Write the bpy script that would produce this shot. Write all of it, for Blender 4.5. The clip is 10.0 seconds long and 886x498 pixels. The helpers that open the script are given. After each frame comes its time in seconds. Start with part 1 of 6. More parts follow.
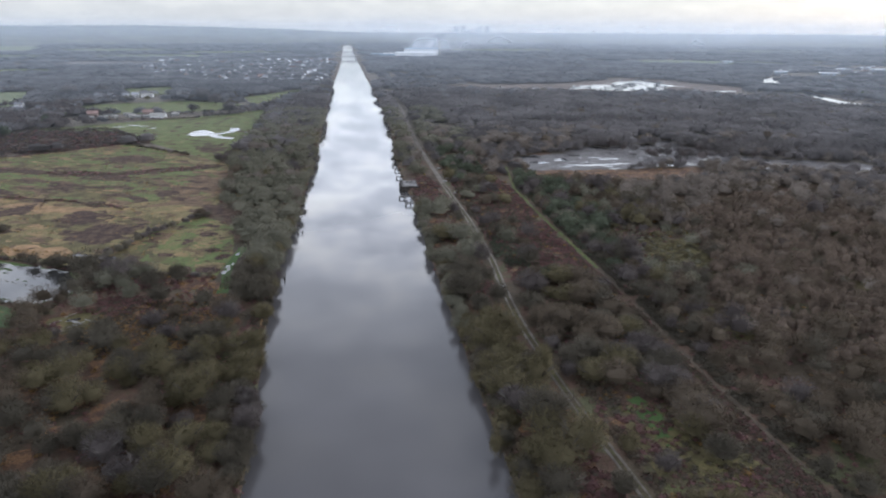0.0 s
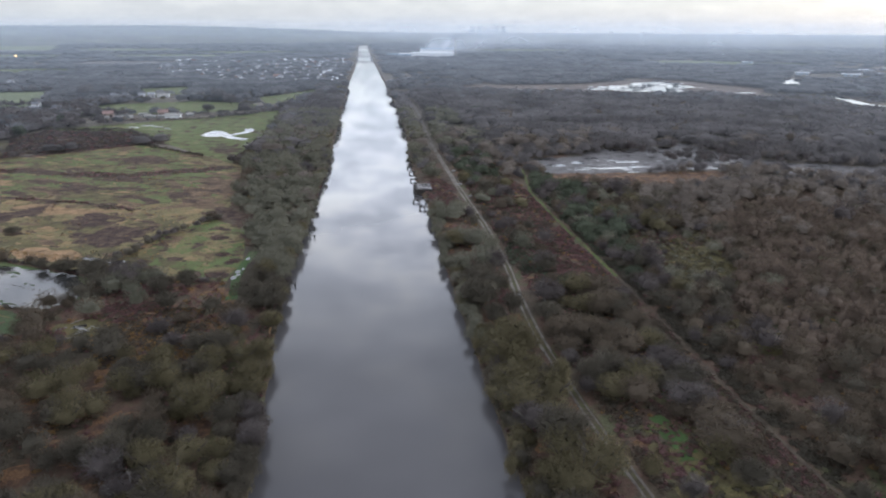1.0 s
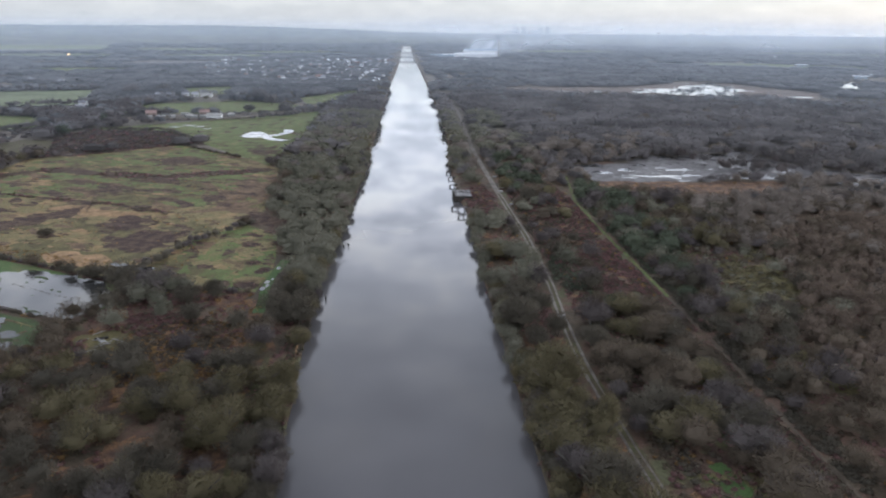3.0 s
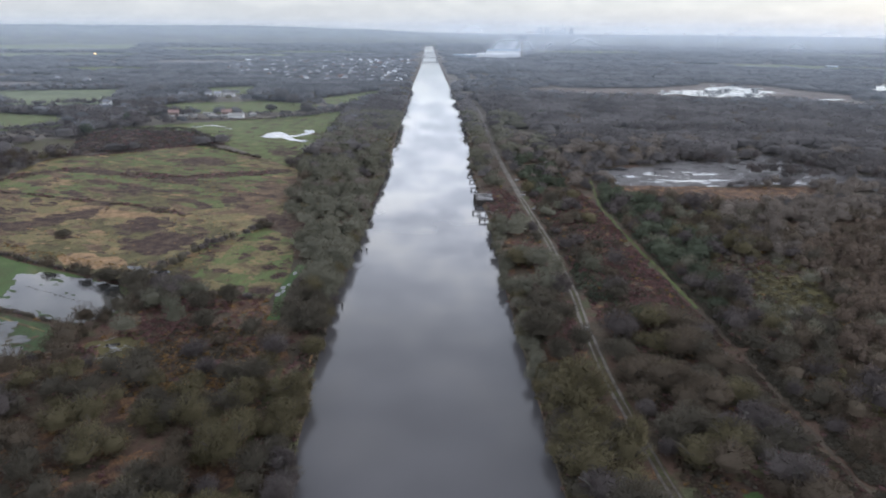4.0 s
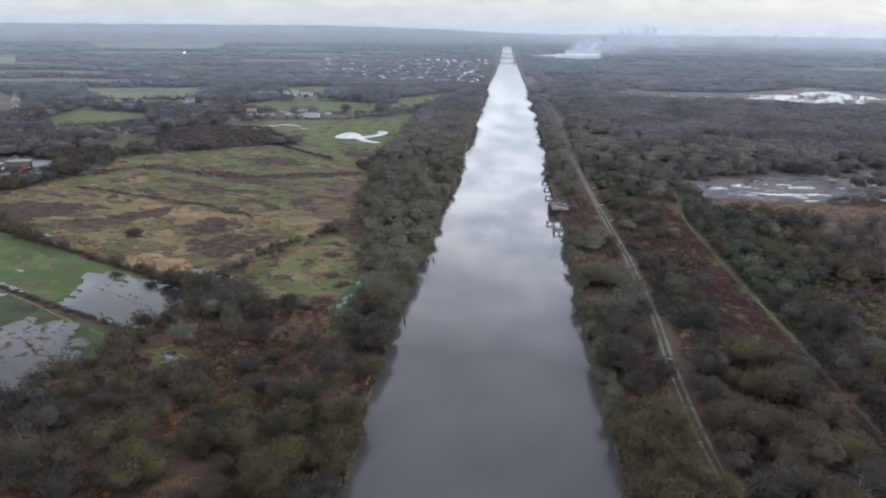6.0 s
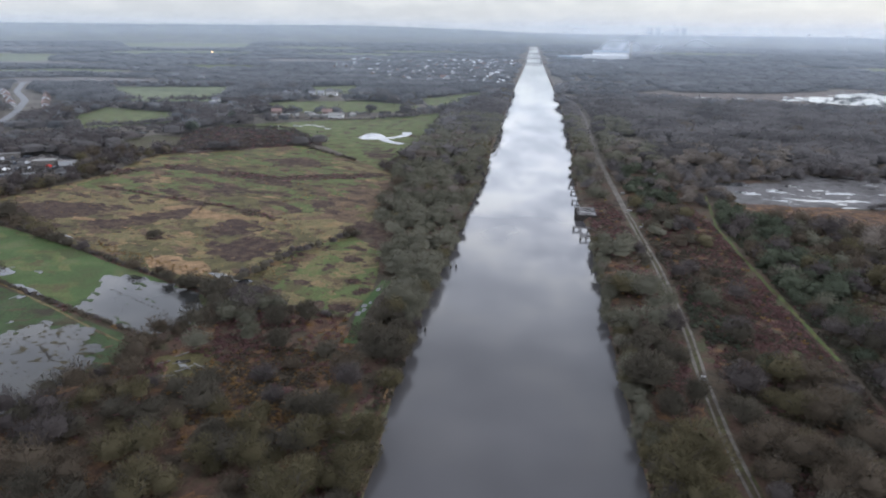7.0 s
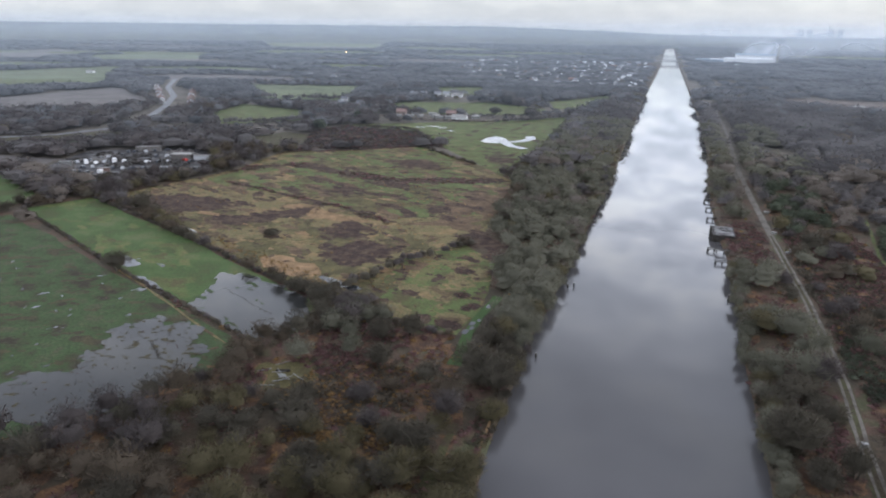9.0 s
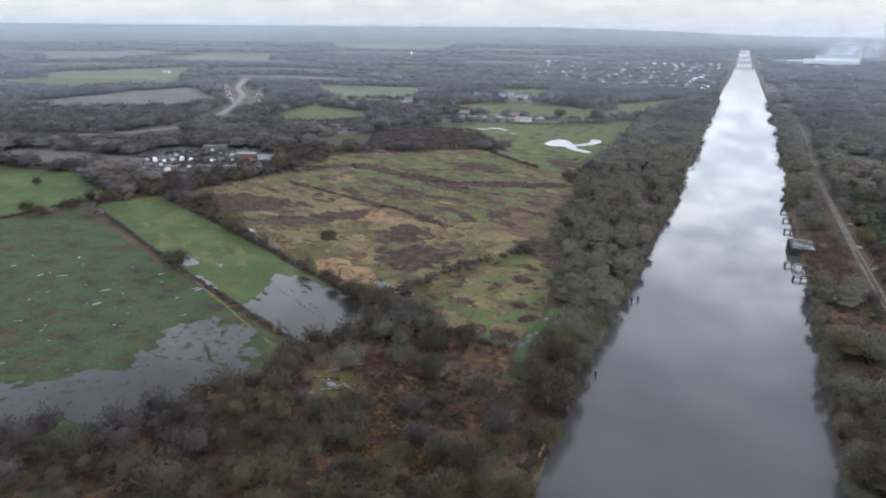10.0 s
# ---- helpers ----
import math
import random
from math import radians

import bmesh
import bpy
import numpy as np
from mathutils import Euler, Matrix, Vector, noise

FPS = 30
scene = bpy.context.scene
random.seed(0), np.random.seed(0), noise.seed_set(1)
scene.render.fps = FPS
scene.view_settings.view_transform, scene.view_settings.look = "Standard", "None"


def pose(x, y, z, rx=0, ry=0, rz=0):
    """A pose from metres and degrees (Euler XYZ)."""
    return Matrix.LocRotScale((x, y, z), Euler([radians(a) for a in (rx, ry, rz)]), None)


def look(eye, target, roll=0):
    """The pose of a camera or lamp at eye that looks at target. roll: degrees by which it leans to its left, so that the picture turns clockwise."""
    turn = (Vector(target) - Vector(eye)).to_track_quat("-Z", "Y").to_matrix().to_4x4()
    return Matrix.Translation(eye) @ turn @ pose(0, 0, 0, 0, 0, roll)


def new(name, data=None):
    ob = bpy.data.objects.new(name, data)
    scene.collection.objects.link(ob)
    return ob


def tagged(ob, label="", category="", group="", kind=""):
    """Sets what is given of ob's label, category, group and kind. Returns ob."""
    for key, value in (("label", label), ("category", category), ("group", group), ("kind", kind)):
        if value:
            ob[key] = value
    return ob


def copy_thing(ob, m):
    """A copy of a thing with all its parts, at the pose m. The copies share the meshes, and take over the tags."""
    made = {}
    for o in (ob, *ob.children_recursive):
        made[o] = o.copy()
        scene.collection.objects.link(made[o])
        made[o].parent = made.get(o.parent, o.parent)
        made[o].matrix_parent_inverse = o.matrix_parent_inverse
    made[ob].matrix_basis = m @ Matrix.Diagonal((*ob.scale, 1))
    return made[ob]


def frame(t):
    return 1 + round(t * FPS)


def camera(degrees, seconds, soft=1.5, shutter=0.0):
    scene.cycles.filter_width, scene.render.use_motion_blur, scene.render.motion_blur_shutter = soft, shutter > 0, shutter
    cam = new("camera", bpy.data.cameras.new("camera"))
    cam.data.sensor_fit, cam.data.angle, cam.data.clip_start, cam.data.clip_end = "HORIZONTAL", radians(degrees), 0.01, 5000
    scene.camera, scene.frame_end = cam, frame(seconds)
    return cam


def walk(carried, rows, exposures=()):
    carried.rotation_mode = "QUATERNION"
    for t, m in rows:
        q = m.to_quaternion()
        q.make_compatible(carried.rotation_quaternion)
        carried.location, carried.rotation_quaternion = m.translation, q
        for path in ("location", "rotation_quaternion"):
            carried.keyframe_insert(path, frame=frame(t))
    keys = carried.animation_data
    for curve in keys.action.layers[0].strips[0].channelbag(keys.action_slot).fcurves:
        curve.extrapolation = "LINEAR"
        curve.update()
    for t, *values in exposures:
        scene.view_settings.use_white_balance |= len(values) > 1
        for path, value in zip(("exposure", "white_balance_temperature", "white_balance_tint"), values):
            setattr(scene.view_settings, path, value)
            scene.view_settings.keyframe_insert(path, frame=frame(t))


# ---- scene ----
cam = camera(65.73, 10.0, soft=2.0)
PATH = [
    (0, pose(-2.70, -4.20, 75.48, 72.03, 0, -7.84) @ pose(0, 0, 0, 0, 0, 0.30)),
    (0.5, pose(-2.24, -1.21, 75.55, 72.02, 0, -6.54) @ pose(0, 0, 0, 0, 0, 0.30)),
    (1, pose(-1.81, 1.77, 75.59, 72.03, 0, -6.56) @ pose(0, 0, 0, 0, 0, 0.32)),
    (1.5, pose(-1.42, 4.80, 75.62, 72.02, 0, -5.83) @ pose(0, 0, 0, 0, 0, 0.38)),
    (2, pose(-1.07, 7.88, 75.64, 72.04, 0, -4.66) @ pose(0, 0, 0, 0, 0, 0.41)),
    (2.5, pose(-0.75, 11.03, 75.65, 72.05, 0, -3.65) @ pose(0, 0, 0, 0, 0, 0.44)),
    (4, pose(0.02, 20.56, 75.66, 72.05, 0, -1.33) @ pose(0, 0, 0, 0, 0, 0.56)),
    (4.5, pose(0.18, 23.74, 75.65, 72.04, 0, 0.59) @ pose(0, 0, 0, 0, 0, 0.57)),
    (5, pose(0.27, 26.93, 75.64, 72.04, 0, 1.20) @ pose(0, 0, 0, 0, 0, 0.58)),
    (5.5, pose(0.28, 30.13, 75.62, 72.03, 0, 3.44) @ pose(0, 0, 0, 0, 0, 0.64)),
    (7, pose(-0.06, 39.65, 75.58, 71.99, 0, 6.98) @ pose(0, 0, 0, 0, 0, 0.71)),
    (7.5, pose(-0.29, 42.86, 75.57, 71.98, 0, 9.58) @ pose(0, 0, 0, 0, 0, 0.72)),
    (8, pose(-0.64, 46.08, 75.55, 71.96, 0, 12.21) @ pose(0, 0, 0, 0, 0, 0.73)),
    (8.5, pose(-1.06, 49.31, 75.51, 71.95, 0, 14.74) @ pose(0, 0, 0, 0, 0, 0.76)),
    (9, pose(-1.58, 52.52, 75.41, 71.95, 0, 17.32) @ pose(0, 0, 0, 0, 0, 0.78)),
    (9.5, pose(-2.16, 55.73, 75.27, 71.97, 0, 19.99) @ pose(0, 0, 0, 0, 0, 0.73)),
    (10, pose(-2.77, 58.95, 75.14, 71.97, 0, 22.65) @ pose(0, 0, 0, 0, 0, 0.61)),
]
walk(cam, PATH, [(0, 0.09, 5840, 12), (2, 0.05, 5840, 12), (8.4, 0.03, 5840, 12), (9.2, 0.07, 5840, 12), (10, 0.17, 5840, 12)])

# ---- sky and light ----
world = bpy.data.worlds.new("overcast_sky")
scene.world = world
world.use_nodes = True
wn, wl = world.node_tree.nodes, world.node_tree.links
wn.clear()
w_out = wn.new("ShaderNodeOutputWorld")
w_add = wn.new("ShaderNodeAddShader")
w_sky = wn.new("ShaderNodeTexSky")
w_sky.sky_type, w_sky.sun_disc = "NISHITA", False
w_sky.sun_elevation, w_sky.sun_rotation = radians(24), radians(70)
w_bg = wn.new("ShaderNodeBackground")
w_bg.inputs["Strength"].default_value = 0.05
w_cloud = wn.new("ShaderNodeBackground")
w_cloud.inputs["Strength"].default_value = 1.25
tc = wn.new("ShaderNodeTexCoord")
sep = wn.new("ShaderNodeSeparateXYZ")
up = wn.new("ShaderNodeMath"); up.operation = "MAXIMUM"; up.inputs[1].default_value = 0.0
lift = wn.new("ShaderNodeMath"); lift.operation = "ADD"; lift.inputs[1].default_value = 0.34
dome = wn.new("ShaderNodeVectorMath"); dome.operation = "DIVIDE"
both = wn.new("ShaderNodeCombineXYZ")
wl.new(tc.outputs["Generated"], sep.inputs[0])
wl.new(sep.outputs["Z"], up.inputs[0])
wl.new(up.outputs[0], lift.inputs[0])
for k in range(3):
    wl.new(lift.outputs[0], both.inputs[k])
wl.new(tc.outputs["Generated"], dome.inputs[0])
wl.new(both.outputs[0], dome.inputs[1])
cn = wn.new("ShaderNodeTexNoise")
cn.inputs["Scale"].default_value, cn.inputs["Detail"].default_value, cn.inputs["Roughness"].default_value = 8.5, 5, 0.52
wl.new(dome.outputs[0], cn.inputs["Vector"])
cr = wn.new("ShaderNodeValToRGB")
cr.color_ramp.elements[0].position, cr.color_ramp.elements[0].color = 0.38, (0.69, 0.69, 0.705, 1)
cr.color_ramp.elements[1].position, cr.color_ramp.elements[1].color = 0.62, (1.19, 1.15, 1.075, 1)
mid = cr.color_ramp.elements.new(0.5); mid.color = (0.915, 0.905, 0.905, 1)
wl.new(cn.outputs["Fac"], cr.inputs["Fac"])
# the cloud sheet thins to an even bright band low down, and grows heavier overhead
low = wn.new("ShaderNodeValToRGB")
low.color_ramp.elements[0].position, low.color_ramp.elements[0].color = 0.0, (0.455, 0.45, 0.445, 1)
low.color_ramp.elements[1].position, low.color_ramp.elements[1].color = 0.8, (0.55, 0.55, 0.578, 1)
for at, tone in ((0.045, 0.47), (0.12, 1.25), (0.22, 1.9), (0.32, 1.8), (0.45, 1.02)):
    low.color_ramp.elements.new(at).color = (tone, tone, tone, 1)
# low down the cloud breaks fade into an even band
flat = wn.new("ShaderNodeValToRGB")
flat.color_ramp.elements[0].position, flat.color_ramp.elements[0].color = 0.0, (0.2, 0.2, 0.2, 1)
flat.color_ramp.elements[1].position, flat.color_ramp.elements[1].color = 0.6, (0.55, 0.55, 0.55, 1)
for at, tone in ((0.12, 0.9), (0.3, 0.95), (0.42, 0.5)):
    flat.color_ramp.elements.new(at).color = (tone, tone, tone, 1)
wl.new(up.outputs[0], flat.inputs["Fac"])
even = wn.new("ShaderNodeMix"); even.data_type = "RGBA"
even.inputs["A"].default_value = (1.0, 0.992, 0.975, 1)
wl.new(flat.outputs[0], even.inputs["Factor"])
wl.new(cr.outputs[0], even.inputs["B"])
wl.new(up.outputs[0], low.inputs["Fac"])
wm = wn.new("ShaderNodeMix"); wm.data_type, wm.blend_type = "RGBA", "MULTIPLY"
wm.inputs["Factor"].default_value = 1.0
wl.new(even.outputs["Result"], wm.inputs["A"])
wl.new(low.outputs[0], wm.inputs["B"])
wl.new(w_sky.outputs[0], w_bg.inputs["Color"])
wl.new(wm.outputs["Result"], w_cloud.inputs["Color"])
wl.new(w_bg.outputs[0], w_add.inputs[0])
wl.new(w_cloud.outputs[0], w_add.inputs[1])
wl.new(w_add.outputs[0], w_out.inputs[0])

sun = new("sun", bpy.data.lights.new("sun", "SUN"))
sun.data.energy, sun.data.angle, sun.data.color = 0.6, radians(25), (1.0, 0.95, 0.88)
sun.matrix_world = look((300, 110, 150), (0, 0, 0))


# ---- materials ----
def ramp(nodes, stops):
    r = nodes.new("ShaderNodeValToRGB")
    els = r.color_ramp.elements
    while len(els) < len(stops):
        els.new(0.5)
    for e, (p, c) in zip(els, stops):
        e.position, e.color = p, (*c, 1)
    return r


def surface(name, stops, size, fine=1.5, rough=0.9, bump=0.3, spread=0.35, sheen=0.0, metal=0.0, per_object=0.0):
    """A matt or glossy surface: stops of colour over patches of about size metres, broken up by grain of about fine metres."""
    m = bpy.data.materials.new(name)
    m.use_nodes = True
    n, l = m.node_tree.nodes, m.node_tree.links
    p = n["Principled BSDF"]
    geo = n.new("ShaderNodeNewGeometry")
    a = n.new("ShaderNodeTexNoise")
    a.inputs["Scale"].default_value, a.inputs["Detail"].default_value, a.inputs["Roughness"].default_value = 1 / size, 5, 0.6
    b = n.new("ShaderNodeTexNoise")
    b.inputs["Scale"].default_value, b.inputs["Detail"].default_value, b.inputs["Roughness"].default_value = 1 / fine, 4, 0.65
    l.new(geo.outputs["Position"], a.inputs["Vector"])
    l.new(geo.outputs["Position"], b.inputs["Vector"])
    r = ramp(n, stops)
    l.new(a.outputs["Fac"], r.inputs["Fac"])
    g = ramp(n, [(0.25, (1 - spread,) * 3), (0.75, (1 + spread,) * 3)])
    l.new(b.outputs["Fac"], g.inputs["Fac"])
    x = n.new("ShaderNodeMix"); x.data_type, x.blend_type = "RGBA", "MULTIPLY"
    x.inputs["Factor"].default_value = 1.0
    l.new(r.outputs[0], x.inputs["A"])
    l.new(g.outputs[0], x.inputs["B"])
    col = x.outputs["Result"]
    if per_object:
        info = n.new("ShaderNodeObjectInfo")
        h = ramp(n, [(0.0, (1 - per_object,) * 3), (1.0, (1 + per_object,) * 3)])
        l.new(info.outputs["Random"], h.inputs["Fac"])
        y = n.new("ShaderNodeMix"); y.data_type, y.blend_type = "RGBA", "MULTIPLY"
        y.inputs["Factor"].default_value = 1.0
        l.new(col, y.inputs["A"])
        l.new(h.outputs[0], y.inputs["B"])
        col = y.outputs["Result"]
    l.new(col, p.inputs["Base Color"])
    p.inputs["Roughness"].default_value, p.inputs["Metallic"].default_value = rough, metal
    p.inputs["Specular IOR Level"].default_value = 0.25
    if sheen:
        p.inputs["Sheen Weight"].default_value, p.inputs["Sheen Roughness"].default_value = sheen, 0.5
        p.inputs["Sheen Tint"].default_value = (0.85, 0.92, 1, 1)
    if bump:
        bp = n.new("ShaderNodeBump")
        bp.inputs["Strength"].default_value, bp.inputs["Distance"].default_value = 0.8, bump
        l.new(b.outputs["Fac"], bp.inputs["Height"])
        l.new(bp.outputs[0], p.inputs["Normal"])
    return m


def twigs(name, dark, light, size=9.0, flecks=0.28):
    """Bare twigs or leaves: tone drifts from tree to tree and from spray to spray."""
    m = bpy.data.materials.new(name)
    m.use_nodes = True
    n, l = m.node_tree.nodes, m.node_tree.links
    p = n["Principled BSDF"]
    geo = n.new("ShaderNodeNewGeometry")
    a = n.new("ShaderNodeTexNoise")
    a.inputs["Scale"].default_value, a.inputs["Detail"].default_value = 1 / size, 3
    l.new(geo.outputs["Position"], a.inputs["Vector"])
    r = ramp(n, [(0.36, dark), (0.64, light)])
    l.new(a.outputs["Fac"], r.inputs["Fac"])
    h = ramp(n, [(0.0, (1 - flecks,) * 3), (1.0, (1 + flecks,) * 3)])
    l.new(geo.outputs["Random Per Island"], h.inputs["Fac"])
    x = n.new("ShaderNodeMix"); x.data_type, x.blend_type = "RGBA", "MULTIPLY"
    x.inputs["Factor"].default_value = 1.0
    l.new(r.outputs[0], x.inputs["A"])
    l.new(h.outputs[0], x.inputs["B"])
    l.new(x.outputs["Result"], p.inputs["Base Color"])
    p.inputs["Roughness"].default_value = 0.85
    p.inputs["Specular IOR Level"].default_value = 0.2
    thin = n.new("ShaderNodeBsdfTranslucent")
    l.new(x.outputs["Result"], thin.inputs["Color"])
    mixed = n.new("ShaderNodeMixShader")
    mixed.inputs["Fac"].default_value = 0.5
    l.new(p.outputs[0], mixed.inputs[1])
    l.new(thin.outputs[0], mixed.inputs[2])
    l.new(mixed.outputs[0], n["Material Output"].inputs["Surface"])
    return m


def water(name, body, ripple, gap, ior=1.36):
    """Still, silty water with faint ripples."""
    m = bpy.data.materials.new(name)
    m.use_nodes = True
    n, l = m.node_tree.nodes, m.node_tree.links
    p = n["Principled BSDF"]
    geo = n.new("ShaderNodeNewGeometry")
    a = n.new("ShaderNodeTexNoise")
    a.inputs["Scale"].default_value, a.inputs["Detail"].default_value = 1 / gap, 4
    l.new(geo.outputs["Position"], a.inputs["Vector"])
    silt = n.new("ShaderNodeTexNoise")
    silt.inputs["Scale"].default_value = 0.03
    l.new(geo.outputs["Position"], silt.inputs["Vector"])
    r = ramp(n, [(0.3, tuple(0.85 * c for c in body)), (0.7, tuple(1.15 * c for c in body))])
    l.new(silt.outputs["Fac"], r.inputs["Fac"])
    l.new(r.outputs[0], p.inputs["Base Color"])
    bp = n.new("ShaderNodeBump")
    bp.inputs["Strength"].default_value, bp.inputs["Distance"].default_value = 1.0, ripple
    l.new(a.outputs["Fac"], bp.inputs["Height"])
    l.new(bp.outputs[0], p.inputs["Normal"])
    p.inputs["Roughness"].default_value, p.inputs["IOR"].default_value = 0.012, ior
    p.inputs["Specular IOR Level"].default_value = 0.5
    return m


M_GROUND = surface("leaf_litter", [(0.38, (0.051, 0.041, 0.027)), (0.47, (0.073, 0.056, 0.036)), (0.54, (0.093, 0.056, 0.04)), (0.62, (0.076, 0.076, 0.038))], 16, 0.9, bump=0.4)
# floor of the far woods, paled in its colour for the lift of haze
M_FLOOR = surface("hazed_wood_floor", [(0.4, (0.085, 0.072, 0.056)), (0.6, (0.125, 0.108, 0.086))], 40, 3.0, bump=0.3)
M_CANAL = water("canal_water", (0.081, 0.078, 0.079), 0.0007, 1.6, 1.31)
M_FLOOD = water("flood_water", (0.03, 0.032, 0.034), 0.0012, 0.8, 1.29)
M_SHALLOW = water("shallow_flood", (0.036, 0.036, 0.034), 0.0016, 0.7, 1.235)
M_GRASS = surface("wet_pasture", [(0.34, (0.036, 0.030, 0.018)), (0.40, (0.044, 0.047, 0.021)), (0.46, (0.042, 0.062, 0.022)), (0.55, (0.047, 0.077, 0.027)), (0.61, (0.056, 0.072, 0.030)), (0.68, (0.066, 0.066, 0.036))], 6, 0.7, bump=0.2, spread=0.55)
M_GREEN = surface("close_grazed_grass", [(0.36, (0.080, 0.070, 0.030)), (0.44, (0.084, 0.092, 0.032)), (0.52, (0.086, 0.114, 0.036)), (0.58, (0.106, 0.121, 0.040)), (0.66, (0.134, 0.118, 0.050))], 9, 0.7, bump=0.15, spread=0.45)
M_LUSH = surface("lush_pasture", [(0.38, (0.062, 0.074, 0.026)), (0.46, (0.058, 0.088, 0.027)), (0.54, (0.067, 0.106, 0.032)), (0.63, (0.098, 0.116, 0.046))], 16, 0.8, bump=0.12)
M_ROUGH = surface("rough_grazing", [(0.34, (0.070, 0.046, 0.028)), (0.40, (0.116, 0.086, 0.042)), (0.46, (0.164, 0.132, 0.060)), (0.51, (0.136, 0.120, 0.052)), (0.56, (0.172, 0.130, 0.060)), (0.64, (0.232, 0.158, 0.074))], 9, 0.6, bump=0.35, spread=0.5)
M_HEATHER = surface("dead_sedge_patch", [(0.36, (0.028, 0.016, 0.012)), (0.48, (0.048, 0.028, 0.020)), (0.56, (0.066, 0.042, 0.028)), (0.66, (0.092, 0.062, 0.040))], 3, 0.6, bump=0.4, spread=0.5)
M_POACHED = surface("poached_pasture", [(0.4, (0.044, 0.036, 0.020)), (0.6, (0.066, 0.056, 0.028))], 4, 0.6, bump=0.2, spread=0.5)
M_RUST = surface("rusty_dead_grass", [(0.38, (0.082, 0.052, 0.032)), (0.5, (0.112, 0.076, 0.044)), (0.62, (0.148, 0.098, 0.056))], 5, 0.6, bump=0.3, spread=0.45)
M_STRAW = surface("bleached_straw_grass", [(0.38, (0.16, 0.104, 0.05)), (0.62, (0.29, 0.186, 0.098))], 4, 0.7, bump=0.25, spread=0.45)
M_PLOUGH = surface("ploughed_soil", [(0.4, (0.11, 0.098, 0.09)), (0.6, (0.145, 0.13, 0.12))], 30, 1.5, bump=0.2)
M_MOSS = surface("olive_moss", [(0.4, (0.066, 0.054, 0.024)), (0.5, (0.088, 0.078, 0.032)), (0.6, (0.115, 0.096, 0.04))], 6, 0.6, bump=0.2, spread=0.5)
M_SOIL = surface("trodden_soil", [(0.4, (0.056, 0.042, 0.030)), (0.6, (0.098, 0.078, 0.056))], 3, 0.4, bump=0.1)
M_BRACKEN = surface("dead_bracken", [(0.38, (0.058, 0.034, 0.024)), (0.5, (0.098, 0.058, 0.036)), (0.62, (0.175, 0.100, 0.05))], 3, 0.5, bump=0.4, spread=0.5)
M_TRACK = surface("gravel_track", [(0.38, (0.10, 0.088, 0.072)), (0.62, (0.19, 0.172, 0.146))], 3, 0.5, bump=0.1, spread=0.45)
M_RUT = surface("muddy_rut", [(0.38, (0.078, 0.066, 0.052)), (0.62, (0.135, 0.118, 0.098))], 2, 0.4, rough=0.7, bump=0.06, spread=0.4)
M_VERGE = surface("verge_grass", [(0.38, (0.054, 0.040, 0.025)), (0.5, (0.066, 0.056, 0.029)), (0.62, (0.072, 0.074, 0.030))], 3, 0.6, bump=0.2, spread=0.45)
M_MUD = surface("wet_mud", [(0.38, (0.060, 0.054, 0.052)), (0.5, (0.098, 0.091, 0.090)), (0.62, (0.044, 0.039, 0.036))], 7, 1.2, rough=0.66, bump=0.08, spread=0.45)
M_REED = surface("reed_bed", [(0.4, (0.085, 0.066, 0.054)), (0.6, (0.125, 0.096, 0.078))], 25, 2, bump=0.3)
M_ASPHALT = surface("road_asphalt", [(0.3, (0.11, 0.11, 0.115)), (0.7, (0.16, 0.16, 0.165))], 6, 0.6, rough=0.6, bump=0.02)
M_YARD = surface("oily_hardstanding", [(0.40, (0.032, 0.03, 0.03)), (0.5, (0.055, 0.052, 0.052)), (0.60, (0.11, 0.105, 0.105))], 9, 1.0, rough=0.7, bump=0.05)
M_BARK = surface("bark", [(0.3, (0.07, 0.06, 0.045)), (0.7, (0.12, 0.105, 0.085))], 1.2, 0.2, bump=0.04)
M_PALE_BARK = surface("pale_birch_bark", [(0.3, (0.13, 0.12, 0.105)), (0.7, (0.2, 0.188, 0.168))], 1.2, 0.2, bump=0.03)
M_TWIGS = [
    twigs("willow_twigs", (0.116, 0.100, 0.055), (0.178, 0.154, 0.089)),
    twigs("hawthorn_twigs", (0.090, 0.080, 0.060), (0.136, 0.120, 0.091)),
    twigs("russet_twigs", (0.103, 0.083, 0.059), (0.158, 0.127, 0.093)),
    twigs("birch_twigs", (0.100, 0.085, 0.080), (0.147, 0.127, 0.119)),
    twigs("evergreen_leaves", (0.080, 0.094, 0.064), (0.126, 0.142, 0.096)),
    twigs("bramble_stems", (0.146, 0.082, 0.078), (0.218, 0.126, 0.120), 5),
    twigs("sedge_blades", (0.19, 0.120, 0.050), (0.31, 0.196, 0.084), 5),
    # the next five tones carry distance haze in their paler, cooler colour
    twigs("mid_haze_twigs", (0.112, 0.102, 0.098), (0.212, 0.196, 0.190), 45, 0.1),
    twigs("far_haze_twigs", (0.130, 0.134, 0.142), (0.216, 0.218, 0.226), 90, 0.08),
    twigs("cool_haze_twigs", (0.122, 0.124, 0.128), (0.226, 0.224, 0.228), 60, 0.08),
    twigs("farthest_haze_twigs", (0.120, 0.124, 0.130), (0.180, 0.182, 0.188), 170, 0.08),
    twigs("light_haze_twigs", (0.188, 0.160, 0.134), (0.258, 0.222, 0.188), 30, 0.12),
    twigs("sallow_twigs", (0.154, 0.150, 0.110), (0.224, 0.216, 0.162), 14, 0.16),
    twigs("gorse_flowers", (0.16, 0.15, 0.03), (0.30, 0.27, 0.05), 3, 0.3),
    twigs("sapling_twigs", (0.136, 0.105, 0.080), (0.202, 0.157, 0.122), 16, 0.2),
]
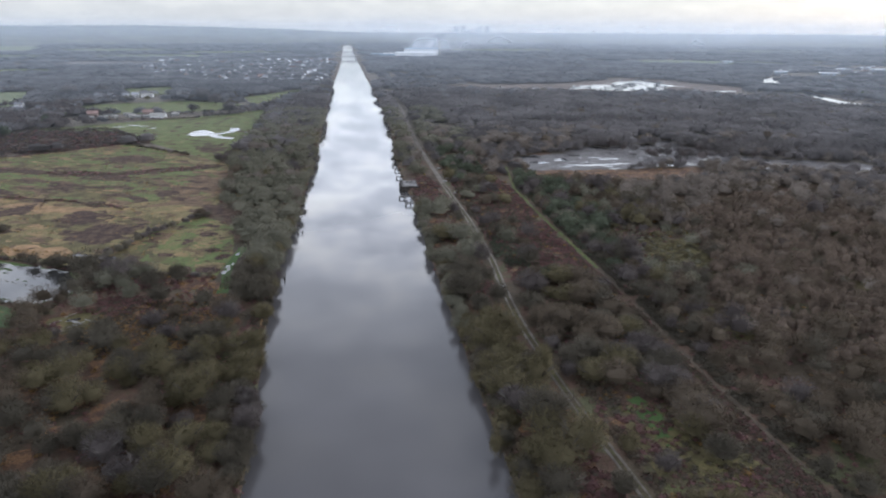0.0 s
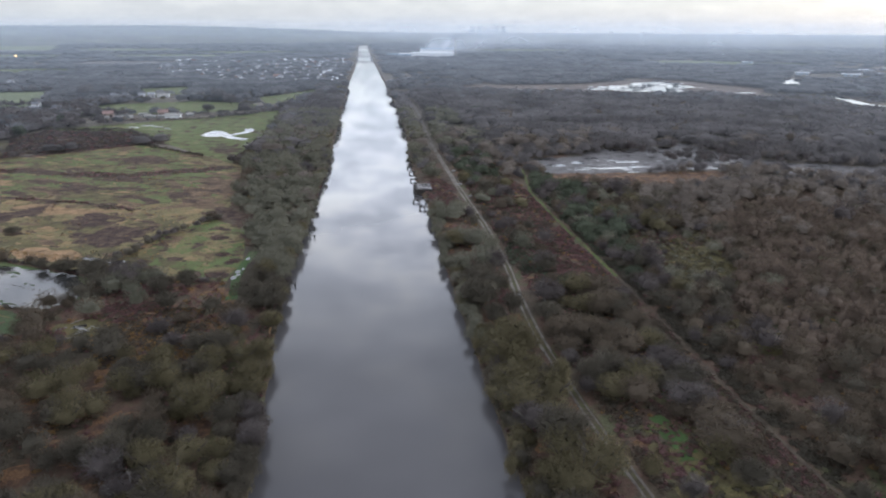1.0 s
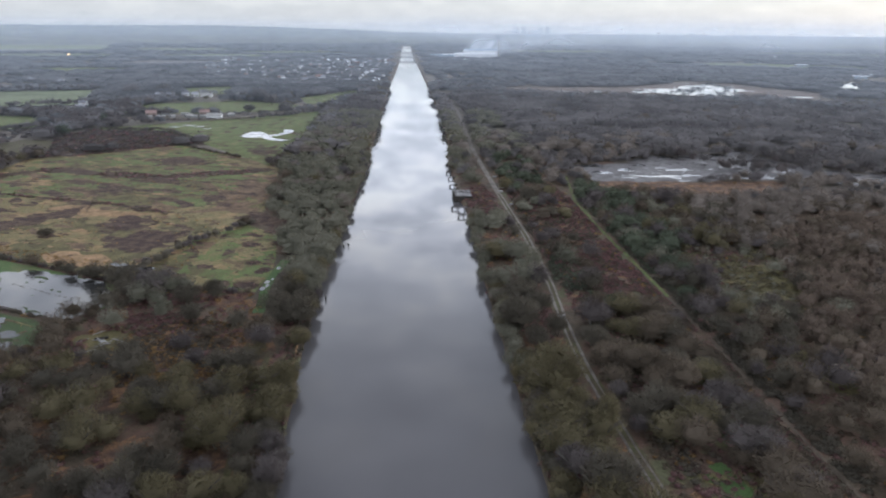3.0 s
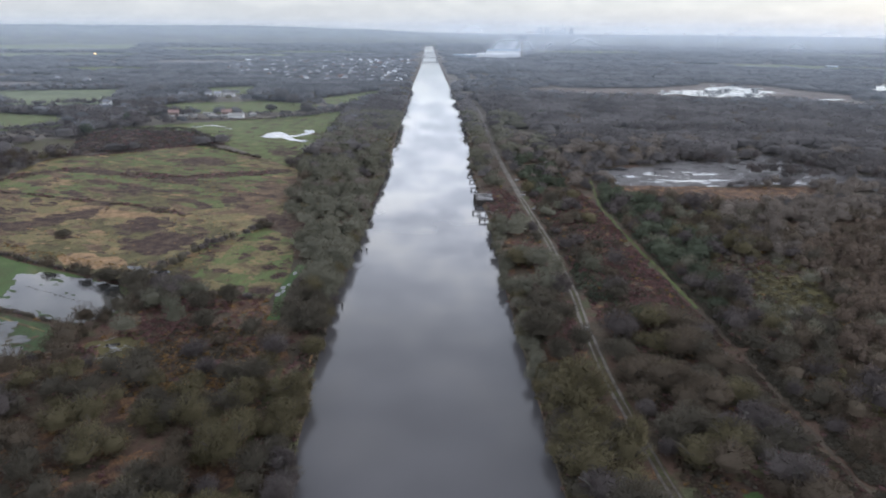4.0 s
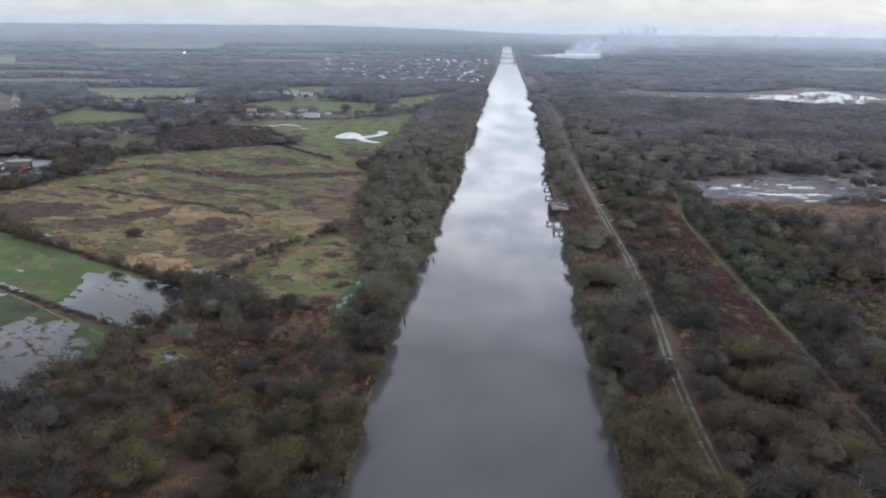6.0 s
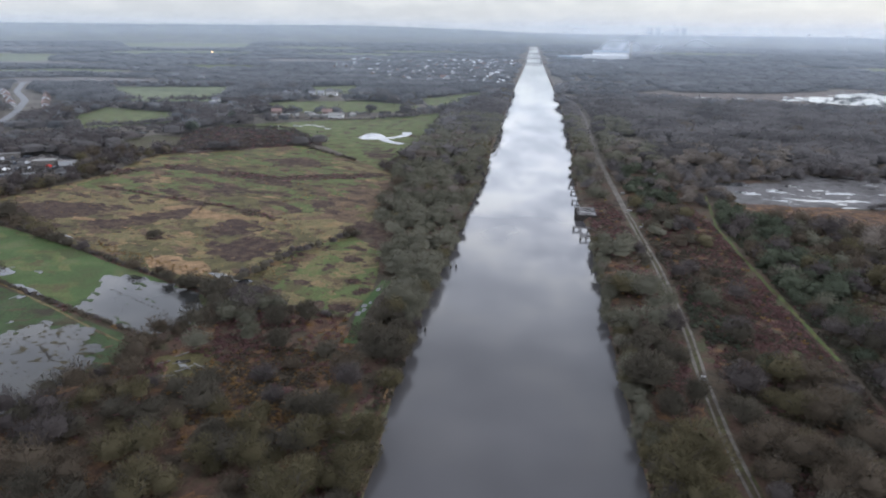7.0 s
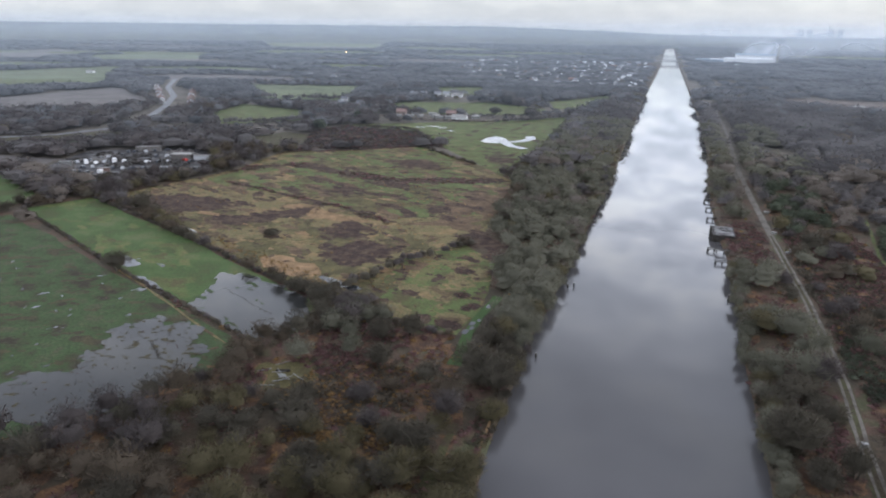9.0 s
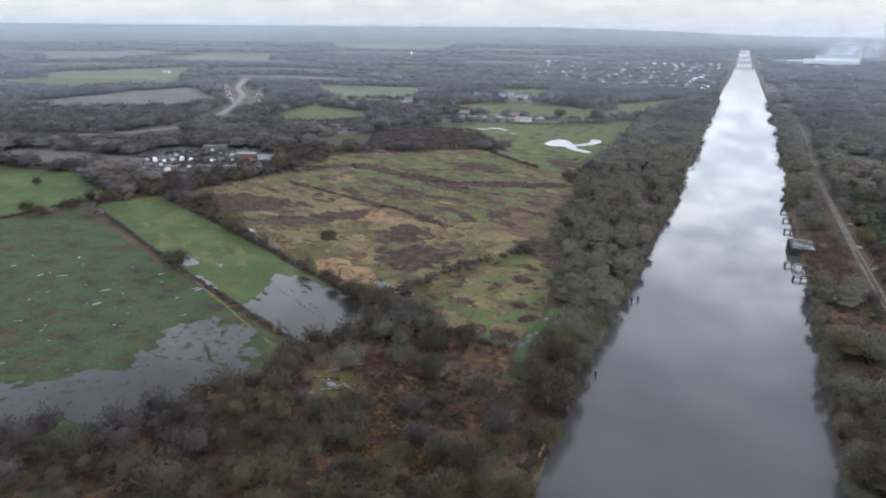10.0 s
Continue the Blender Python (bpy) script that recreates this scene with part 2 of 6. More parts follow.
M_CONCRETE = surface("weathered_concrete", [(0.3, (0.22, 0.215, 0.2)), (0.7, (0.34, 0.33, 0.31))], 1.5, 0.25, bump=0.01)
M_DECK = surface("wet_worn_deck", [(0.36, (0.07, 0.066, 0.064)), (0.5, (0.13, 0.125, 0.122)), (0.64, (0.24, 0.235, 0.232))], 1.6, 0.3, rough=0.55, bump=0.03, spread=0.4)
M_TIMBER = surface("dark_wet_timber", [(0.3, (0.025, 0.022, 0.02)), (0.7, (0.06, 0.052, 0.045))], 1.2, 0.2, rough=0.6, bump=0.02)
M_STEEL = surface("rusty_painted_steel", [(0.3, (0.10, 0.09, 0.08)), (0.6, (0.18, 0.17, 0.16)), (0.75, (0.14, 0.07, 0.04))], 0.8, 0.15, rough=0.55, bump=0.005, metal=0.3)
M_WHITE = surface("white_painted_render", [(0.3, (0.42, 0.42, 0.41)), (0.7, (0.56, 0.56, 0.55))], 3, 0.5, bump=0.01, per_object=0.15)
M_BRICK = surface("red_brick", [(0.3, (0.15, 0.114, 0.098)), (0.7, (0.21, 0.16, 0.138))], 2, 0.3, bump=0.01, per_object=0.25)
M_SLATE = surface("wet_slate_roof", [(0.3, (0.16, 0.165, 0.18)), (0.7, (0.26, 0.265, 0.28))], 3, 0.4, rough=0.5, bump=0.02, per_object=0.4)
M_TILE = surface("red_tile_roof", [(0.3, (0.16, 0.11, 0.096)), (0.7, (0.23, 0.155, 0.135))], 3, 0.4, bump=0.02, per_object=0.3)
M_BOARD = surface("grey_weathered_board", [(0.3, (0.15, 0.15, 0.145)), (0.7, (0.25, 0.25, 0.24))], 1, 0.2, bump=0.01)
M_PALE_BOARD = surface("bleached_board", [(0.3, (0.16, 0.155, 0.15)), (0.7, (0.30, 0.295, 0.29))], 1, 0.2, bump=0.01)
M_SHEET = surface("pale_metal_sheeting", [(0.3, (0.55, 0.57, 0.59)), (0.7, (0.7, 0.71, 0.72))], 6, 1, rough=0.45, bump=0.01)
M_BLUE = surface("blue_grey_cladding", [(0.3, (0.2, 0.26, 0.32)), (0.7, (0.27, 0.33, 0.39))], 6, 1, rough=0.5, bump=0.01)
M_GLASS = surface("dark_window_glass", [(0.3, (0.02, 0.022, 0.025)), (0.7, (0.035, 0.037, 0.04))], 2, 0.5, rough=0.1, bump=0)
M_TYRE = surface("black_rubber", [(0.3, (0.02, 0.02, 0.02)), (0.7, (0.03, 0.03, 0.03))], 1, 0.2, bump=0)
M_PAINT = {k: surface(k + "_car_paint", [(0.3, tuple(0.9 * v for v in c)), (0.7, c)], 1, 0.3, rough=0.3, bump=0, spread=0.08) for k, c in
           dict(white=(0.75, 0.75, 0.74), silver=(0.42, 0.43, 0.44), dark=(0.05, 0.055, 0.065), red=(0.4, 0.04, 0.03), blue=(0.08, 0.14, 0.28)).items()}
M_FAR = surface("far_concrete", [(0.3, (0.36, 0.36, 0.355)), (0.7, (0.42, 0.42, 0.415))], 60, 8, bump=0, spread=0.05)
M_HILL = surface("far_hills", [(0.36, (0.040, 0.042, 0.036)), (0.46, (0.075, 0.072, 0.060)), (0.52, (0.055, 0.058, 0.044)), (0.58, (0.09, 0.102, 0.058)), (0.64, (0.12, 0.116, 0.09))], 130, 45, bump=0, spread=0.3)
M_FAR_FIELD = surface("far_pasture", [(0.4, (0.095, 0.112, 0.055)), (0.6, (0.13, 0.148, 0.075))], 60, 10, bump=0.1)
M_GRASS_VIVID = surface("lush_grass", [(0.3, (0.04, 0.07, 0.02)), (0.7, (0.055, 0.10, 0.027))], 4, 0.6, bump=0.15)

# ---- helpers for things and parts ----
LAND = 1.5


def mesh_of(bm, material, smooth=False):
    me = bpy.data.meshes.new("mesh")
    bm.to_mesh(me)
    bm.free()
    me.materials.append(material)
    if smooth:
        me.polygons.foreach_set("use_smooth", [True] * len(me.polygons))
    return me


def part(name, bm, material, parent, label="", smooth=False):
    """Links a bmesh (or a ready mesh) as one mesh object under a thing or a part."""
    ob = new(name, mesh_of(bm, material, smooth) if isinstance(bm, bmesh.types.BMesh) else bm)
    ob.parent = parent
    return tagged(ob, label)


def thing(name, label, category, group="", m=None):
    ob = tagged(new(name), label, category, group)
    ob.empty_display_size = 0.5
    if m is not None:
        ob.matrix_basis = m
    return ob


def box(bm, x0, x1, y0, y1, z0, z1, bevel=0.0, m=None):
    g = bmesh.ops.create_cube(bm, size=1)["verts"]
    for v in g:
        v.co = Vector(((x0 + x1) / 2 + v.co.x * (x1 - x0), (y0 + y1) / 2 + v.co.y * (y1 - y0), (z0 + z1) / 2 + v.co.z * (z1 - z0)))
    if bevel:
        edges = list({e for v in g for e in v.link_edges})
        g = list({v for f in bmesh.ops.bevel(bm, geom=edges, offset=bevel, segments=1, affect="EDGES")["faces"] for v in f.verts})
    if m is not None:
        bmesh.ops.transform(bm, matrix=m, verts=g)
    return bm


def a_box(x0, x1, y0, y1, z0, z1, bevel=0.0):
    return box(bmesh.new(), x0, x1, y0, y1, z0, z1, bevel)


def tube(bm, a, b, r0, r1, sides=6):
    """A tapered limb from a to b."""
    a, b = Vector(a), Vector(b)
    q = (b - a).to_track_quat("Z", "Y").to_matrix()
    rings = [[bm.verts.new(p + q @ Vector((r * math.cos(k * math.tau / sides), r * math.sin(k * math.tau / sides), 0))) for k in range(sides)] for p, r in ((a, r0), (b, r1))]
    for k in range(sides):
        bm.faces.new((rings[0][k], rings[0][(k + 1) % sides], rings[1][(k + 1) % sides], rings[1][k]))
    bm.faces.new(rings[0][::-1])
    bm.faces.new(rings[1])
    return bm


def ragged(poly, step, wiggle, seed=0):
    """The outline of a patch of land, with an uneven edge."""
    out = []
    for (x0, y0), (x1, y1) in zip(poly, poly[1:] + poly[:1]):
        d = math.hypot(x1 - x0, y1 - y0)
        n = max(1, int(d / step))
        for k in range(n):
            f = k / n
            x, y = x0 + (x1 - x0) * f, y0 + (y1 - y0) * f
            s = 1 / (3 * step)
            v = noise.noise_vector((x * s + seed, y * s, seed)) + 0.5 * noise.noise_vector((x * s * 3, y * s * 3, seed + 5))
            out.append((x + v.x * wiggle, y + v.y * wiggle))
    return out


def sheet(name, poly, material, up, label, category, step=6.0, wiggle=1.5, seed=0, kind="structure"):
    bm = bmesh.new()
    bm.faces.new([bm.verts.new((x, y, LAND + up)) for x, y in ragged(poly, step, wiggle, seed)])
    bmesh.ops.triangulate(bm, faces=bm.faces[:])
    bm.normal_update()
    if sum(f.normal.z for f in bm.faces) < 0:
        bmesh.ops.reverse_faces(bm, faces=bm.faces[:])
    return tagged(new(name, mesh_of(bm, material)), label, category, kind=kind)


def blob(cx, cy, rx, ry, turn=0.0, n=14):
    c, s = math.cos(radians(turn)), math.sin(radians(turn))
    return [(cx + rx * math.cos(a) * c - ry * math.sin(a) * s, cy + rx * math.cos(a) * s + ry * math.sin(a) * c) for a in (k * math.tau / n for k in range(n))]


def along(pts, step):
    """Points every step metres on a line through pts, with the sideways direction."""
    out = []
    for (x0, y0), (x1, y1) in zip(pts, pts[1:]):
        d = math.hypot(x1 - x0, y1 - y0)
        n = max(1, round(d / step))
        for k in range(n):
            out.append((x0 + (x1 - x0) * k / n, y0 + (y1 - y0) * k / n, (y1 - y0) / d, -(x1 - x0) / d))
    x, y = pts[-1]
    out.append((x, y, *out[-1][2:]))
    return out


def ribbon(name, pts, width, material, up, label, category, offset=0.0, wiggle=0.25, step=5.0, kind="structure"):
    bm = bmesh.new()
    rows = []
    for x, y, nx, ny in along(pts, step):
        w = [noise.noise((x * 0.11, y * 0.11, 3.0 + k + offset)) * wiggle for k in range(2)]
        a, b = offset - width / 2 + w[0], offset + width / 2 + w[1]
        rows.append([bm.verts.new((x + nx * o, y + ny * o, LAND + up)) for o in (a, b)])
    for p, q in zip(rows, rows[1:]):
        bm.faces.new((p[0], p[1], q[1], q[0]))
    bm.normal_update()
    if sum(f.normal.z for f in bm.faces) < 0:
        bmesh.ops.reverse_faces(bm, faces=bm.faces[:])
    return tagged(new(name, mesh_of(bm, material)), label, category, kind=kind)


# ---- ground and canal ----
def bank_left(y):
    base = np.interp(y, [0, 100, 122, 140, 172, 205, 250, 316, 420, 545, 960, 1400, 1720, 3200], [-22.8, -23.0, -23.6, -25.0, -26.2, -27.0, -25.8, -24.3, -22.6, -22.8, -21, -15, -14, -12])
    return base + 0.6 * noise.noise((0.0, y * 0.045, 1.0)) + 0.5 * noise.noise((0.0, y * 0.17, 2.0))


def bank_right(y):
    base = np.interp(y, [0, 130, 200, 284, 372, 440, 510, 634, 956, 1720, 3200], [23, 23.5, 23.5, 25, 23.5, 26, 28.5, 30, 28, 21, 17])
    return base + 0.9 * noise.noise((7.0, y * 0.045, 1.0)) + 0.5 * noise.noise((7.0, y * 0.17, 2.0))


def build_ground():
    ys = [-1500, -700, -300, -100] + list(range(0, 900, 8)) + list(range(900, 2000, 40)) + list(range(2000, 3200, 100)) + [3300, 3600, 4200, 5200]
    left = [-5200, -3600, -2400, -1600, -1000, -600, -350, -200, -120, -70, -45, -33]
    bm = bmesh.new()
    rows = []
    for y in ys:
        l, r = bank_left(y), bank_right(y)
        wet = -2.2 if y < 3250 else LAND
        xs = [(x, LAND) for x in left] + [(l - 2.6, LAND), (l - 0.9, LAND * 0.75), (l, min(wet + 2.2, LAND) if wet < 0 else LAND), (l + 1.5, wet)]
        xs += [(r - 1.5, wet), (r, min(wet + 2.2, LAND) if wet < 0 else LAND), (r + 0.9, LAND * 0.75), (r + 2.6, LAND)] + [(-x, LAND) for x in reversed(left)]
        rows.append([bm.verts.new((x, y, z)) for x, z in xs])
    for p, q in zip(rows, rows[1:]):
        for k in range(len(p) - 1):
            f = bm.faces.new((p[k], p[k + 1], q[k + 1], q[k]))
            c = f.calc_center_median()
            # past 430 m the land takes the floor colour paled for haze
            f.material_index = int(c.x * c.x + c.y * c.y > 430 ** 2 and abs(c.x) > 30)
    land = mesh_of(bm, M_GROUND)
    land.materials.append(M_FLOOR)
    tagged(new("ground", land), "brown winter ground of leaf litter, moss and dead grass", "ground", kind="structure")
    bm = bmesh.new()
    rows = [[bm.verts.new((x, y, 0.0)) for x in (bank_left(y) - 1.6, 0, bank_right(y) + 1.6)] for y in ys if y <= 3200]
    for p, q in zip(rows, rows[1:]):
        for k in range(2):
            bm.faces.new((p[k], p[k + 1], q[k + 1], q[k]))
    tagged(new("canal_water", mesh_of(bm, M_CANAL)), "still grey canal water reflecting an overcast sky", "water", kind="structure")


build_ground()

FIELD_WEST = [(-420, 215), (-330, 222), (-262, 230), (-244, 252), (-94, 183), (-91, 170), (-94, 160), (-109, 135), (-122, 126), (-170, 95), (-300, 60), (-420, 60)]
FIELD_STRIP = [(-248, 262), (-236, 286), (-155, 247), (-88, 211), (-83, 192), (-92, 185), (-163, 218)]
FIELD_NORTH_WEST = [(-420, 232), (-400, 290), (-310, 307), (-256, 279), (-262, 234), (-330, 225)]
FIELD_ROUGH = [(-230, 297), (-213, 362), (-218, 417), (-144, 465), (-95, 419), (-69, 386), (-60, 298), (-64, 280), (-70, 241), (-73, 218), (-92, 217), (-155, 250)]
FIELD_BANK = [(-76, 218), (-77, 255), (-62, 276), (-47, 259), (-43, 222), (-46, 204), (-62, 207)]
FIELD_POND = [(-235, 537), (-175, 529), (-128, 463), (-77, 396), (-68, 450), (-70, 560), (-74, 660), (-160, 590)]
SCRUB_NW = [(-240, 497), (-212, 425), (-146, 468), (-130, 462), (-152, 500), (-177, 526), (-234, 534)]
FIELD_HAMLET = [(-258, 640), (-190, 632), (-112, 655), (-104, 705), (-170, 742), (-250, 712)]
FIELD_FAR = [(-370, 561), (-382, 631), (-292, 602), (-278, 546), (-324, 504)]
FIELD_PLOUGH = [(-640, 500), (-620, 735), (-452, 593), (-470, 532), (-525, 479)]
FIELD_LONG = [(-509, 826), (-353, 867), (-311, 699), (-396, 685)]
FIELD_WOODSIDE = [(-114, 775), (-56, 874), (-50, 784), (-97, 704)]
FIELD_ROADSIDE = [(-520, 372), (-400, 410), (-372, 445), (-330, 420), (-372, 375), (-480, 345)]
FLOOD_WEST = [(-165, 118), (-150, 138), (-131, 146), (-122, 159), (-126, 181), (-122, 189), (-109, 186), (-98, 174), (-96, 162), (-106, 141), (-122, 129), (-150, 106)]
FLOOD_STRIP = [(-123, 202), (-122, 210), (-127, 222), (-119, 224), (-101, 217), (-89, 210), (-84, 192), (-92, 186), (-111, 193)]
LAGOON = [(90, 394), (94, 352), (124, 347), (170, 357), (214, 352), (241, 330), (290, 330), (290, 352), (245, 372), (222, 392), (215, 436), (203, 447), (192, 420), (176, 434), (158, 414), (149, 431), (140, 408), (118, 400)]
CLEARING = [(86, 352), (88, 336), (145, 310), (185, 330), (190, 350), (135, 349), (105, 352)]
REED_BED = [(112, 930), (275, 935), (440, 1040), (520, 840), (450, 770), (306, 757), (115, 829)]
LAKE = [(276, 873), (352, 913), (410, 985), (435, 1014), (440, 940), (425, 880), (381, 801), (306, 830)]
YARD = [(-312, 335), (-325, 380), (-272, 408), (-240, 382), (-228, 342), (-262, 312)]
WET_MEADOW = [(-400, 300), (-395, 345), (-318, 352), (-316, 312)]

sheet("field_1", FIELD_WEST, M_GRASS, 0.04, "wet green pasture with brown patches, partly flooded", "field")
sheet("field_2", FIELD_STRIP, M_LUSH, 0.04, "bright green pasture between hedges, flooded at one end", "field", wiggle=0.8)
sheet("field_3", FIELD_NORTH_WEST, M_LUSH, 0.04, "bright green pasture beside a hedge", "field", wiggle=0.8)
sheet("field_4", FIELD_ROUGH, M_ROUGH, 0.04, "rough grazing of tan grass and dead sedge", "field")
sheet("field_5", FIELD_BANK, M_GREEN, 0.045, "small green field beside the bank wood", "field", wiggle=2)
sheet("field_6", FIELD_POND, M_GREEN, 0.05, "green field round a winding pond", "field")
sheet("field_7", FIELD_FAR, M_GREEN, 0.04, "pale green field between woods", "field", wiggle=4)
sheet("field_8", FIELD_PLOUGH, M_PLOUGH, 0.04, "bare ploughed field behind trees", "field", wiggle=4)
sheet("field_9", FIELD_LONG, M_FAR_FIELD, 0.04, "dull green field far off", "field", wiggle=4)
sheet("field_10", FIELD_WOODSIDE, M_GREEN, 0.04, "green clearing beside the bank wood", "field", wiggle=4)
sheet("field_11", FIELD_ROADSIDE, M_VERGE, 0.04, "yellow-green field beside the road", "field", wiggle=3)
sheet("field_12", WET_MEADOW, M_PLOUGH, 0.045, "grey waterlogged meadow behind a hedge", "field", wiggle=3)
sheet("field_13", SCRUB_NW, M_HEATHER, 0.072, "brown rough ground of bramble and dead bracken", "field", wiggle=9)
sheet("field_14", FIELD_HAMLET, M_GREEN, 0.076, "green paddock behind a hamlet", "field", wiggle=3)
FAR_FIELDS = [(-600, 900, 120, 60, 10), (-820, 700, 140, 60, 30), (-750, 1050, 130, 60, 20), (-900, 1250, 170, 70, 10), (-560, 1250, 100, 60, 0), (-1100, 1000, 160, 80, 35), (-480, 1500, 120, 90, 5),
                                             (-1250, 1500, 240, 90, 20), (-900, 1800, 220, 120, 10), (-1500, 1900, 300, 120, 25), (-330, 2100, 160, 120, 0), (780, 1500, 200, 90, -20), (1000, 1250, 140, 60, -35), (-700, 2300, 220, 150, 0), (-1700, 1300, 260, 90, 30), (-1900, 2200, 320, 130, 20), (-1300, 2500, 260, 160, 10), (-480, 1850, 150, 110, 0), (-1050, 2150, 200, 120, 15), (500, 2300, 220, 140, 0), (1300, 2200, 240, 120, -20), (-600, 1050, 90, 40, 5)]
BELT_FIELDS = [[(-987, 818), (-899, 1049), (-654, 745), (-719, 606)], [(-1258, 1359), (-1127, 1588), (-939, 1350), (-1036, 1141)], [(-1627, 1323), (-1549, 1601), (-1244, 1295), (-1264, 1036)], [(-1701, 2778), (-1223, 3100), (-917, 2299), (-1201, 2042)],
               [(-274, 887), (-219, 923), (-195, 824), (-239, 795)], [(-253, 693), (-156, 736), (-148, 676), (-226, 649)], [(-271, 439), (-257, 487), (-205, 480), (-237, 425)]]
for n, poly in enumerate(BELT_FIELDS):
    sheet("far_field", poly, [M_FAR_FIELD, M_FAR_FIELD, M_PLOUGH, M_FAR_FIELD, M_GREEN, M_FAR_FIELD, M_VERGE][n], 0.045 + 0.002 * n, "winter field between belts of trees", "field", step=14, wiggle=5, seed=20 + n)
for n, (fx, fy, rx, ry, turn) in enumerate(FAR_FIELDS):
    sheet("far_field", blob(fx, fy, rx, ry, turn, 8), [M_PLOUGH, M_GREEN, M_FAR_FIELD][n % 3], 0.05 + 0.0025 * n, "distant winter field between hedges", "field", step=30, wiggle=16, seed=n)
sheet("reed_bed", REED_BED, M_REED, 0.04, "reddish-brown reed bed round a lake", "reed bed", step=15, wiggle=8)

sheet("clearing", CLEARING, M_BRACKEN, 0.06, "tawny grass clearing beside the mudflat", "grass", step=5, wiggle=4)
sheet("yard", YARD, M_YARD, 0.06, "dark muddy hardstanding of a scrap yard", "yard", wiggle=3)



def edge_depth(poly, x, y):
    """How far inside the outline a place lies, in metres (negative outside)."""
    inn, best = False, 1e9
    for (x0, y0), (x1, y1) in zip(poly, poly[1:] + poly[:1]):
        if (y0 > y) != (y1 > y) and x < (x1 - x0) * (y - y0) / (y1 - y0) + x0:
            inn = not inn
        dx, dy = x1 - x0, y1 - y0
        f = min(1, max(0, ((x - x0) * dx + (y - y0) * dy) / (dx * dx + dy * dy + 1e-9)))
        best = min(best, math.hypot(x - x0 - f * dx, y - y0 - f * dy))
    return best if inn else -best


def mottle(name, poly, material, up, label, category, cell, size, level, edge=0.0, turn=0.0, stretch=1.0, seed=0.0, depth=0.0):
    """Ragged patches wherever a drifting value passes level inside the outline; edge: how firmly the outline itself bounds them, per metre;
    depth > 0 instead keeps one body of that inset with a broken shore."""
    x0, x1 = min(p[0] for p in poly), max(p[0] for p in poly)
    y0, y1 = min(p[1] for p in poly), max(p[1] for p in poly)
    nx, ny = int((x1 - x0) / cell) + 3, int((y1 - y0) / cell) + 3
    c, s_ = math.cos(radians(turn)), math.sin(radians(turn))
    val = {}
    for i in range(nx):
        for j in range(ny):
            a, b = x0 + (i - 1) * cell, y0 + (j - 1) * cell
            u, v = (a * c + b * s_) / (size * stretch), (-a * s_ + b * c) / size
            n = noise.fractal((u, v, seed), 0.6, 2.1, 5)
            d = edge_depth(poly, a, b)
            val[i, j] = (n - level + (min(d, depth) / depth if depth else 0), d) if not depth else (n - level + max(-2, min(2, d / depth)), d)
            if not depth:
                val[i, j] = (min(val[i, j][0], d * (edge or 0.2)), d)
    bm = bmesh.new()
    cache = {}

    def corner(i, j):
        if (i, j) not in cache:
            cache[i, j] = bm.verts.new((x0 + (i - 1) * cell, y0 + (j - 1) * cell, LAND + up))
        return cache[i, j]

    def cut(p, q):
        key = (p, q) if p < q else (q, p)
        if key not in cache:
            a, b = val[key[0]][0], val[key[1]][0]
            f = a / (a - b)
            (i, j), (k, l) = key
            cache[key] = bm.verts.new((x0 + (i - 1 + (k - i) * f) * cell, y0 + (j - 1 + (l - j) * f) * cell, LAND + up))
        return cache[key]

    for i in range(nx - 1):
        for j in range(ny - 1):
            for tri in (((i, j), (i + 1, j), (i + 1, j + 1)), ((i, j), (i + 1, j + 1), (i, j + 1))):
                pts = []
                for p, q in zip(tri, tri[1:] + tri[:1]):
                    if val[p][0] > 0:
                        pts.append(corner(*p))
                    if (val[p][0] > 0) != (val[q][0] > 0):
                        pts.append(cut(p, q))
                if len(pts) > 2:
                    bm.faces.new(pts)
    return tagged(new(name, mesh_of(bm, material)), label, category, kind="structure")


ROUGH_UPPER = [(-216, 316), (-204, 394), (-123, 408), (-70, 380), (-62, 323), (-88, 302), (-127, 308), (-157, 321), (-181, 322)]
ROUGH_TOP = [(-212, 405), (-205, 414), (-144, 463), (-97, 420), (-107, 399), (-170, 393)]
mottle("green_patches", ROUGH_UPPER, M_GREEN, 0.060, "mossy green patches in rough grazing", "grass", 1.4, 18, -0.28, turn=-25, stretch=1.8, seed=1.0)
mottle("green_patches", ROUGH_TOP, M_GREEN, 0.062, "mossy green patches in rough grazing", "grass", 1.4, 16, -0.4, turn=-25, stretch=1.8, seed=1.5)
mottle("moss_patches", FIELD_ROUGH, M_MOSS, 0.064, "olive mossy patches in rough grazing", "grass", 1.8, 15, 0.26, turn=-25, stretch=1.8, seed=2.5)
mottle("straw_patches", FIELD_ROUGH, M_STRAW, 0.068, "bleached tawny patches of dead grass", "grass", 1.0, 6, 0.56, turn=-25, stretch=3.0, seed=2.0)
mottle("sedge_patches", FIELD_ROUGH, M_HEATHER, 0.074, "dark patches of dead sedge in rough grazing", "sedge", 0.8, 6, 0.40, turn=-25, stretch=2.4, seed=3.5)
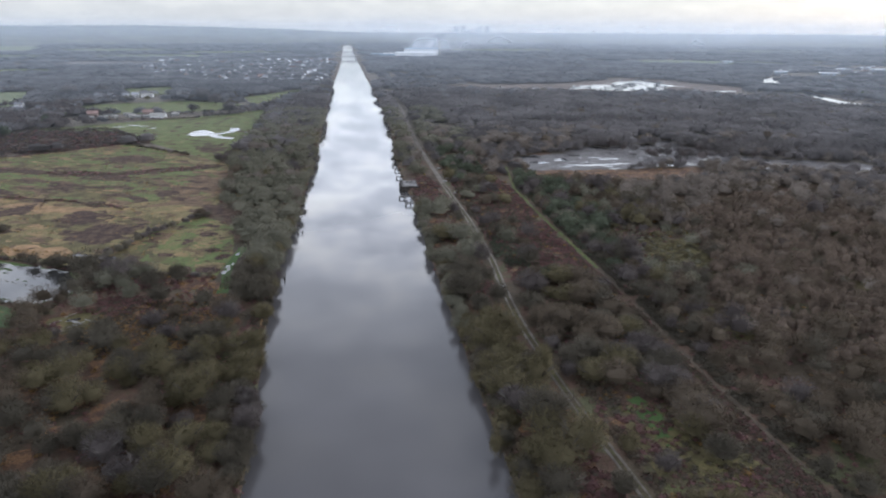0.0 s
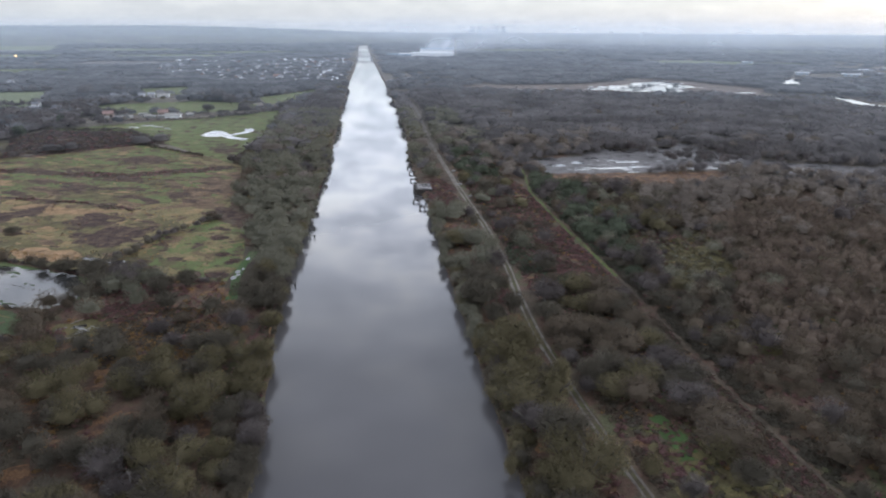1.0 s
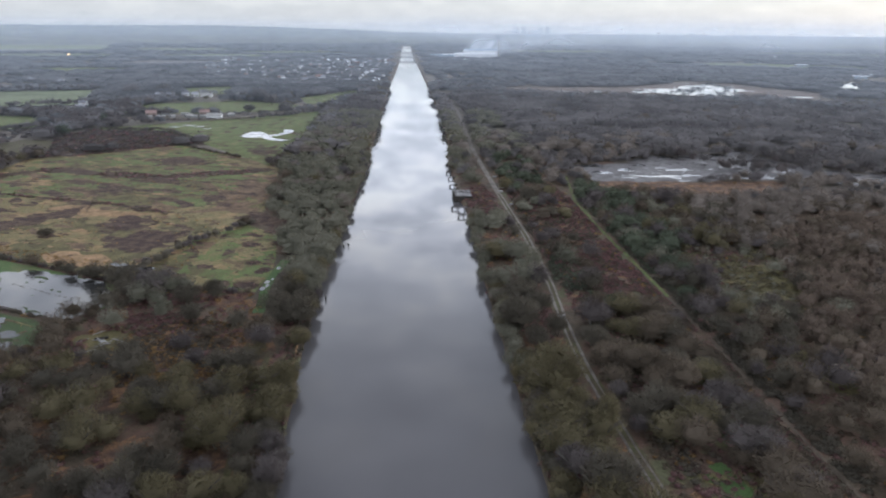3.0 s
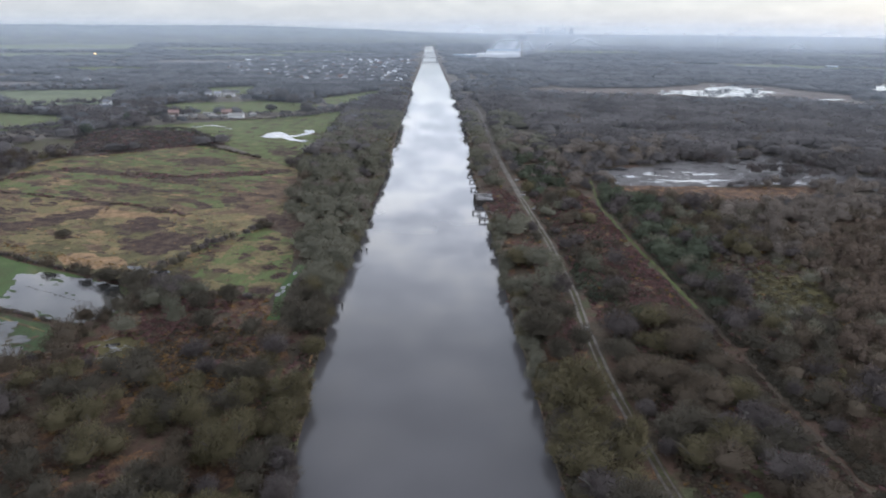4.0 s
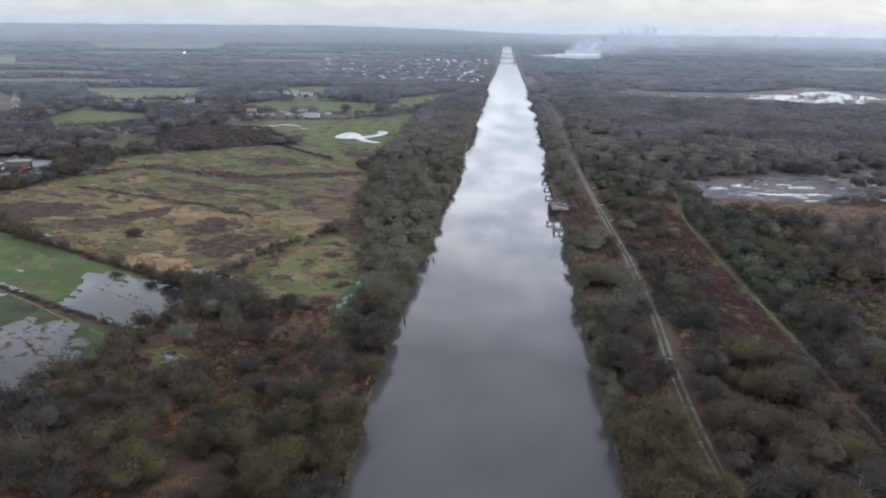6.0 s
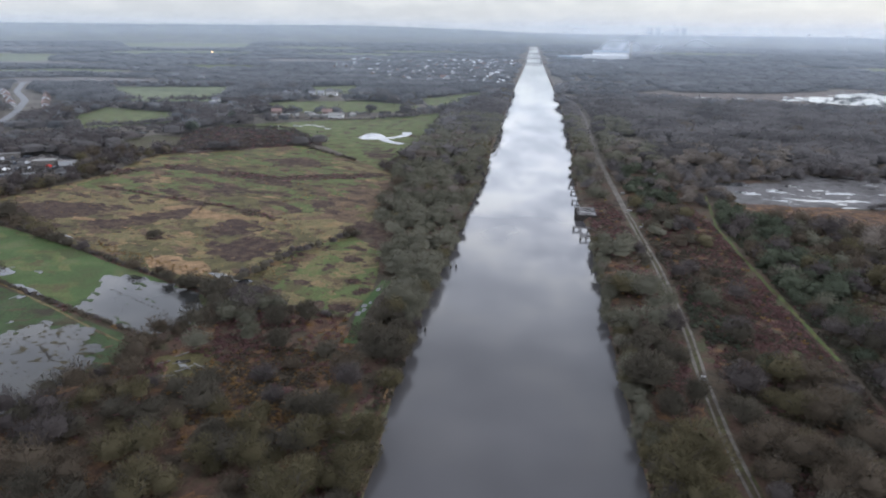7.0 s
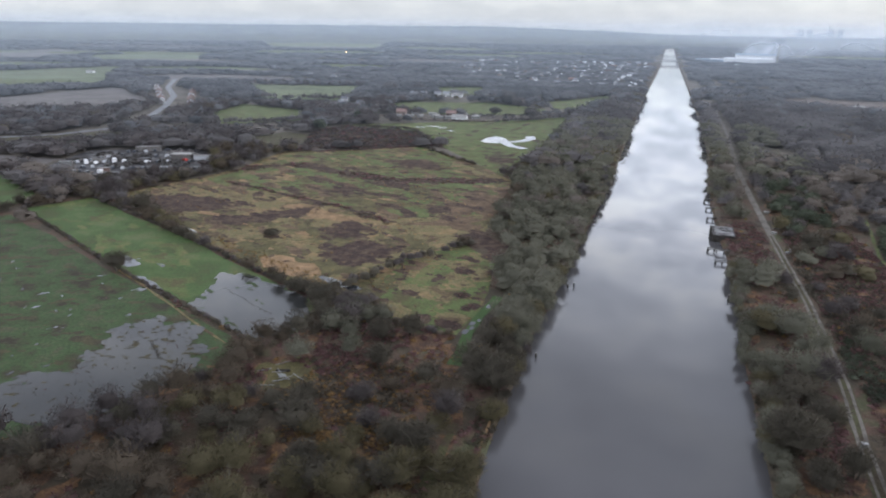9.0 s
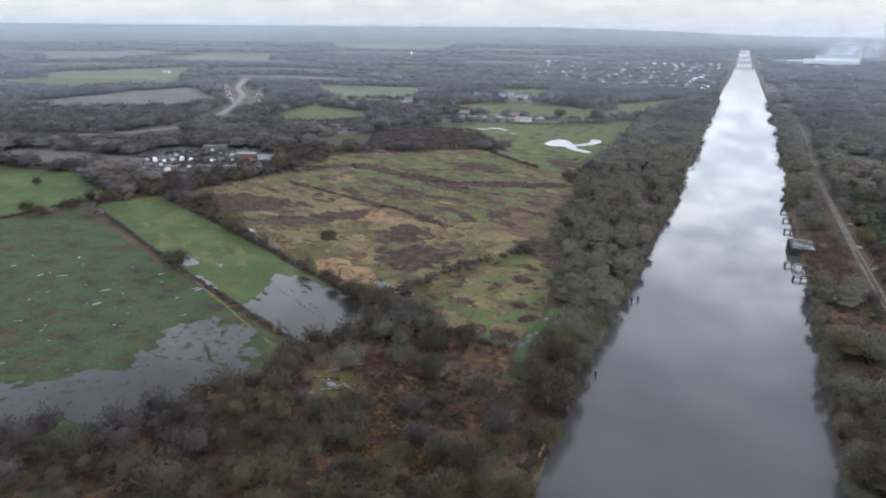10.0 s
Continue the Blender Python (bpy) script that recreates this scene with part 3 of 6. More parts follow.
for n, poly in enumerate([[(-222, 294), (-205, 307), (-180, 306), (-167, 286), (-184, 281), (-200, 278)], [(-169, 277), (-155, 290), (-140, 304), (-131, 296), (-144, 279), (-160, 266)], [(-109, 246), (-105, 262), (-95, 269), (-84, 265), (-82, 255), (-92, 242)], [(-121, 276), (-114, 290), (-103, 290), (-98, 271), (-111, 266)], [(-140, 425), (-122, 418), (-106, 402), (-120, 396), (-142, 406)],
                          [(-70, 287), (-61, 297), (-43, 270), (-43, 258), (-55, 268)], [(-139, 367), (-114, 364), (-110, 347), (-129, 351)], [(-93, 322), (-86, 330), (-80, 318), (-87, 310)], [(-98, 445), (-79, 445), (-84, 424)]]):
    mottle("sedge_patch", poly, M_HEATHER, 0.080 + 0.0012 * n, "dark patch of dead sedge and bramble", "sedge", 0.7, 5, 0.02, turn=-25, stretch=2.0, seed=30.0 + n, depth=6.0)
for n, poly in enumerate([[(-154, 304), (-142, 307), (-122, 300), (-105, 293), (-120, 287), (-136, 291)], [(-127, 241), (-115, 243), (-104, 240), (-96, 229), (-106, 226), (-117, 232)]]):
    mottle("straw_patch", poly, M_STRAW, 0.077 + 0.001 * n, "bleached tawny strip of dead grass", "grass", 1.0, 7, 0.2, turn=-25, stretch=1.6, seed=50.0 + n, depth=4.0)
mottle("sedge_patches", FIELD_BANK, M_HEATHER, 0.072, "dark patches of dead sedge in a small field", "sedge", 0.6, 5, 0.40, turn=-25, stretch=1.6, seed=4.0)
mottle("straw_patches", FIELD_BANK, M_ROUGH, 0.066, "tawny patches of dead grass in a small field", "grass", 0.6, 8, 0.1, turn=-25, stretch=1.3, seed=5.0)
mottle("sedge_patch", [(-113, 489), (-94, 472), (-76, 440), (-80, 415), (-102, 442)], M_POACHED, 0.0775, "dark wet hollow in a green field", "sedge", 0.9, 6, 0.5, turn=-40, stretch=1.8, seed=61.5, depth=11.0)
mottle("sedge_patches", FIELD_POND, M_HEATHER, 0.072, "dark wet hollow in a green field", "sedge", 1.4, 9, 0.52, seed=6.0)
mottle("worn_patches", FIELD_WEST, M_POACHED, 0.062, "brown poached patches in wet pasture", "grass", 1.0, 9, 0.46, turn=20, stretch=2.0, seed=7.0)
mottle("worn_patches", [(-230, 110), (-225, 235), (-110, 190), (-130, 130)], M_POACHED, 0.066, "fine brown tufts in wet pasture", "grass", 0.6, 3.0, 0.5, turn=20, stretch=2.6, seed=17.5)
mottle("green_patches", FIELD_STRIP, M_GREEN, 0.062, "dull patches in bright pasture", "grass", 1.0, 8, 0.34, turn=-25, stretch=2.4, seed=18.5)
mottle("wet_streaks", [(-205, 120), (-215, 205), (-150, 225), (-112, 195), (-126, 150), (-150, 120)], M_FLOOD, 0.085, "thin wet streaks in flooded pasture", "flood water", 0.45, 4, 0.72, turn=60, stretch=1.6, seed=8.0)
mottle("bracken_patches", [(46, 60), (46, 180), (72, 180), (73, 60)], M_HEATHER, 0.057, "dark red-brown litter under heath bushes", "bracken", 1.6, 13, -0.3, seed=9.5)
mottle("bracken_patches", [(46, 60), (46, 400), (72, 400), (73, 60)], M_BRACKEN, 0.055, "dark red-brown bracken and bramble on the heath", "bracken", 1.6, 13, -0.02, seed=9.0)
mottle("bracken_patches", [(26, 282), (26, 350), (41, 350), (41, 282)], M_HEATHER, 0.055, "dark red-brown brambles behind the landing stage", "bracken", 1.4, 9, -0.1, seed=10.0)
mottle("bracken_patches", [(-95, 190), (-45, 204), (-32, 165), (-30, 80), (-95, 80), (-110, 130)], M_BRACKEN, 0.055, "rusty dead bracken under the trees", "bracken", 1.6, 13, 0.02, seed=21.0)
mottle("bracken_patches", [(26, 60), (26, 280), (40, 280), (40, 60)], M_BRACKEN, 0.055, "rusty dead bracken on the canal bank", "bracken", 1.6, 9, 0.05, seed=22.0)
mottle("moss_patches", [(46, 60), (46, 400), (72, 400), (73, 60)], M_VERGE, 0.06, "yellow-green mossy grass on the heath", "grass", 1.2, 12, 0.3, seed=12.0)

SEDGE_BANDS = [([(-212, 364), (-191, 386), (-154, 372), (-126, 366), (-74, 384)], 6.5, 0.05), ([(-200, 335), (-164, 322), (-130, 311), (-99, 294)], 1.8, 0.35), ([(-215, 420), (-184, 436), (-150, 466)], 3.0, 0.2)]
for n, (pts, half, level) in enumerate(SEDGE_BANDS):
    edge_up, edge_down = [(a, b + half) for a, b in pts], [(a, b - half) for a, b in reversed(pts)]
    mottle("sedge_band", edge_up + edge_down, M_HEATHER, 0.094 + 0.0012 * n, "broken dark band of bramble and dead sedge", "sedge", 0.8, 6, level, turn=-25, stretch=2.0, seed=70.0 + n, depth=0.7 * half)
mottle("rust_patches", [(-96, 292), (-82, 303), (-91, 347), (-69, 374), (-60, 331), (-64, 310), (-76, 297)], M_RUST, 0.071, "reddish-brown dead grass in rough grazing", "grass", 1.0, 8, -0.25, turn=-25, stretch=1.8, seed=41.0)
mottle("rust_patches", FIELD_ROUGH, M_RUST, 0.069, "reddish-brown dead grass in rough grazing", "grass", 1.2, 9, 0.36, turn=-25, stretch=2.2, seed=42.0)
mottle("tussock_patches", FIELD_ROUGH, M_HEATHER, 0.0785, "scattered dark tussocks in rough grazing", "sedge", 0.7, 2.6, 0.62, turn=-25, stretch=2.2, seed=43.0)
for n, (cx, cy, rx, ry, turn) in enumerate([(-43.2, 206, 0.8, 1.6, 0), (-42.2, 208.5, 0.6, 1.2, 0), (-42.8, 211.5, 0.9, 1.5, 10), (-41.6, 214, 0.5, 1.2, 0), (-41.6, 224, 0.8, 1.6, 0)]):
    mottle("puddle", blob(cx, cy, rx, ry, turn), M_FLOOD, 0.115 + 0.0011 * n, "pale puddle in a wet grassy ride", "puddle", 0.25, 1.5, 0.1, seed=120.0 + 3 * n, depth=0.7 * min(rx, ry))

for n, (cx, cy, rx, ry) in enumerate([(-56, 250, 3.6, 3.2), (-46, 251, 3.4, 2.6), (-50.5, 230, 2.6, 2.6), (-57, 210, 3.0, 3.4), (-49, 209, 4.4, 3.2), (-46, 222, 2.2, 3.0), (-62, 240, 1.6, 1.4), (-53, 238, 1.2, 1.0)]):
    mottle("sedge_patch", blob(cx, cy, rx, ry, -25), M_HEATHER, 0.083 + 0.0012 * n, "dark clump of dead sedge in a small field", "sedge", 0.4, 2.5, 0.0, turn=-25, stretch=1.5, seed=210.0 + n, depth=1.2)
ribbon("straw_verge", [(-27.4, 168), (-27.1, 160), (-26.6, 150)], 0.5, M_STRAW, 0.02, "bleached straw along the water's edge", "grass", wiggle=0.3, step=1.5)
ribbon("straw_verge", [(-200, 236), (-167, 219), (-138, 204), (-109, 187.5), (-97, 181)], 0.6, M_ROUGH, 0.09, "bleached straw verge along a hedge", "grass", wiggle=0.5, step=2)

mottle("grass_islands", [(-136, 146), (-127, 160), (-127, 192), (-108, 188), (-95, 172), (-97, 160), (-112, 168), (-120, 156)], M_POACHED, 0.129, "sodden tussocks along the flood's ragged edge", "grass", 0.35, 1.5, 0.42, turn=20, stretch=1.8, seed=85.0)
mottle("grass_islands", FLOOD_STRIP, M_GRASS, 0.126, "wet grass showing through shallow flood water", "grass", 0.5, 4.0, 0.6, turn=-35, stretch=2.2, seed=83.0)
mottle("grass_islands", FLOOD_WEST, M_POACHED, 0.127, "wet tufts standing out of shallow flood water", "grass", 0.3, 1.2, 0.66, turn=20, stretch=1.8, seed=84.0)
mottle("grass_islands", [(-172, 116), (-152, 141), (-136, 147), (-128, 128), (-150, 100)], M_GRASS, 0.125, "wet grass showing through shallow flood water", "grass", 0.5, 3.0, 0.2, turn=60, stretch=1.8, seed=80.0)

# standing water
mottle("flood_1", FLOOD_WEST, M_SHALLOW, 0.11, "shallow grey flood water lying on pasture", "flood water", 0.7, 5, 0.0, seed=3.0, depth=5.0)
mottle("flood_2", FLOOD_STRIP, M_SHALLOW, 0.11, "shallow grey flood water lying on pasture", "flood water", 0.7, 7, 0.0, turn=-35, stretch=1.6, seed=4.0, depth=3.2)
for n, (cx, cy, rx, ry, turn) in enumerate([(-161, 222, 7, 2.6, -25), (-88, 226, 9, 2.5, -25), (-141, 208, 10, 1.2, -25), (-165, 259, 5, 0.6, -24)]):
    mottle("puddle", blob(cx, cy, rx, ry, turn), M_FLOOD, 0.10 + 0.0011 * n, "grey puddle standing in wet grass", "puddle", 0.7, 4, 0.0, seed=90.0 + 3 * n, depth=0.7 * min(rx, ry))
sheet("pond_1", [(-117, 503), (-116, 516), (-112, 526), (-106, 524), (-100, 512), (-98, 504), (-104, 497), (-111, 497)], M_FLOOD, 0.10, "pale pond winding across a green field", "pond", step=4, wiggle=1.5)
ribbon("pond_2", [(-101, 504), (-95, 506), (-89, 513), (-86, 524), (-89, 535)], 6, M_FLOOD, 0.105, "pale arm of a winding pond", "pond", wiggle=1.5)
ribbon("pond_3", [(-100, 506), (-97, 497), (-92, 489), (-82, 482)], 6, M_FLOOD, 0.11, "pale arm of a winding pond", "pond", wiggle=1.2)
for n, (cx, cy, rx, ry, turn) in enumerate([(-168, 557, 5, 2.2, 0), (-158, 551, 3.5, 1.6, 10), (-149, 540, 3.0, 1.4, 0), (-176, 549, 4.5, 1.8, -10), (-135, 455, 3, 2, 0), (-190, 545, 6, 2.4, 0), (-182, 538, 4, 1.6, 0)]):
    mottle("puddle", blob(cx, cy, rx, ry, turn), M_FLOOD, 0.10 + 0.0011 * n, "pale puddle standing in a field", "puddle", 0.7, 4, 0.0, seed=90.0 + 3 * n, depth=0.7 * min(rx, ry))
mottle("mudflat", LAGOON, M_MUD, 0.05, "wet grey mudflat of a drained lagoon", "mudflat", 2.0, 14, 0.0, seed=17.0, depth=7.0)
mottle("lake", LAKE, M_FLOOD, 0.10, "pale lake with reedy islands", "lake", 4, 24, 0.0, seed=6.0, depth=26.0)
mottle("lagoon_pools", LAGOON, M_FLOOD, 0.09, "bright pools left on the mudflat", "pool", 0.8, 3.6, 0.43, turn=-4, stretch=3.4, seed=14.0)
for n, (cx, cy, rx, ry) in enumerate([(98, 393, 6, 4), (105, 392, 5, 3), (104, 374, 4, 3.5), (121, 383, 4, 2.5), (133, 363, 10, 2.5), (146, 365, 8, 1.6), (151, 381, 5, 3), (156, 422, 4, 5), (160, 412, 3, 4), (189, 426, 6, 4), (211, 436, 3, 5), (183, 363, 9, 2), (200, 358, 9, 1.8), (222, 355, 8, 2)]):
    mottle("lagoon_pool", blob(cx, cy, rx * 1.2, ry * 1.3), M_FLOOD, 0.1 + 0.0012 * n, "bright pool on the wet mudflat", "pool", 0.5, 2.2, 0.3, turn=-4, stretch=3.6, seed=140.0 + n, depth=1.3 * ry)
for n, (cx, cy, rx, ry, turn) in enumerate([(150, 872, 14, 10, 0), (190, 865, 6, 8, 0), (235, 862, 6, 8, 0), (620, 1625, 46, 40, 0), (46, 880, 4, 9, 0), (455, 800, 16, 6, 0)]):
    sheet("far_pool", blob(cx, cy, rx, ry, turn), M_FLOOD, 0.12, "pale pool far off in the wood", "pool", step=5, wiggle=min(rx, ry) * 0.4, seed=160 + n)

POOL_EAST = [(566, 882), (612, 952), (658, 1024)]
STREAM_EAST = [(556, 792), (538, 748), (522, 706), (512, 666), (520, 643), (545, 627), (600, 610)]
ribbon("far_pool", POOL_EAST, 24, M_FLOOD, 0.12, "pale pool far off in the wood", "pool", wiggle=4, step=12)
ribbon("far_stream", STREAM_EAST, 13, M_FLOOD, 0.125, "pale stream winding through a far wood", "stream", wiggle=5, step=9)

# tracks and roads
TRACK_A = [(45.5, 40), (43.8, 86.5), (42.4, 104), (41, 122), (40.3, 147), (40.3, 161), (41.2, 182.5), (43, 208), (43.9, 258), (42.6, 326), (42, 390), (42, 447), (45, 560), (47, 641), (47, 760)]
TRACK_B = [(76.5, 40), (75.7, 82), (74.8, 100), (74.6, 130), (75.2, 160), (75.3, 196), (74.5, 245), (74.6, 280), (75.2, 312), (80.6, 346), (83, 365)]
TRACK_C = [(83, 367), (76, 383), (70, 400), (68, 418)]
for o in (-0.7, 0.7):
    ribbon("track_rut", TRACK_A[:5], 0.5, M_RUT, 0.075, "muddy wheel rut of a grassy track", "track", offset=o, wiggle=0.2, step=3)
for o in (-0.8, 0.8):
    ribbon("track_rut", TRACK_A[4:], 0.75, M_TRACK, 0.075, "pale gravel wheel rut of a towpath track", "track", offset=o, wiggle=0.25, step=3)
ribbon("track_gravel", TRACK_A[9:], 2.4, M_TRACK, 0.082, "pale wet gravel of a towpath track", "track", wiggle=0.3, step=4)
ribbon("track_crown", TRACK_A, 2.4, M_VERGE, 0.06, "grassy crown and verges of a gravel track", "track", wiggle=0.7, step=3)
ribbon("footpath", TRACK_B, 0.55, M_SOIL, 0.07, "narrow muddy footpath through the heath", "path", wiggle=0.5, step=3)
ribbon("footpath_verge", TRACK_B[5:], 1.1, M_GREEN, 0.074, "green grass strip of a footpath", "path", wiggle=0.5, step=3)
ribbon("footpath", TRACK_C, 1.6, M_TRACK, 0.07, "pale footpath curving between bushes", "path", wiggle=0.4, step=3)
ROAD = [(-700, 330), (-560, 340), (-439, 376), (-392, 419), (-381, 457), (-392, 506), (-440, 590), (-491, 667), (-562, 747), (-640, 860)]
ribbon("road", ROAD, 6.5, M_ASPHALT, 0.09, "grey asphalt road past houses", "road", step=12)
ribbon("road", [(-258, 540), (-262, 600), (-285, 640), (-300, 670), (-285, 690), (-262, 690)], 6, M_ASPHALT, 0.09, "grey asphalt lane bending between trees", "road", step=8)
ribbon("road", [(560, 1180), (700, 1250), (800, 1150), (900, 1100)], 10, M_TRACK, 0.09, "pale distant road", "road", step=30)
ribbon("grass_ride", [(-41, 188), (-42, 202), (-42.3, 214), (-41, 232)], 2.8, M_GRASS_VIVID, 0.08, "vivid green grass ride beside the bank wood", "grass", wiggle=0.8, step=2)
ribbon("grass_ride", [(-30, 60), (-32, 110), (-33, 140), (-33.5, 165)], 1.6, M_VERGE, 0.08, "narrow grassy path along the bank", "grass", wiggle=0.8, step=2)
mottle("moss_patches", blob(54.5, 109, 4.2, 10), M_GRASS_VIVID, 0.074, "vivid green moss in a heath hollow", "grass", 0.35, 2.2, 0.62, seed=15.0, depth=4.0)
mottle("moss_patches", blob(59, 99, 10, 16), M_MOSS, 0.07, "olive mossy grass in the heath", "grass", 0.6, 5, 0.0, seed=16.0, depth=5.0)
for n, (cx, cy, rx, ry) in enumerate([(108, 205, 14, 22), (125, 235, 10, 14), (150, 180, 10, 12), (96, 150, 6, 10)]):
    mottle("moss_patch", blob(cx, cy, rx, ry), M_MOSS, 0.07 + 0.0017 * n, "mossy yellow-green glade in the scrub", "grass", 1.2, 8, 0.1, seed=190.0 + n, depth=6.0)
mottle("litter_patch", blob(-75, 172, 7, 9), M_MOSS, 0.07, "trampled mossy clearing in the wood", "grass", 0.8, 5, 0.2, seed=61.0, depth=3.0)


# ---- trees ----
def inside(poly, x, y):
    """Which of the points lie in the polygon."""
    hit = np.zeros(len(x), bool)
    for (x0, y0), (x1, y1) in zip(poly, poly[1:] + poly[:1]):
        if y0 != y1:
            hit ^= ((y0 > y) != (y1 > y)) & (x < (x1 - x0) * (y - y0) / (y1 - y0) + x0)
    return hit


def away(pts, x, y):
    """Distance of the points from a line."""
    best = np.full(len(x), 1e9)
    for (x0, y0), (x1, y1) in zip(pts, pts[1:]):
        dx, dy = x1 - x0, y1 - y0
        f = np.clip(((x - x0) * dx + (y - y0) * dy) / (dx * dx + dy * dy), 0, 1)
        best = np.minimum(best, np.hypot(x - x0 - f * dx, y - y0 - f * dy))
    return best


def crown_shape(seed, sprays, width, length, core=(8, 3), lobes=5, squat=1.0, solid=0.5):
    """Corners (and triangles) of a bare crown of radius 1 on a height of about 1.6: a rough core in a fuzz of twig sprays."""
    rng = np.random.default_rng(seed)
    cen = np.c_[rng.uniform(-0.36, 0.36, (lobes, 2)), rng.uniform(0.5, 0.95, lobes) * squat]
    rad = rng.uniform(0.45, 0.66, lobes)
    cen[0], rad[0] = (0, 0, 0.78 * squat), 0.84
    verts, tris = [], []
    n, m = core
    for j in range(m + 1):
        for k in range(n):
            a, e = (k + 0.5 * (j % 2)) * math.tau / n, -0.35 + (math.pi / 2 + 0.35) * j / m
            w = solid * rng.uniform(0.8, 1.15)
            verts.append((w * math.cos(e) * math.cos(a), w * math.cos(e) * math.sin(a), 0.68 * squat + 0.85 * w * squat * math.sin(e)))
    for j in range(m):
        for k in range(n):
            a, b, c, d = j * n + k, j * n + (k + 1) % n, (j + 1) * n + (k + 1) % n, (j + 1) * n + k
            tris += [(a, b, c), (a, c, d)]
    v, t = [np.array(verts)], [np.array(tris)]
    which = rng.choice(lobes, sprays, p=rad**2 / (rad**2).sum())
    d = rng.normal(size=(sprays, 3))
    d[:, 2] = np.abs(d[:, 2]) * 0.9 - 0.25
    d /= np.linalg.norm(d, axis=1)[:, None]
    tip = cen[which] + d * (rad[which] * rng.uniform(0.82, 1.06, sprays))[:, None]
    lean = d + rng.normal(scale=0.55, size=(sprays, 3)) + (0, 0, 0.3)
    lean /= np.linalg.norm(lean, axis=1)[:, None]
    root = tip - lean * (length * rng.uniform(0.6, 1.4, sprays))[:, None]
    side = np.cross(lean, rng.normal(size=(sprays, 3)))
    side *= (width * rng.uniform(0.5, 1.3, sprays) / np.linalg.norm(side, axis=1))[:, None]
    fan = rng.random(sprays)[:, None] < 0.6
    corners = np.where(fan, np.stack([root, tip + side, tip - side]), np.stack([tip, root + side, root - side]))
    v.append(np.moveaxis(corners, 0, 1).reshape(-1, 3))
    t.append(np.arange(3 * sprays).reshape(-1, 3) + len(verts))
    v, t = np.concatenate(v), np.concatenate(t)
    # every face looks outwards, and is shaded as part of one soft dome
    out = v - (0, 0, 0.35 * squat)
    flat = np.cross(v[t[:, 1]] - v[t[:, 0]], v[t[:, 2]] - v[t[:, 0]])
    turned_in = (flat * out[t].mean(1)).sum(1) < 0
    t[turned_in] = t[turned_in][:, ::-1]
    return v, t


def dome_normals(v):
    out = v + (0, 0, 0.4)
    return out / np.maximum(np.linalg.norm(out, axis=1), 1e-6)[:, None]


def raw_mesh(name, verts, tris, slots, index=None, normals=None):
    me = bpy.data.meshes.new(name)
    me.vertices.add(len(verts))
    me.vertices.foreach_set("co", verts.astype(np.float32).ravel())
    me.loops.add(len(tris) * 3)
    me.loops.foreach_set("vertex_index", tris.astype(np.int32).ravel())
    me.polygons.add(len(tris))
    me.polygons.foreach_set("loop_start", np.arange(len(tris), dtype=np.int32) * 3)
    for s in slots:
        me.materials.append(s)
    if index is not None:
        me.polygons.foreach_set("material_index", index.astype(np.int32))
    me.update(calc_edges=True)
    me.polygons.foreach_set("use_smooth", [True] * len(me.polygons))
    if normals is not None:
        me.attributes.new("custom_normal", "FLOAT_VECTOR", "POINT").data.foreach_set("vector", normals.astype(np.float32).ravel())
    return me


def planted(name, spots, shapes, label, category):
    """Spots (x, y, z, radius, height, species), each with one of the shapes, turned at random: one mesh of uncountable growth."""
    if not len(spots):
        return
    spots = np.asarray(spots, float)
    rng = np.random.default_rng(len(spots))
    which, turn = rng.integers(len(shapes), size=len(spots)), rng.uniform(0, math.tau, len(spots))
    vs, ts, ms, ns, base = [], [], [], [], 0
    for k, (v, t) in enumerate(shapes):
        s, a = spots[which == k], turn[which == k]
        if not len(s):
            continue
        c, d = np.cos(a)[:, None], np.sin(a)[:, None]
        p = np.stack([(v[:, 0] * c - v[:, 1] * d) * s[:, 3:4] + s[:, 0:1], (v[:, 0] * d + v[:, 1] * c) * s[:, 3:4] + s[:, 1:2], v[:, 2] * s[:, 4:5] / 1.6 + s[:, 2:3]], 2)
        vs.append(p.reshape(-1, 3))
        w = dome_normals(v)
        ns.append(np.stack([w[:, 0] * c - w[:, 1] * d, w[:, 0] * d + w[:, 1] * c, np.broadcast_to(w[:, 2], (len(s), len(v)))], 2).reshape(-1, 3))
        ts.append((t[None] + (base + np.arange(len(s)) * len(v))[:, None, None]).reshape(-1, 3))
        ms.append(np.repeat(s[:, 5], len(t)))
        base += len(s) * len(v)
    me = raw_mesh(name, np.concatenate(vs), np.concatenate(ts), M_TWIGS, np.concatenate(ms), np.concatenate(ns))
    return tagged(new(name, me), label, category, kind="stuff")


rng = np.random.default_rng(11)


def jittered(x0, x1, y0, y1, gap):
    gx, gy = np.meshgrid(np.arange(x0, x1, gap), np.arange(y0, y1, gap))
    return gx.ravel() + rng.uniform(-0.48, 0.48, gx.size) * gap, gy.ravel() + rng.uniform(-0.48, 0.48, gx.size) * gap


def drift(x, y, size, z=0.0):
    return np.array([noise.fractal((a / size, b / size, z), 0.6, 2.0, 3) for a, b in zip(x, y)])


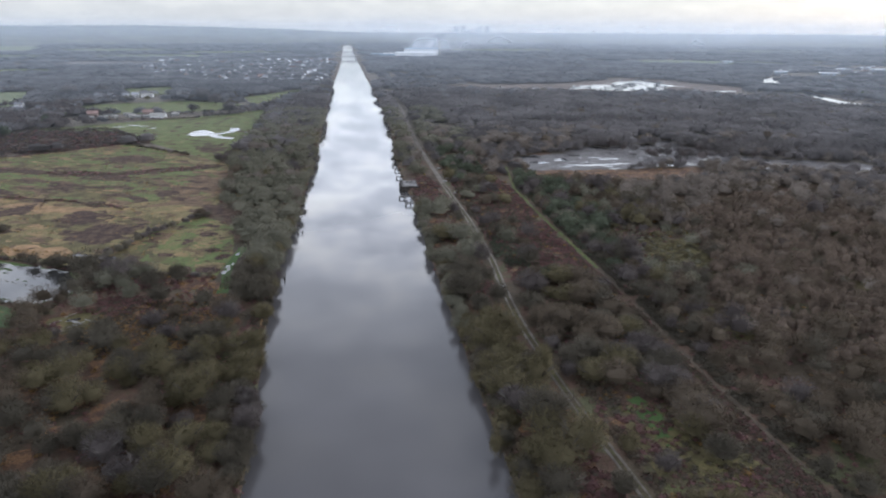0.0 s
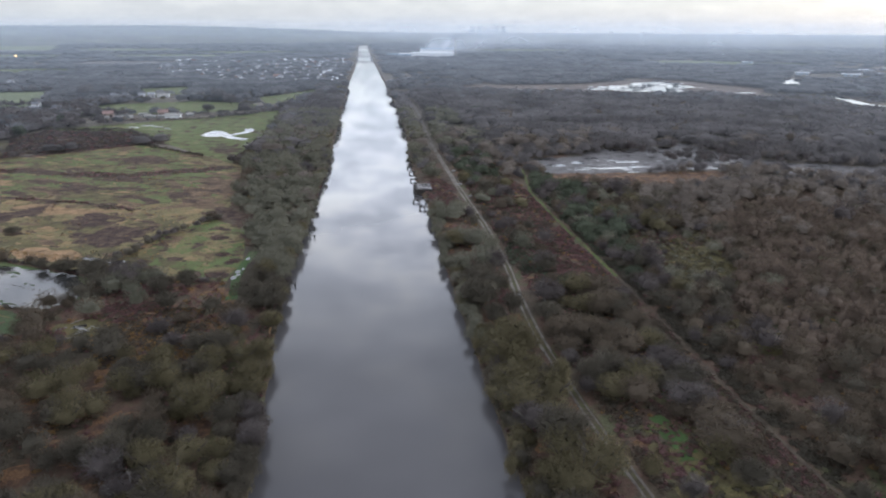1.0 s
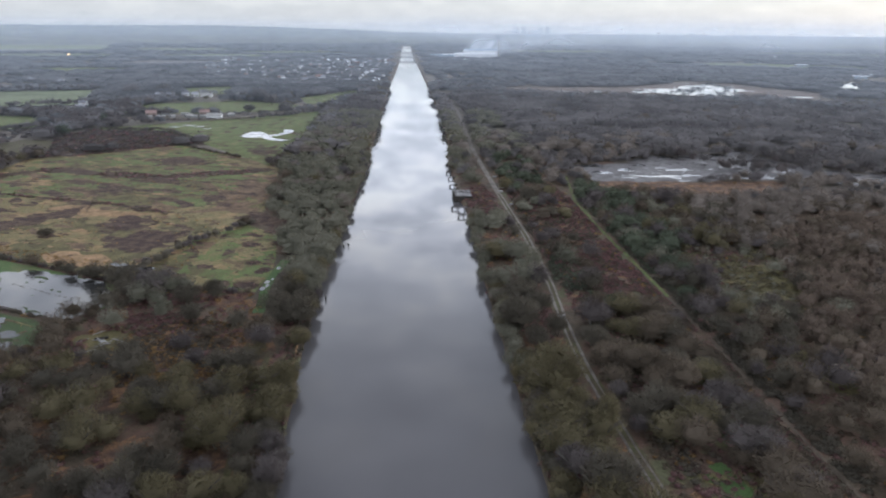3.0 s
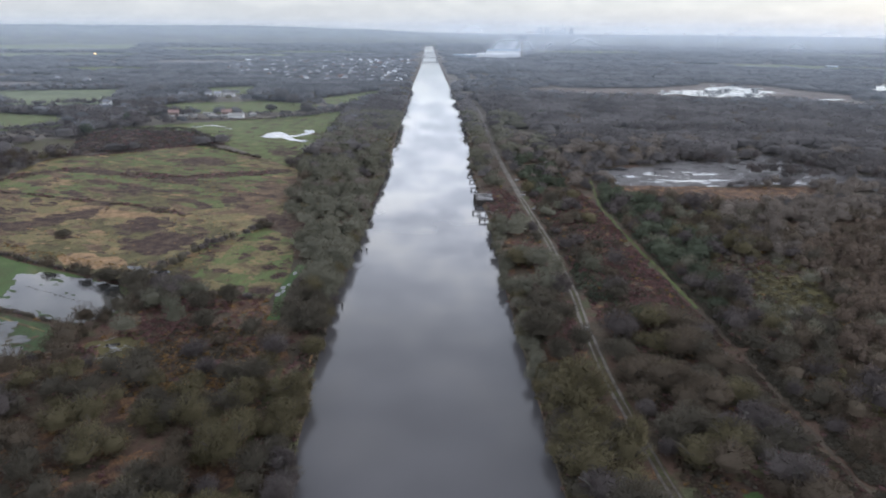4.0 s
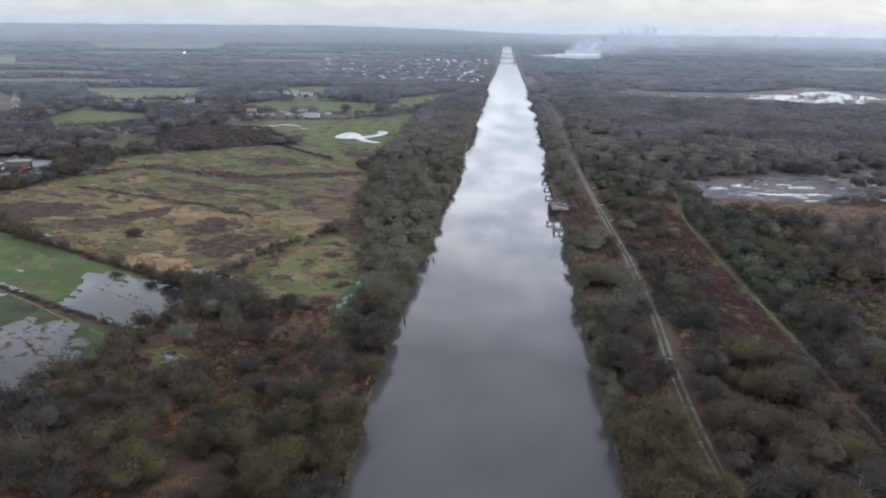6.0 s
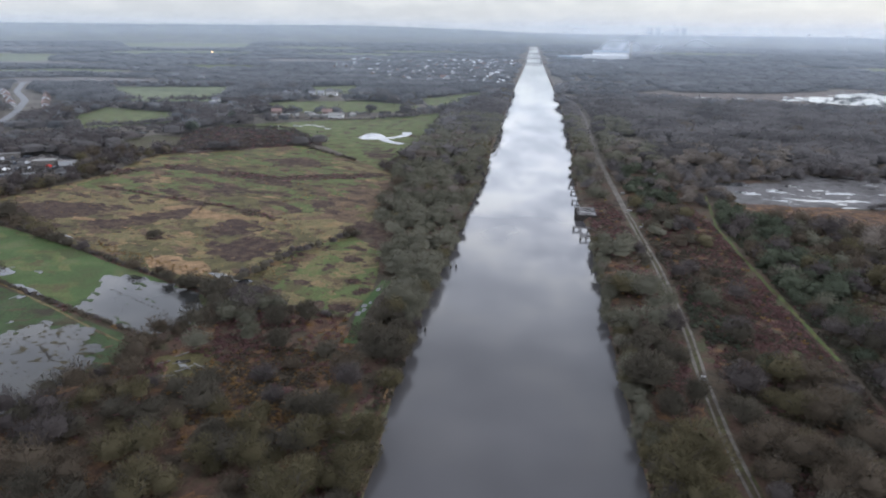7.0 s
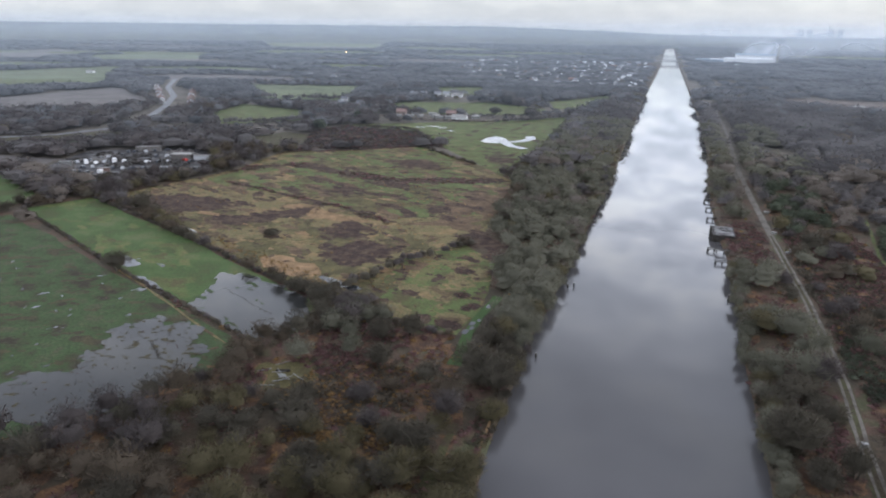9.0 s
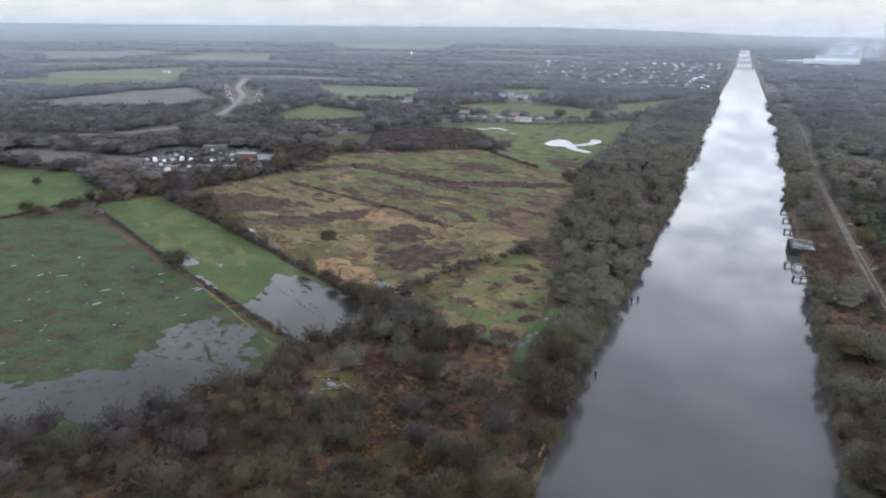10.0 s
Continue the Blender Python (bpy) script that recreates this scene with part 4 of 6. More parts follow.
OPEN = [FIELD_WEST, FIELD_STRIP, FIELD_NORTH_WEST, FIELD_ROUGH, FIELD_BANK, FIELD_POND, FIELD_FAR, FIELD_PLOUGH, FIELD_LONG, FIELD_WOODSIDE, FIELD_ROADSIDE, WET_MEADOW, LAGOON, CLEARING, REED_BED, YARD, SCRUB_NW, FIELD_HAMLET]
OPEN += [blob(-75, 170, 6, 8), [(-70, 287), (-61, 297), (-43, 270), (-43, 258), (-55, 268)], blob(108, 205, 9, 15), blob(600, 1590, 70, 90), blob(46, 860, 6, 36), blob(450, 780, 30, 30), blob(215, 328, 14, 8, -20)]
OPEN += BELT_FIELDS + [blob(fx, fy, rx, ry, turn, 8) for fx, fy, rx, ry, turn in FAR_FIELDS]
POOLSIDE = [[(-150, 590), (-75, 660), (-58, 790), (-112, 790), (-165, 640)], [(-345, 470), (-250, 470), (-262, 556), (-324, 500)], [(-420, 630), (-290, 640), (-300, 700), (-400, 690)], [(480, 790), (560, 940), (620, 1000), (660, 960), (590, 850), (520, 760)], [(450, 610), (480, 740), (520, 800), (575, 780), (560, 690), (560, 640), (620, 600), (560, 560)], blob(450, 770, 50, 60), blob(46, 820, 14, 70), blob(560, 960, 70, 60)]
VILLAGE = [blob(-185, 600, 58, 26), blob(-215, 775, 66, 26), blob(-490, 663, 130, 27, 131), blob(-290, 660, 30, 30), blob(165, 1840, 120, 36), blob(745, 1060, 60, 90, -30), blob(960, 1160, 90, 50)]
TOWN_EAST = [(810, 1020), (1150, 1020), (1180, 1280), (830, 1280)]
TOWN = [(-170, 1000), (-420, 1250), (-420, 1650), (-30, 1650), (-30, 980), (-110, 900)]


def free_of(x, y, margin_left=1.0, margin_right=1.0):
    ok = np.ones(len(x), bool)
    for p in OPEN + VILLAGE:
        ok &= ~inside(p, x, y)
    left = np.array([bank_left(v) for v in y])
    right = np.array([bank_right(v) for v in y])
    ok &= ((x < left - margin_left) | (x > right + margin_right)) | (y > 3150)
    ok &= (away(TRACK_A, x, y) > np.where(y < 165, 2.3, np.where(y < 290, 3.0, np.where(x < 43, np.where(y < 430, 5.2, 6.8), np.where(y < 430, 3.4, 5.4))))) & (away(TRACK_B, x, y) > np.where(y < 240, 1.9, 2.2)) & (away(TRACK_C, x, y) > 2.0) & (away(ROAD, x, y) > 13) & (away(POOL_EAST, x, y) > 16) & (away(STREAM_EAST, x, y) > 11) & (away([(-41, 188), (-42, 202), (-42.3, 214), (-41, 232)], x, y) > 3.0) & (away([(-30, 60), (-32, 110), (-33.5, 165)], x, y) > 1.6)
    bearing = np.degrees(np.arctan2(x, y - 10))
    return ok & (bearing > -66) & (bearing < 50)


NEAR_SHAPES = [crown_shape(k, 460, 0.0175, 0.38, core=(7, 2), lobes=5) for k in range(10)]
HALF_SHAPES = [crown_shape(80 + k, 215, 0.026, 0.44, core=(7, 2), lobes=5, solid=0.56) for k in range(10)]
MID_SHAPES = [crown_shape(20 + k, 50, 0.05, 0.42, core=(7, 2), lobes=5, solid=0.62) for k in range(8)]
FAR_SHAPES = [crown_shape(40 + k, 9, 0.12, 0.4, core=(6, 2), lobes=3, solid=0.78) for k in range(6)]
UNDER_SHAPES = [crown_shape(90 + k, 9, 0.12, 0.5, core=(5, 2), lobes=3, solid=0.6) for k in range(4)]
LOW_SHAPES = [crown_shape(60 + k, 34, 0.10, 0.55, core=(5, 1), squat=0.8) for k in range(5)]


def species_of(x, y):
    """Which growth stands where: green-brown willows on the banks, russet scrub in the wet wood, birches and evergreens scattered."""
    u, tone, hue = rng.random(len(x)), drift(x, y, 55.0), drift(x, y, 38.0, 20.0)
    s = np.where(tone > 0.22, 2, np.where(hue > 0.25, 3, np.where(hue < -0.05, 0, 1)))
    s = np.where(u < 0.12, 1, np.where(u > 0.93, 3, s))
    s = np.where((x > 80) & (u > 0.3) & (u < 0.88), 2, s)
    s = np.where((x > 80) & (s == 0), np.where(tone > -0.2, 1, 11), s)
    s = np.where((x < -45) & (y < 160) & (s == 0) & (u < 0.3), 1, s)
    bank = ((x > 20) & (x < 40)) | ((x < -20) & (x > -60) & (y > 180))
    s = np.where(bank, np.where(u < 0.6, 0, np.where(u < 0.9, 1, 3)), s)
    dark = (((x > 78) & (x < 100) & (y > 225) & (y < 345)) | ((x > 48) & (x < 70) & (y > 330) & (y < 420))) & (u < 0.6)
    s = np.where(dark | (u > 0.995), 4, s)
    return s


# wood within a third of a kilometre
x, y = jittered(-260, 340, 50, 430, 5.0)
keep = free_of(x, y, 1.2, 1.2)
heath = (x > 45) & (x < 73) & (y < 400)
thin = drift(x, y, 34.0, 4.0)
keep &= ~heath | ((thin > -0.08) & (rng.random(len(x)) < np.where((y > 186) & (y < 300), 0.3, 0.62))) | ((y > 104) & (y < 186) & (rng.random(len(x)) < 0.85))
keep &= (rng.random(len(x)) < np.where(thin < -0.25, 0.5, 0.95))
keep &= ~((np.abs(x - 32) < 9) & (y > 284) & (y < 345)) & ~((x > 20) & (x < 29) & (y >= 345) & (y < 392))
GLADE = [(-87, 184), (-60, 203), (-43, 202), (-36, 165), (-38, 146), (-58, 143), (-72, 155)]
keep &= ~((x > np.where((y > 112) & (y < 186), 70, 66.5)) & (x < 76) & (y < 345)) | ((rng.random(len(x)) < 0.12) & (x < 70))
keep &= ~(inside(blob(54.5, 108, 5, 11), x, y) | inside(blob(66, 91, 7, 8), x, y))
keep &= ~inside(blob(35.5, 89, 4.5, 10), x, y)
keep &= ~inside(GLADE, x, y) | (rng.random(len(x)) < np.where(y > 178, 0.34, 0.34))
keep &= (x > -96) | (away([(-247, 261), (-163, 217), (-92, 184)], x, y) > 5.0)
keep &= ~((x > -34) & (x < -20) & (y > 151) & (y < 168))
bankside = ((x > 25) & (x < 39.5) & (y < 275)) | ((x < -25) & (x > -48) & (y > 150))
keep &= ~bankside | (rng.random(len(x)) < np.where(x > 0, np.where(y < 150, 0.85, 0.55), 0.7))
x, y = x[keep], y[keep]
# a close row of willow and alder along either waterline
for side in (bank_left, bank_right):
    by = np.arange(60, 430, 2.4) + rng.uniform(-0.9, 0.9, len(np.arange(60, 430, 2.4)))
    bx = np.array([side(v) for v in by]) + (rng.uniform(-0.9, 1.5, len(by)) + 0.8 + 2.6 * drift(by, by * 0.3, 9.0, 40.0 if side is bank_left else 41.0)) * (-1 if side is bank_left else 1)
    ok = ((side is bank_left) & ~((by > 151) & (by < 168))) | (side is bank_right) & ~((by > 284) & (by < 386)) & (rng.random(len(by)) < 0.93)
    x, y = np.r_[x, bx[ok]], np.r_[y, by[ok]]
sp = species_of(x, y)
reach = np.hypot(x, y)
# farther crowns more often take the paler tones with haze in the colour
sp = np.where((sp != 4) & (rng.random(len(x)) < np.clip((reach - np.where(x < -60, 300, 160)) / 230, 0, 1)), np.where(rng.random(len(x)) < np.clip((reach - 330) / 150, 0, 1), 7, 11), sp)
sp = np.where((x < -190) & (y > 290) & (sp > 4) & (rng.random(len(x)) < 0.75), np.where(rng.random(len(x)) < 0.7, 3, 2), sp)
RUSSET_WOOD = [(95, 121), (96, 160), (116, 200), (125, 239), (150, 268), (175, 286), (205, 254), (196, 200), (176, 170), (140, 128)]
HOLLY_BELT = [(79, 355), (84, 323), (77, 240), (77, 193), (86, 196), (94, 240), (101, 321), (95, 350)]
OLIVE_GLADE = [(88, 234), (102, 248), (114, 222), (112, 192), (94, 188)]
sp = np.where(inside(RUSSET_WOOD, x, y) & (rng.random(len(x)) < 0.8), 14, np.where(inside(HOLLY_BELT, x, y) & (rng.random(len(x)) < 0.55), 4, sp))
waterside = ((x < -22) & (x > -76) & (y > 175)) | ((x > 22) & (x < 40) & (y > 150))
sp = np.where(waterside & (rng.random(len(x)) < np.where(y < 300, 0.85, 0.7)), 12, sp)
sp = np.where((x > 40) & (x < 120) & (y > 160) & (y < 345) & (sp != 4) & (sp != 14), np.array([0, 1, 1, 2, 3, 3, 2, 12])[rng.integers(8, size=len(x))], sp)
size = rng.uniform(2.5, 5.0, len(x)) * np.where(np.abs(x) < 28, 0.78, 1.0)
tall = size * rng.uniform(1.15, 1.7, len(x))
bankside = ((x > 27) & (x < 39.5) & (y < 275)) | ((x < -27) & (x > -48) & (y > 150))
size = np.where(bankside, size * np.where(x > 0, 1.4, 1.25), size)
tall = np.where(bankside, tall * 1.15, tall)
size = np.where((x > 45) & (x < 73) & (y > 104) & (y < 186), size * 1.25, size)
size = np.where((x > 26) & (x < 54), np.minimum(size, np.maximum(1.8, away(TRACK_A, x, y) - 0.2)), size)
size = np.where((x > 54) & (x < 100), np.minimum(size, np.maximum(1.5, away(TRACK_B, x, y) - 0.1)), size)
big = (rng.random(len(x)) < 0.06) & ((x < 26) | (x > 54)) & (away(TRACK_B, x, y) > 7)
size, tall = np.where(big, size * 1.3, size), np.where(big, tall * 1.35, tall)
tall = np.where(sp == 4, tall * 0.9, tall)
tall = np.where((x > 54) & (x < 77) & (y < 300), np.minimum(tall, np.maximum(1.3, 0.5 * away(TRACK_B, x, y))), tall)
size, tall = np.where(sp == 14, size * 0.72, size), np.where(sp == 14, tall * 0.85, tall)
size, tall = np.where(inside(OLIVE_GLADE, x, y), size * 0.45, size), np.where(inside(OLIVE_GLADE, x, y), tall * 0.45, tall)
shore = np.array([min(bank_left(b) - a if a < 0 else a - bank_right(b), 9) for a, b in zip(x, y)])
size = np.minimum(size, np.maximum(1.7, shore + rng.uniform(0.9, 3.2, len(x))))
near = np.c_[x, y, np.where(shore < 1.6, LAND - 1.1, LAND - 0.15), size, tall, sp]
single = (y < 205) & (((x > 24) & (x < 74)) | ((x < -24) & (x > -62)))
close = (near[:, 1] < 235) & (near[:, 0] < 190)
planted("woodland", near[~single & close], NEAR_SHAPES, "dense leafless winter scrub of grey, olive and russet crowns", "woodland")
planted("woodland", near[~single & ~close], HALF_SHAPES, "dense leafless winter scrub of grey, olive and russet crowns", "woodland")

under = near[~single & ~close]
ux, uy = under[:, 0] + rng.uniform(-2.5, 2.5, len(under)), under[:, 1] + rng.uniform(-2.5, 2.5, len(under))
ok = free_of(ux, uy, 3.0, 3.0)
planted("undergrowth", np.c_[ux, uy, under[:, 2], under[:, 3] * 0.95, under[:, 4] * 0.7, under[:, 5]][ok], UNDER_SHAPES, "leafless underwood between the trees", "woodland")

# the trees of the nearest banks, each a thing of its own
TREE_LABEL = {0: "olive-brown leafless willow with a domed crown", 1: "grey-brown leafless hawthorn with a rounded crown", 2: "russet leafless alder with a ragged crown", 3: "purple-grey leafless birch with fine twigs", 4: "dark evergreen holly with dense leaves"}


def tree_parts(seed, species):
    """Trunk and limbs, and a crown of twigs, for a tree of crown radius 1 and height 1.6."""
    r = random.Random(seed)
    bm = bmesh.new()
    stems = r.choice((1, 2, 3))
    for s in range(stems):
        a = s * math.tau / stems + r.random()
        foot = Vector((0.06 * math.cos(a), 0.06 * math.sin(a), 0)) * (stems > 1)
        fork = foot + Vector((0.22 * math.cos(a), 0.22 * math.sin(a), r.uniform(0.45, 0.6)))
        tube(bm, foot - Vector((0, 0, 0.05)), fork, 0.05, 0.034)
        for k in range(4):
            b = a + r.uniform(-1.6, 1.6)
            tip = fork + Vector((0.42 * math.cos(b), 0.42 * math.sin(b), r.uniform(0.3, 0.75)))
            tube(bm, fork, tip, 0.03, 0.008, 5)
            for c in range(2):
                g = b + r.uniform(-1, 1)
                tube(bm, fork.lerp(tip, 0.6), tip + Vector((0.2 * math.cos(g), 0.2 * math.sin(g), r.uniform(0, 0.25))), 0.014, 0.004, 4)
    trunk = mesh_of(bm, M_PALE_BARK if species == 3 else M_BARK)
    v, t = crown_shape(200 + seed, 1120, 0.0135, 0.42, core=(9, 3), lobes=5)
    return trunk, raw_mesh("crown", v, t, [M_TWIGS[species]], None, dome_normals(v))


TREE_MESHES = {(s, k): tree_parts(10 * s + k, s) for s in (0, 1, 2, 3, 4, 7) for k in range(3)}
chosen = near[single]
for k, (tx, ty, tz, rad, hgt, s) in enumerate(chosen[:330]):
    s = s if s < 5 else 1
    trunk, crown = TREE_MESHES[int(s), k % 3]
    tree = thing("tree", TREE_LABEL[int(s)], "tree", "trees along the canal banks", pose(tx, ty, tz, 0, 0, rng.uniform(0, 360)))
    tree.scale = (rad, rad, hgt / 1.6)
    part("trunk", trunk, None, tree)
    part("crown", crown, None, tree)
if len(chosen) > 330:
    planted("bank_wood", chosen[330:], NEAR_SHAPES, "leafless scrub crowding the canal bank", "woodland")

# close-set russet saplings filling the young east wood, and low olive growth in its glade
x, y = jittered(90, 210, 115, 290, 2.9)
ok = inside(RUSSET_WOOD, x, y) & (drift(x, y, 16.0, 51.0) > -0.3)
x, y = x[ok], y[ok]
planted("saplings", np.c_[x, y, np.full(len(x), LAND - 0.1), rng.uniform(1.2, 2.2, len(x)), rng.uniform(3.0, 5.4, len(x)), np.where(rng.random(len(x)) < 0.8, 14, 2)], MID_SHAPES, "close-set russet birch and alder saplings", "woodland")
x, y = jittered(86, 116, 186, 250, 2.2)
ok = inside(OLIVE_GLADE, x, y)
x, y = x[ok], y[ok]
planted("brambles", np.c_[x, y, np.full(len(x), LAND - 0.1), rng.uniform(0.9, 1.8, len(x)), rng.uniform(0.6, 1.6, len(x)), np.where(rng.random(len(x)) < 0.65, 0, 12)], LOW_SHAPES, "low olive grass and sallow in a glade", "undergrowth")

# low growth: brambles, bracken and sedge tufts
x, y = jittered(-135, 130, 55, 330, 2.2)
ok = free_of(x, y, 0.6, 0.6)
patch = drift(x, y, 14.0, 9.0)
heath = (x > 45) & (x < 73)
ok &= (rng.random(len(x)) < np.where(heath, 0.95, 0.6)) & ((patch > -0.15) | (rng.random(len(x)) < 0.3))
x, y, patch = x[ok], y[ok], patch[ok]
sp = np.where(patch > 0.12, 5, np.where(rng.random(len(x)) < 0.25, 6, np.where(rng.random(len(x)) < 0.5, 2, 1)))
planted("brambles", np.c_[x, y, np.full(len(x), LAND - 0.1), rng.uniform(0.7, 1.5, len(x)), rng.uniform(0.5, 1.5, len(x)), sp], LOW_SHAPES, "low brambles, bracken and dead grass under the trees", "undergrowth")

spots = []
for cx, cy, rx, ry, s, rad, hgt, gap in [(52, 216, 7, 20, 4, 1.5, 1.4, 1.6), (64, 214, 7, 26, 5, 1.2, 1.0, 1.4), (33, 316, 7, 28, 5, 1.2, 0.9, 1.5), (36, 205, 4, 26, 5, 1.1, 0.8, 1.5), (66, 128, 6, 18, 5, 1.1, 0.8, 1.4), (36, 82, 6, 12, 5, 1.2, 0.9, 1.4), (108, 205, 11, 18, 0, 1.1, 0.9, 1.7), (125, 235, 8, 12, 0, 1.1, 0.9, 1.8), (65, 92, 11, 14, 2, 0.8, 0.6, 1.3), (64, 90, 12, 16, 1, 0.9, 0.7, 1.8), (60, 260, 10, 20, 1, 1.3, 1.2, 1.7), (58, 310, 11, 26, 5, 1.2, 1.0, 1.7),
                                         (62, 170, 9, 14, 2, 1.4, 1.3, 1.8), (88, 260, 7, 60, 4, 2.0, 2.2, 2.2), (60, 375, 10, 26, 4, 2.4, 2.6, 2.4), (70, 130, 5, 80, 2, 1.0, 0.8, 1.5), (70, 270, 5, 75, 5, 1.0, 0.8, 1.1), (79, 265, 2.6, 85, 4, 1.2, 1.3, 1.4), (71.5, 130, 3.4, 80, 2, 0.9, 0.7, 0.9), (78.5, 130, 3.0, 80, 1, 1.1, 1.1, 1.1), (60, 90, 14, 26, 5, 0.9, 0.7, 1.5), (55, 245, 9, 45, 5, 1.1, 0.8, 1.5), (-56, 166, 16, 18, 6, 0.8, 0.7, 1.3), (-52, 152, 9, 8, 6, 1.1, 0.9, 1.1), (-66, 182, 10, 8, 5, 1.1, 0.9, 1.2), (-46, 186, 7, 12, 6, 0.7, 0.6, 1.5), (-66, 196, 12, 6, 5, 1.3, 1.0, 1.4), (-83, 168, 5, 5, 5, 1.3, 1.0, 1.4), (-55, 170, 12, 14, 2, 1.2, 1.2, 1.6), (-29.5, 158, 2.6, 11, 5, 1.0, 0.8, 1.1), (-31, 140, 3, 18, 5, 1.0, 0.8, 1.4), (45.8, 306.5, 1.6, 2.6, 13, 0.8, 0.8, 0.8), (35.1, 346, 2.4, 3.6, 13, 0.8, 0.8, 0.8), (50, 250, 5.5, 60, 1, 1.3, 1.0, 1.4), (45.9, 105, 1.6, 36, 2, 0.9, 0.7, 0.9), (73.2, 130, 1.6, 85, 5, 0.7, 0.6, 0.8), (77, 150, 1.8, 100, 1, 0.9, 0.9, 0.9), (58, 205, 11, 32, 2, 1.2, 0.9, 1.5), (35, 210, 4.5, 45, 5, 1.2, 0.9, 1.3), (49, 150, 4, 40, 1, 1.3, 1.1, 1.4), (52, 345, 6, 40, 2, 1.2, 1.0, 1.5), (36, 89, 5, 10, 5, 1.3, 1.0, 1.1)]:
    gx, gy = jittered(cx - rx, cx + rx, cy - ry, cy + ry, gap)
    ok = (((gx - cx) / rx) ** 2 + ((gy - cy) / ry) ** 2 < 1) & (away(TRACK_A, gx, gy) > 2.2) & (away(TRACK_B, gx, gy) > 0.8) & (drift(gx, gy, 7.0, 30.0) > -0.25)
    spots += [(a, b, LAND - 0.1, rad * rng.uniform(0.6, 1.3), hgt * rng.uniform(0.5, 1.3), s if rng.random() < 0.85 else 1) for a, b in zip(gx[ok], gy[ok])]
for side, way in ((bank_left, -1), (bank_right, 1)):
    for gy in np.arange(60, 430, 1.25):
        if way < 0 or not 284 < gy < 386:
            spots.append((side(gy) + way * rng.uniform(0.0, 1.7), gy, LAND - 1.0, rng.uniform(0.7, 1.6), rng.uniform(1.0, 3.0), (0, 0, 1, 2, 5)[rng.integers(5)]))
planted("heath_scrub", spots, LOW_SHAPES, "low gorse, bramble and bracken thickets on the heath", "undergrowth")

# tufts over the rough grazing and the flooded edges
tufts = []
for poly, n, kinds, lo, hi in ((FIELD_ROUGH, 2600, (6, 6, 5, 1, 2), 0.25, 0.8), (FIELD_BANK, 260, (5, 5, 6, 1), 0.2, 0.6), (FLOOD_WEST, 1500, (5, 1, 1), 0.12, 0.42), (FLOOD_STRIP, 260, (5, 1), 0.06, 0.25), (CLEARING, 300, (6, 2), 0.4, 1.2), (FIELD_WEST, 240, (5, 6), 0.15, 0.4)):
    px = rng.uniform(min(p[0] for p in poly), max(p[0] for p in poly), n)
    py = rng.uniform(min(p[1] for p in poly), max(p[1] for p in poly), n)
    ok = inside(poly, px, py) & (drift(px, py, 12.0, 2.0) > -0.05)
    tufts += [(a, b, LAND + 0.02, rng.uniform(lo, hi), rng.uniform(lo, hi) * 0.9, kinds[rng.integers(len(kinds))]) for a, b in zip(px[ok], py[ok])]
for k in range(14):
    f = k / 13
    tufts.append((-113 + 7 * f + rng.uniform(-.4, .4), 175 - 6 * f, LAND + 0.03, 0.6, 0.3, 1))
    tufts.append((-118 + 22 * f + rng.uniform(-.6, .6), 212 - 12 * f, LAND + 0.03, rng.uniform(0.3, 0.7), 0.3, 1))
for pts, wide, n in (([(-150, 253), (-128, 241), (-105, 231), (-90, 224)], 3.0, 150), ([(-74, 204), (-66, 203), (-58, 207)], 2.0, 50), ([(-60, 165), (-54, 158), (-52, 147)], 4.0, 110)):
    for k, (hx, hy, nx, ny) in enumerate(along(pts, 90 / n)):
        o = rng.uniform(-1, 1) * wide
        tufts.append((hx + nx * o, hy + ny * o, LAND, rng.uniform(0.35, 0.9), rng.uniform(0.3, 0.7), 6))
for cx, cy, r in ((-56, 250, 3), (-46, 251, 3), (-50.5, 230, 2.2), (-57, 210, 3), (-49, 209, 3.6), (-46, 222, 2.2)):
    for k in range(16):
        tufts.append((cx + rng.uniform(-r, r), cy + rng.uniform(-r, r), LAND, rng.uniform(0.3, 0.7), rng.uniform(0.2, 0.5), (5, 1)[k % 2]))
planted("tussocks", tufts, LOW_SHAPES, "tussocks of dead grass and sedge", "grass")

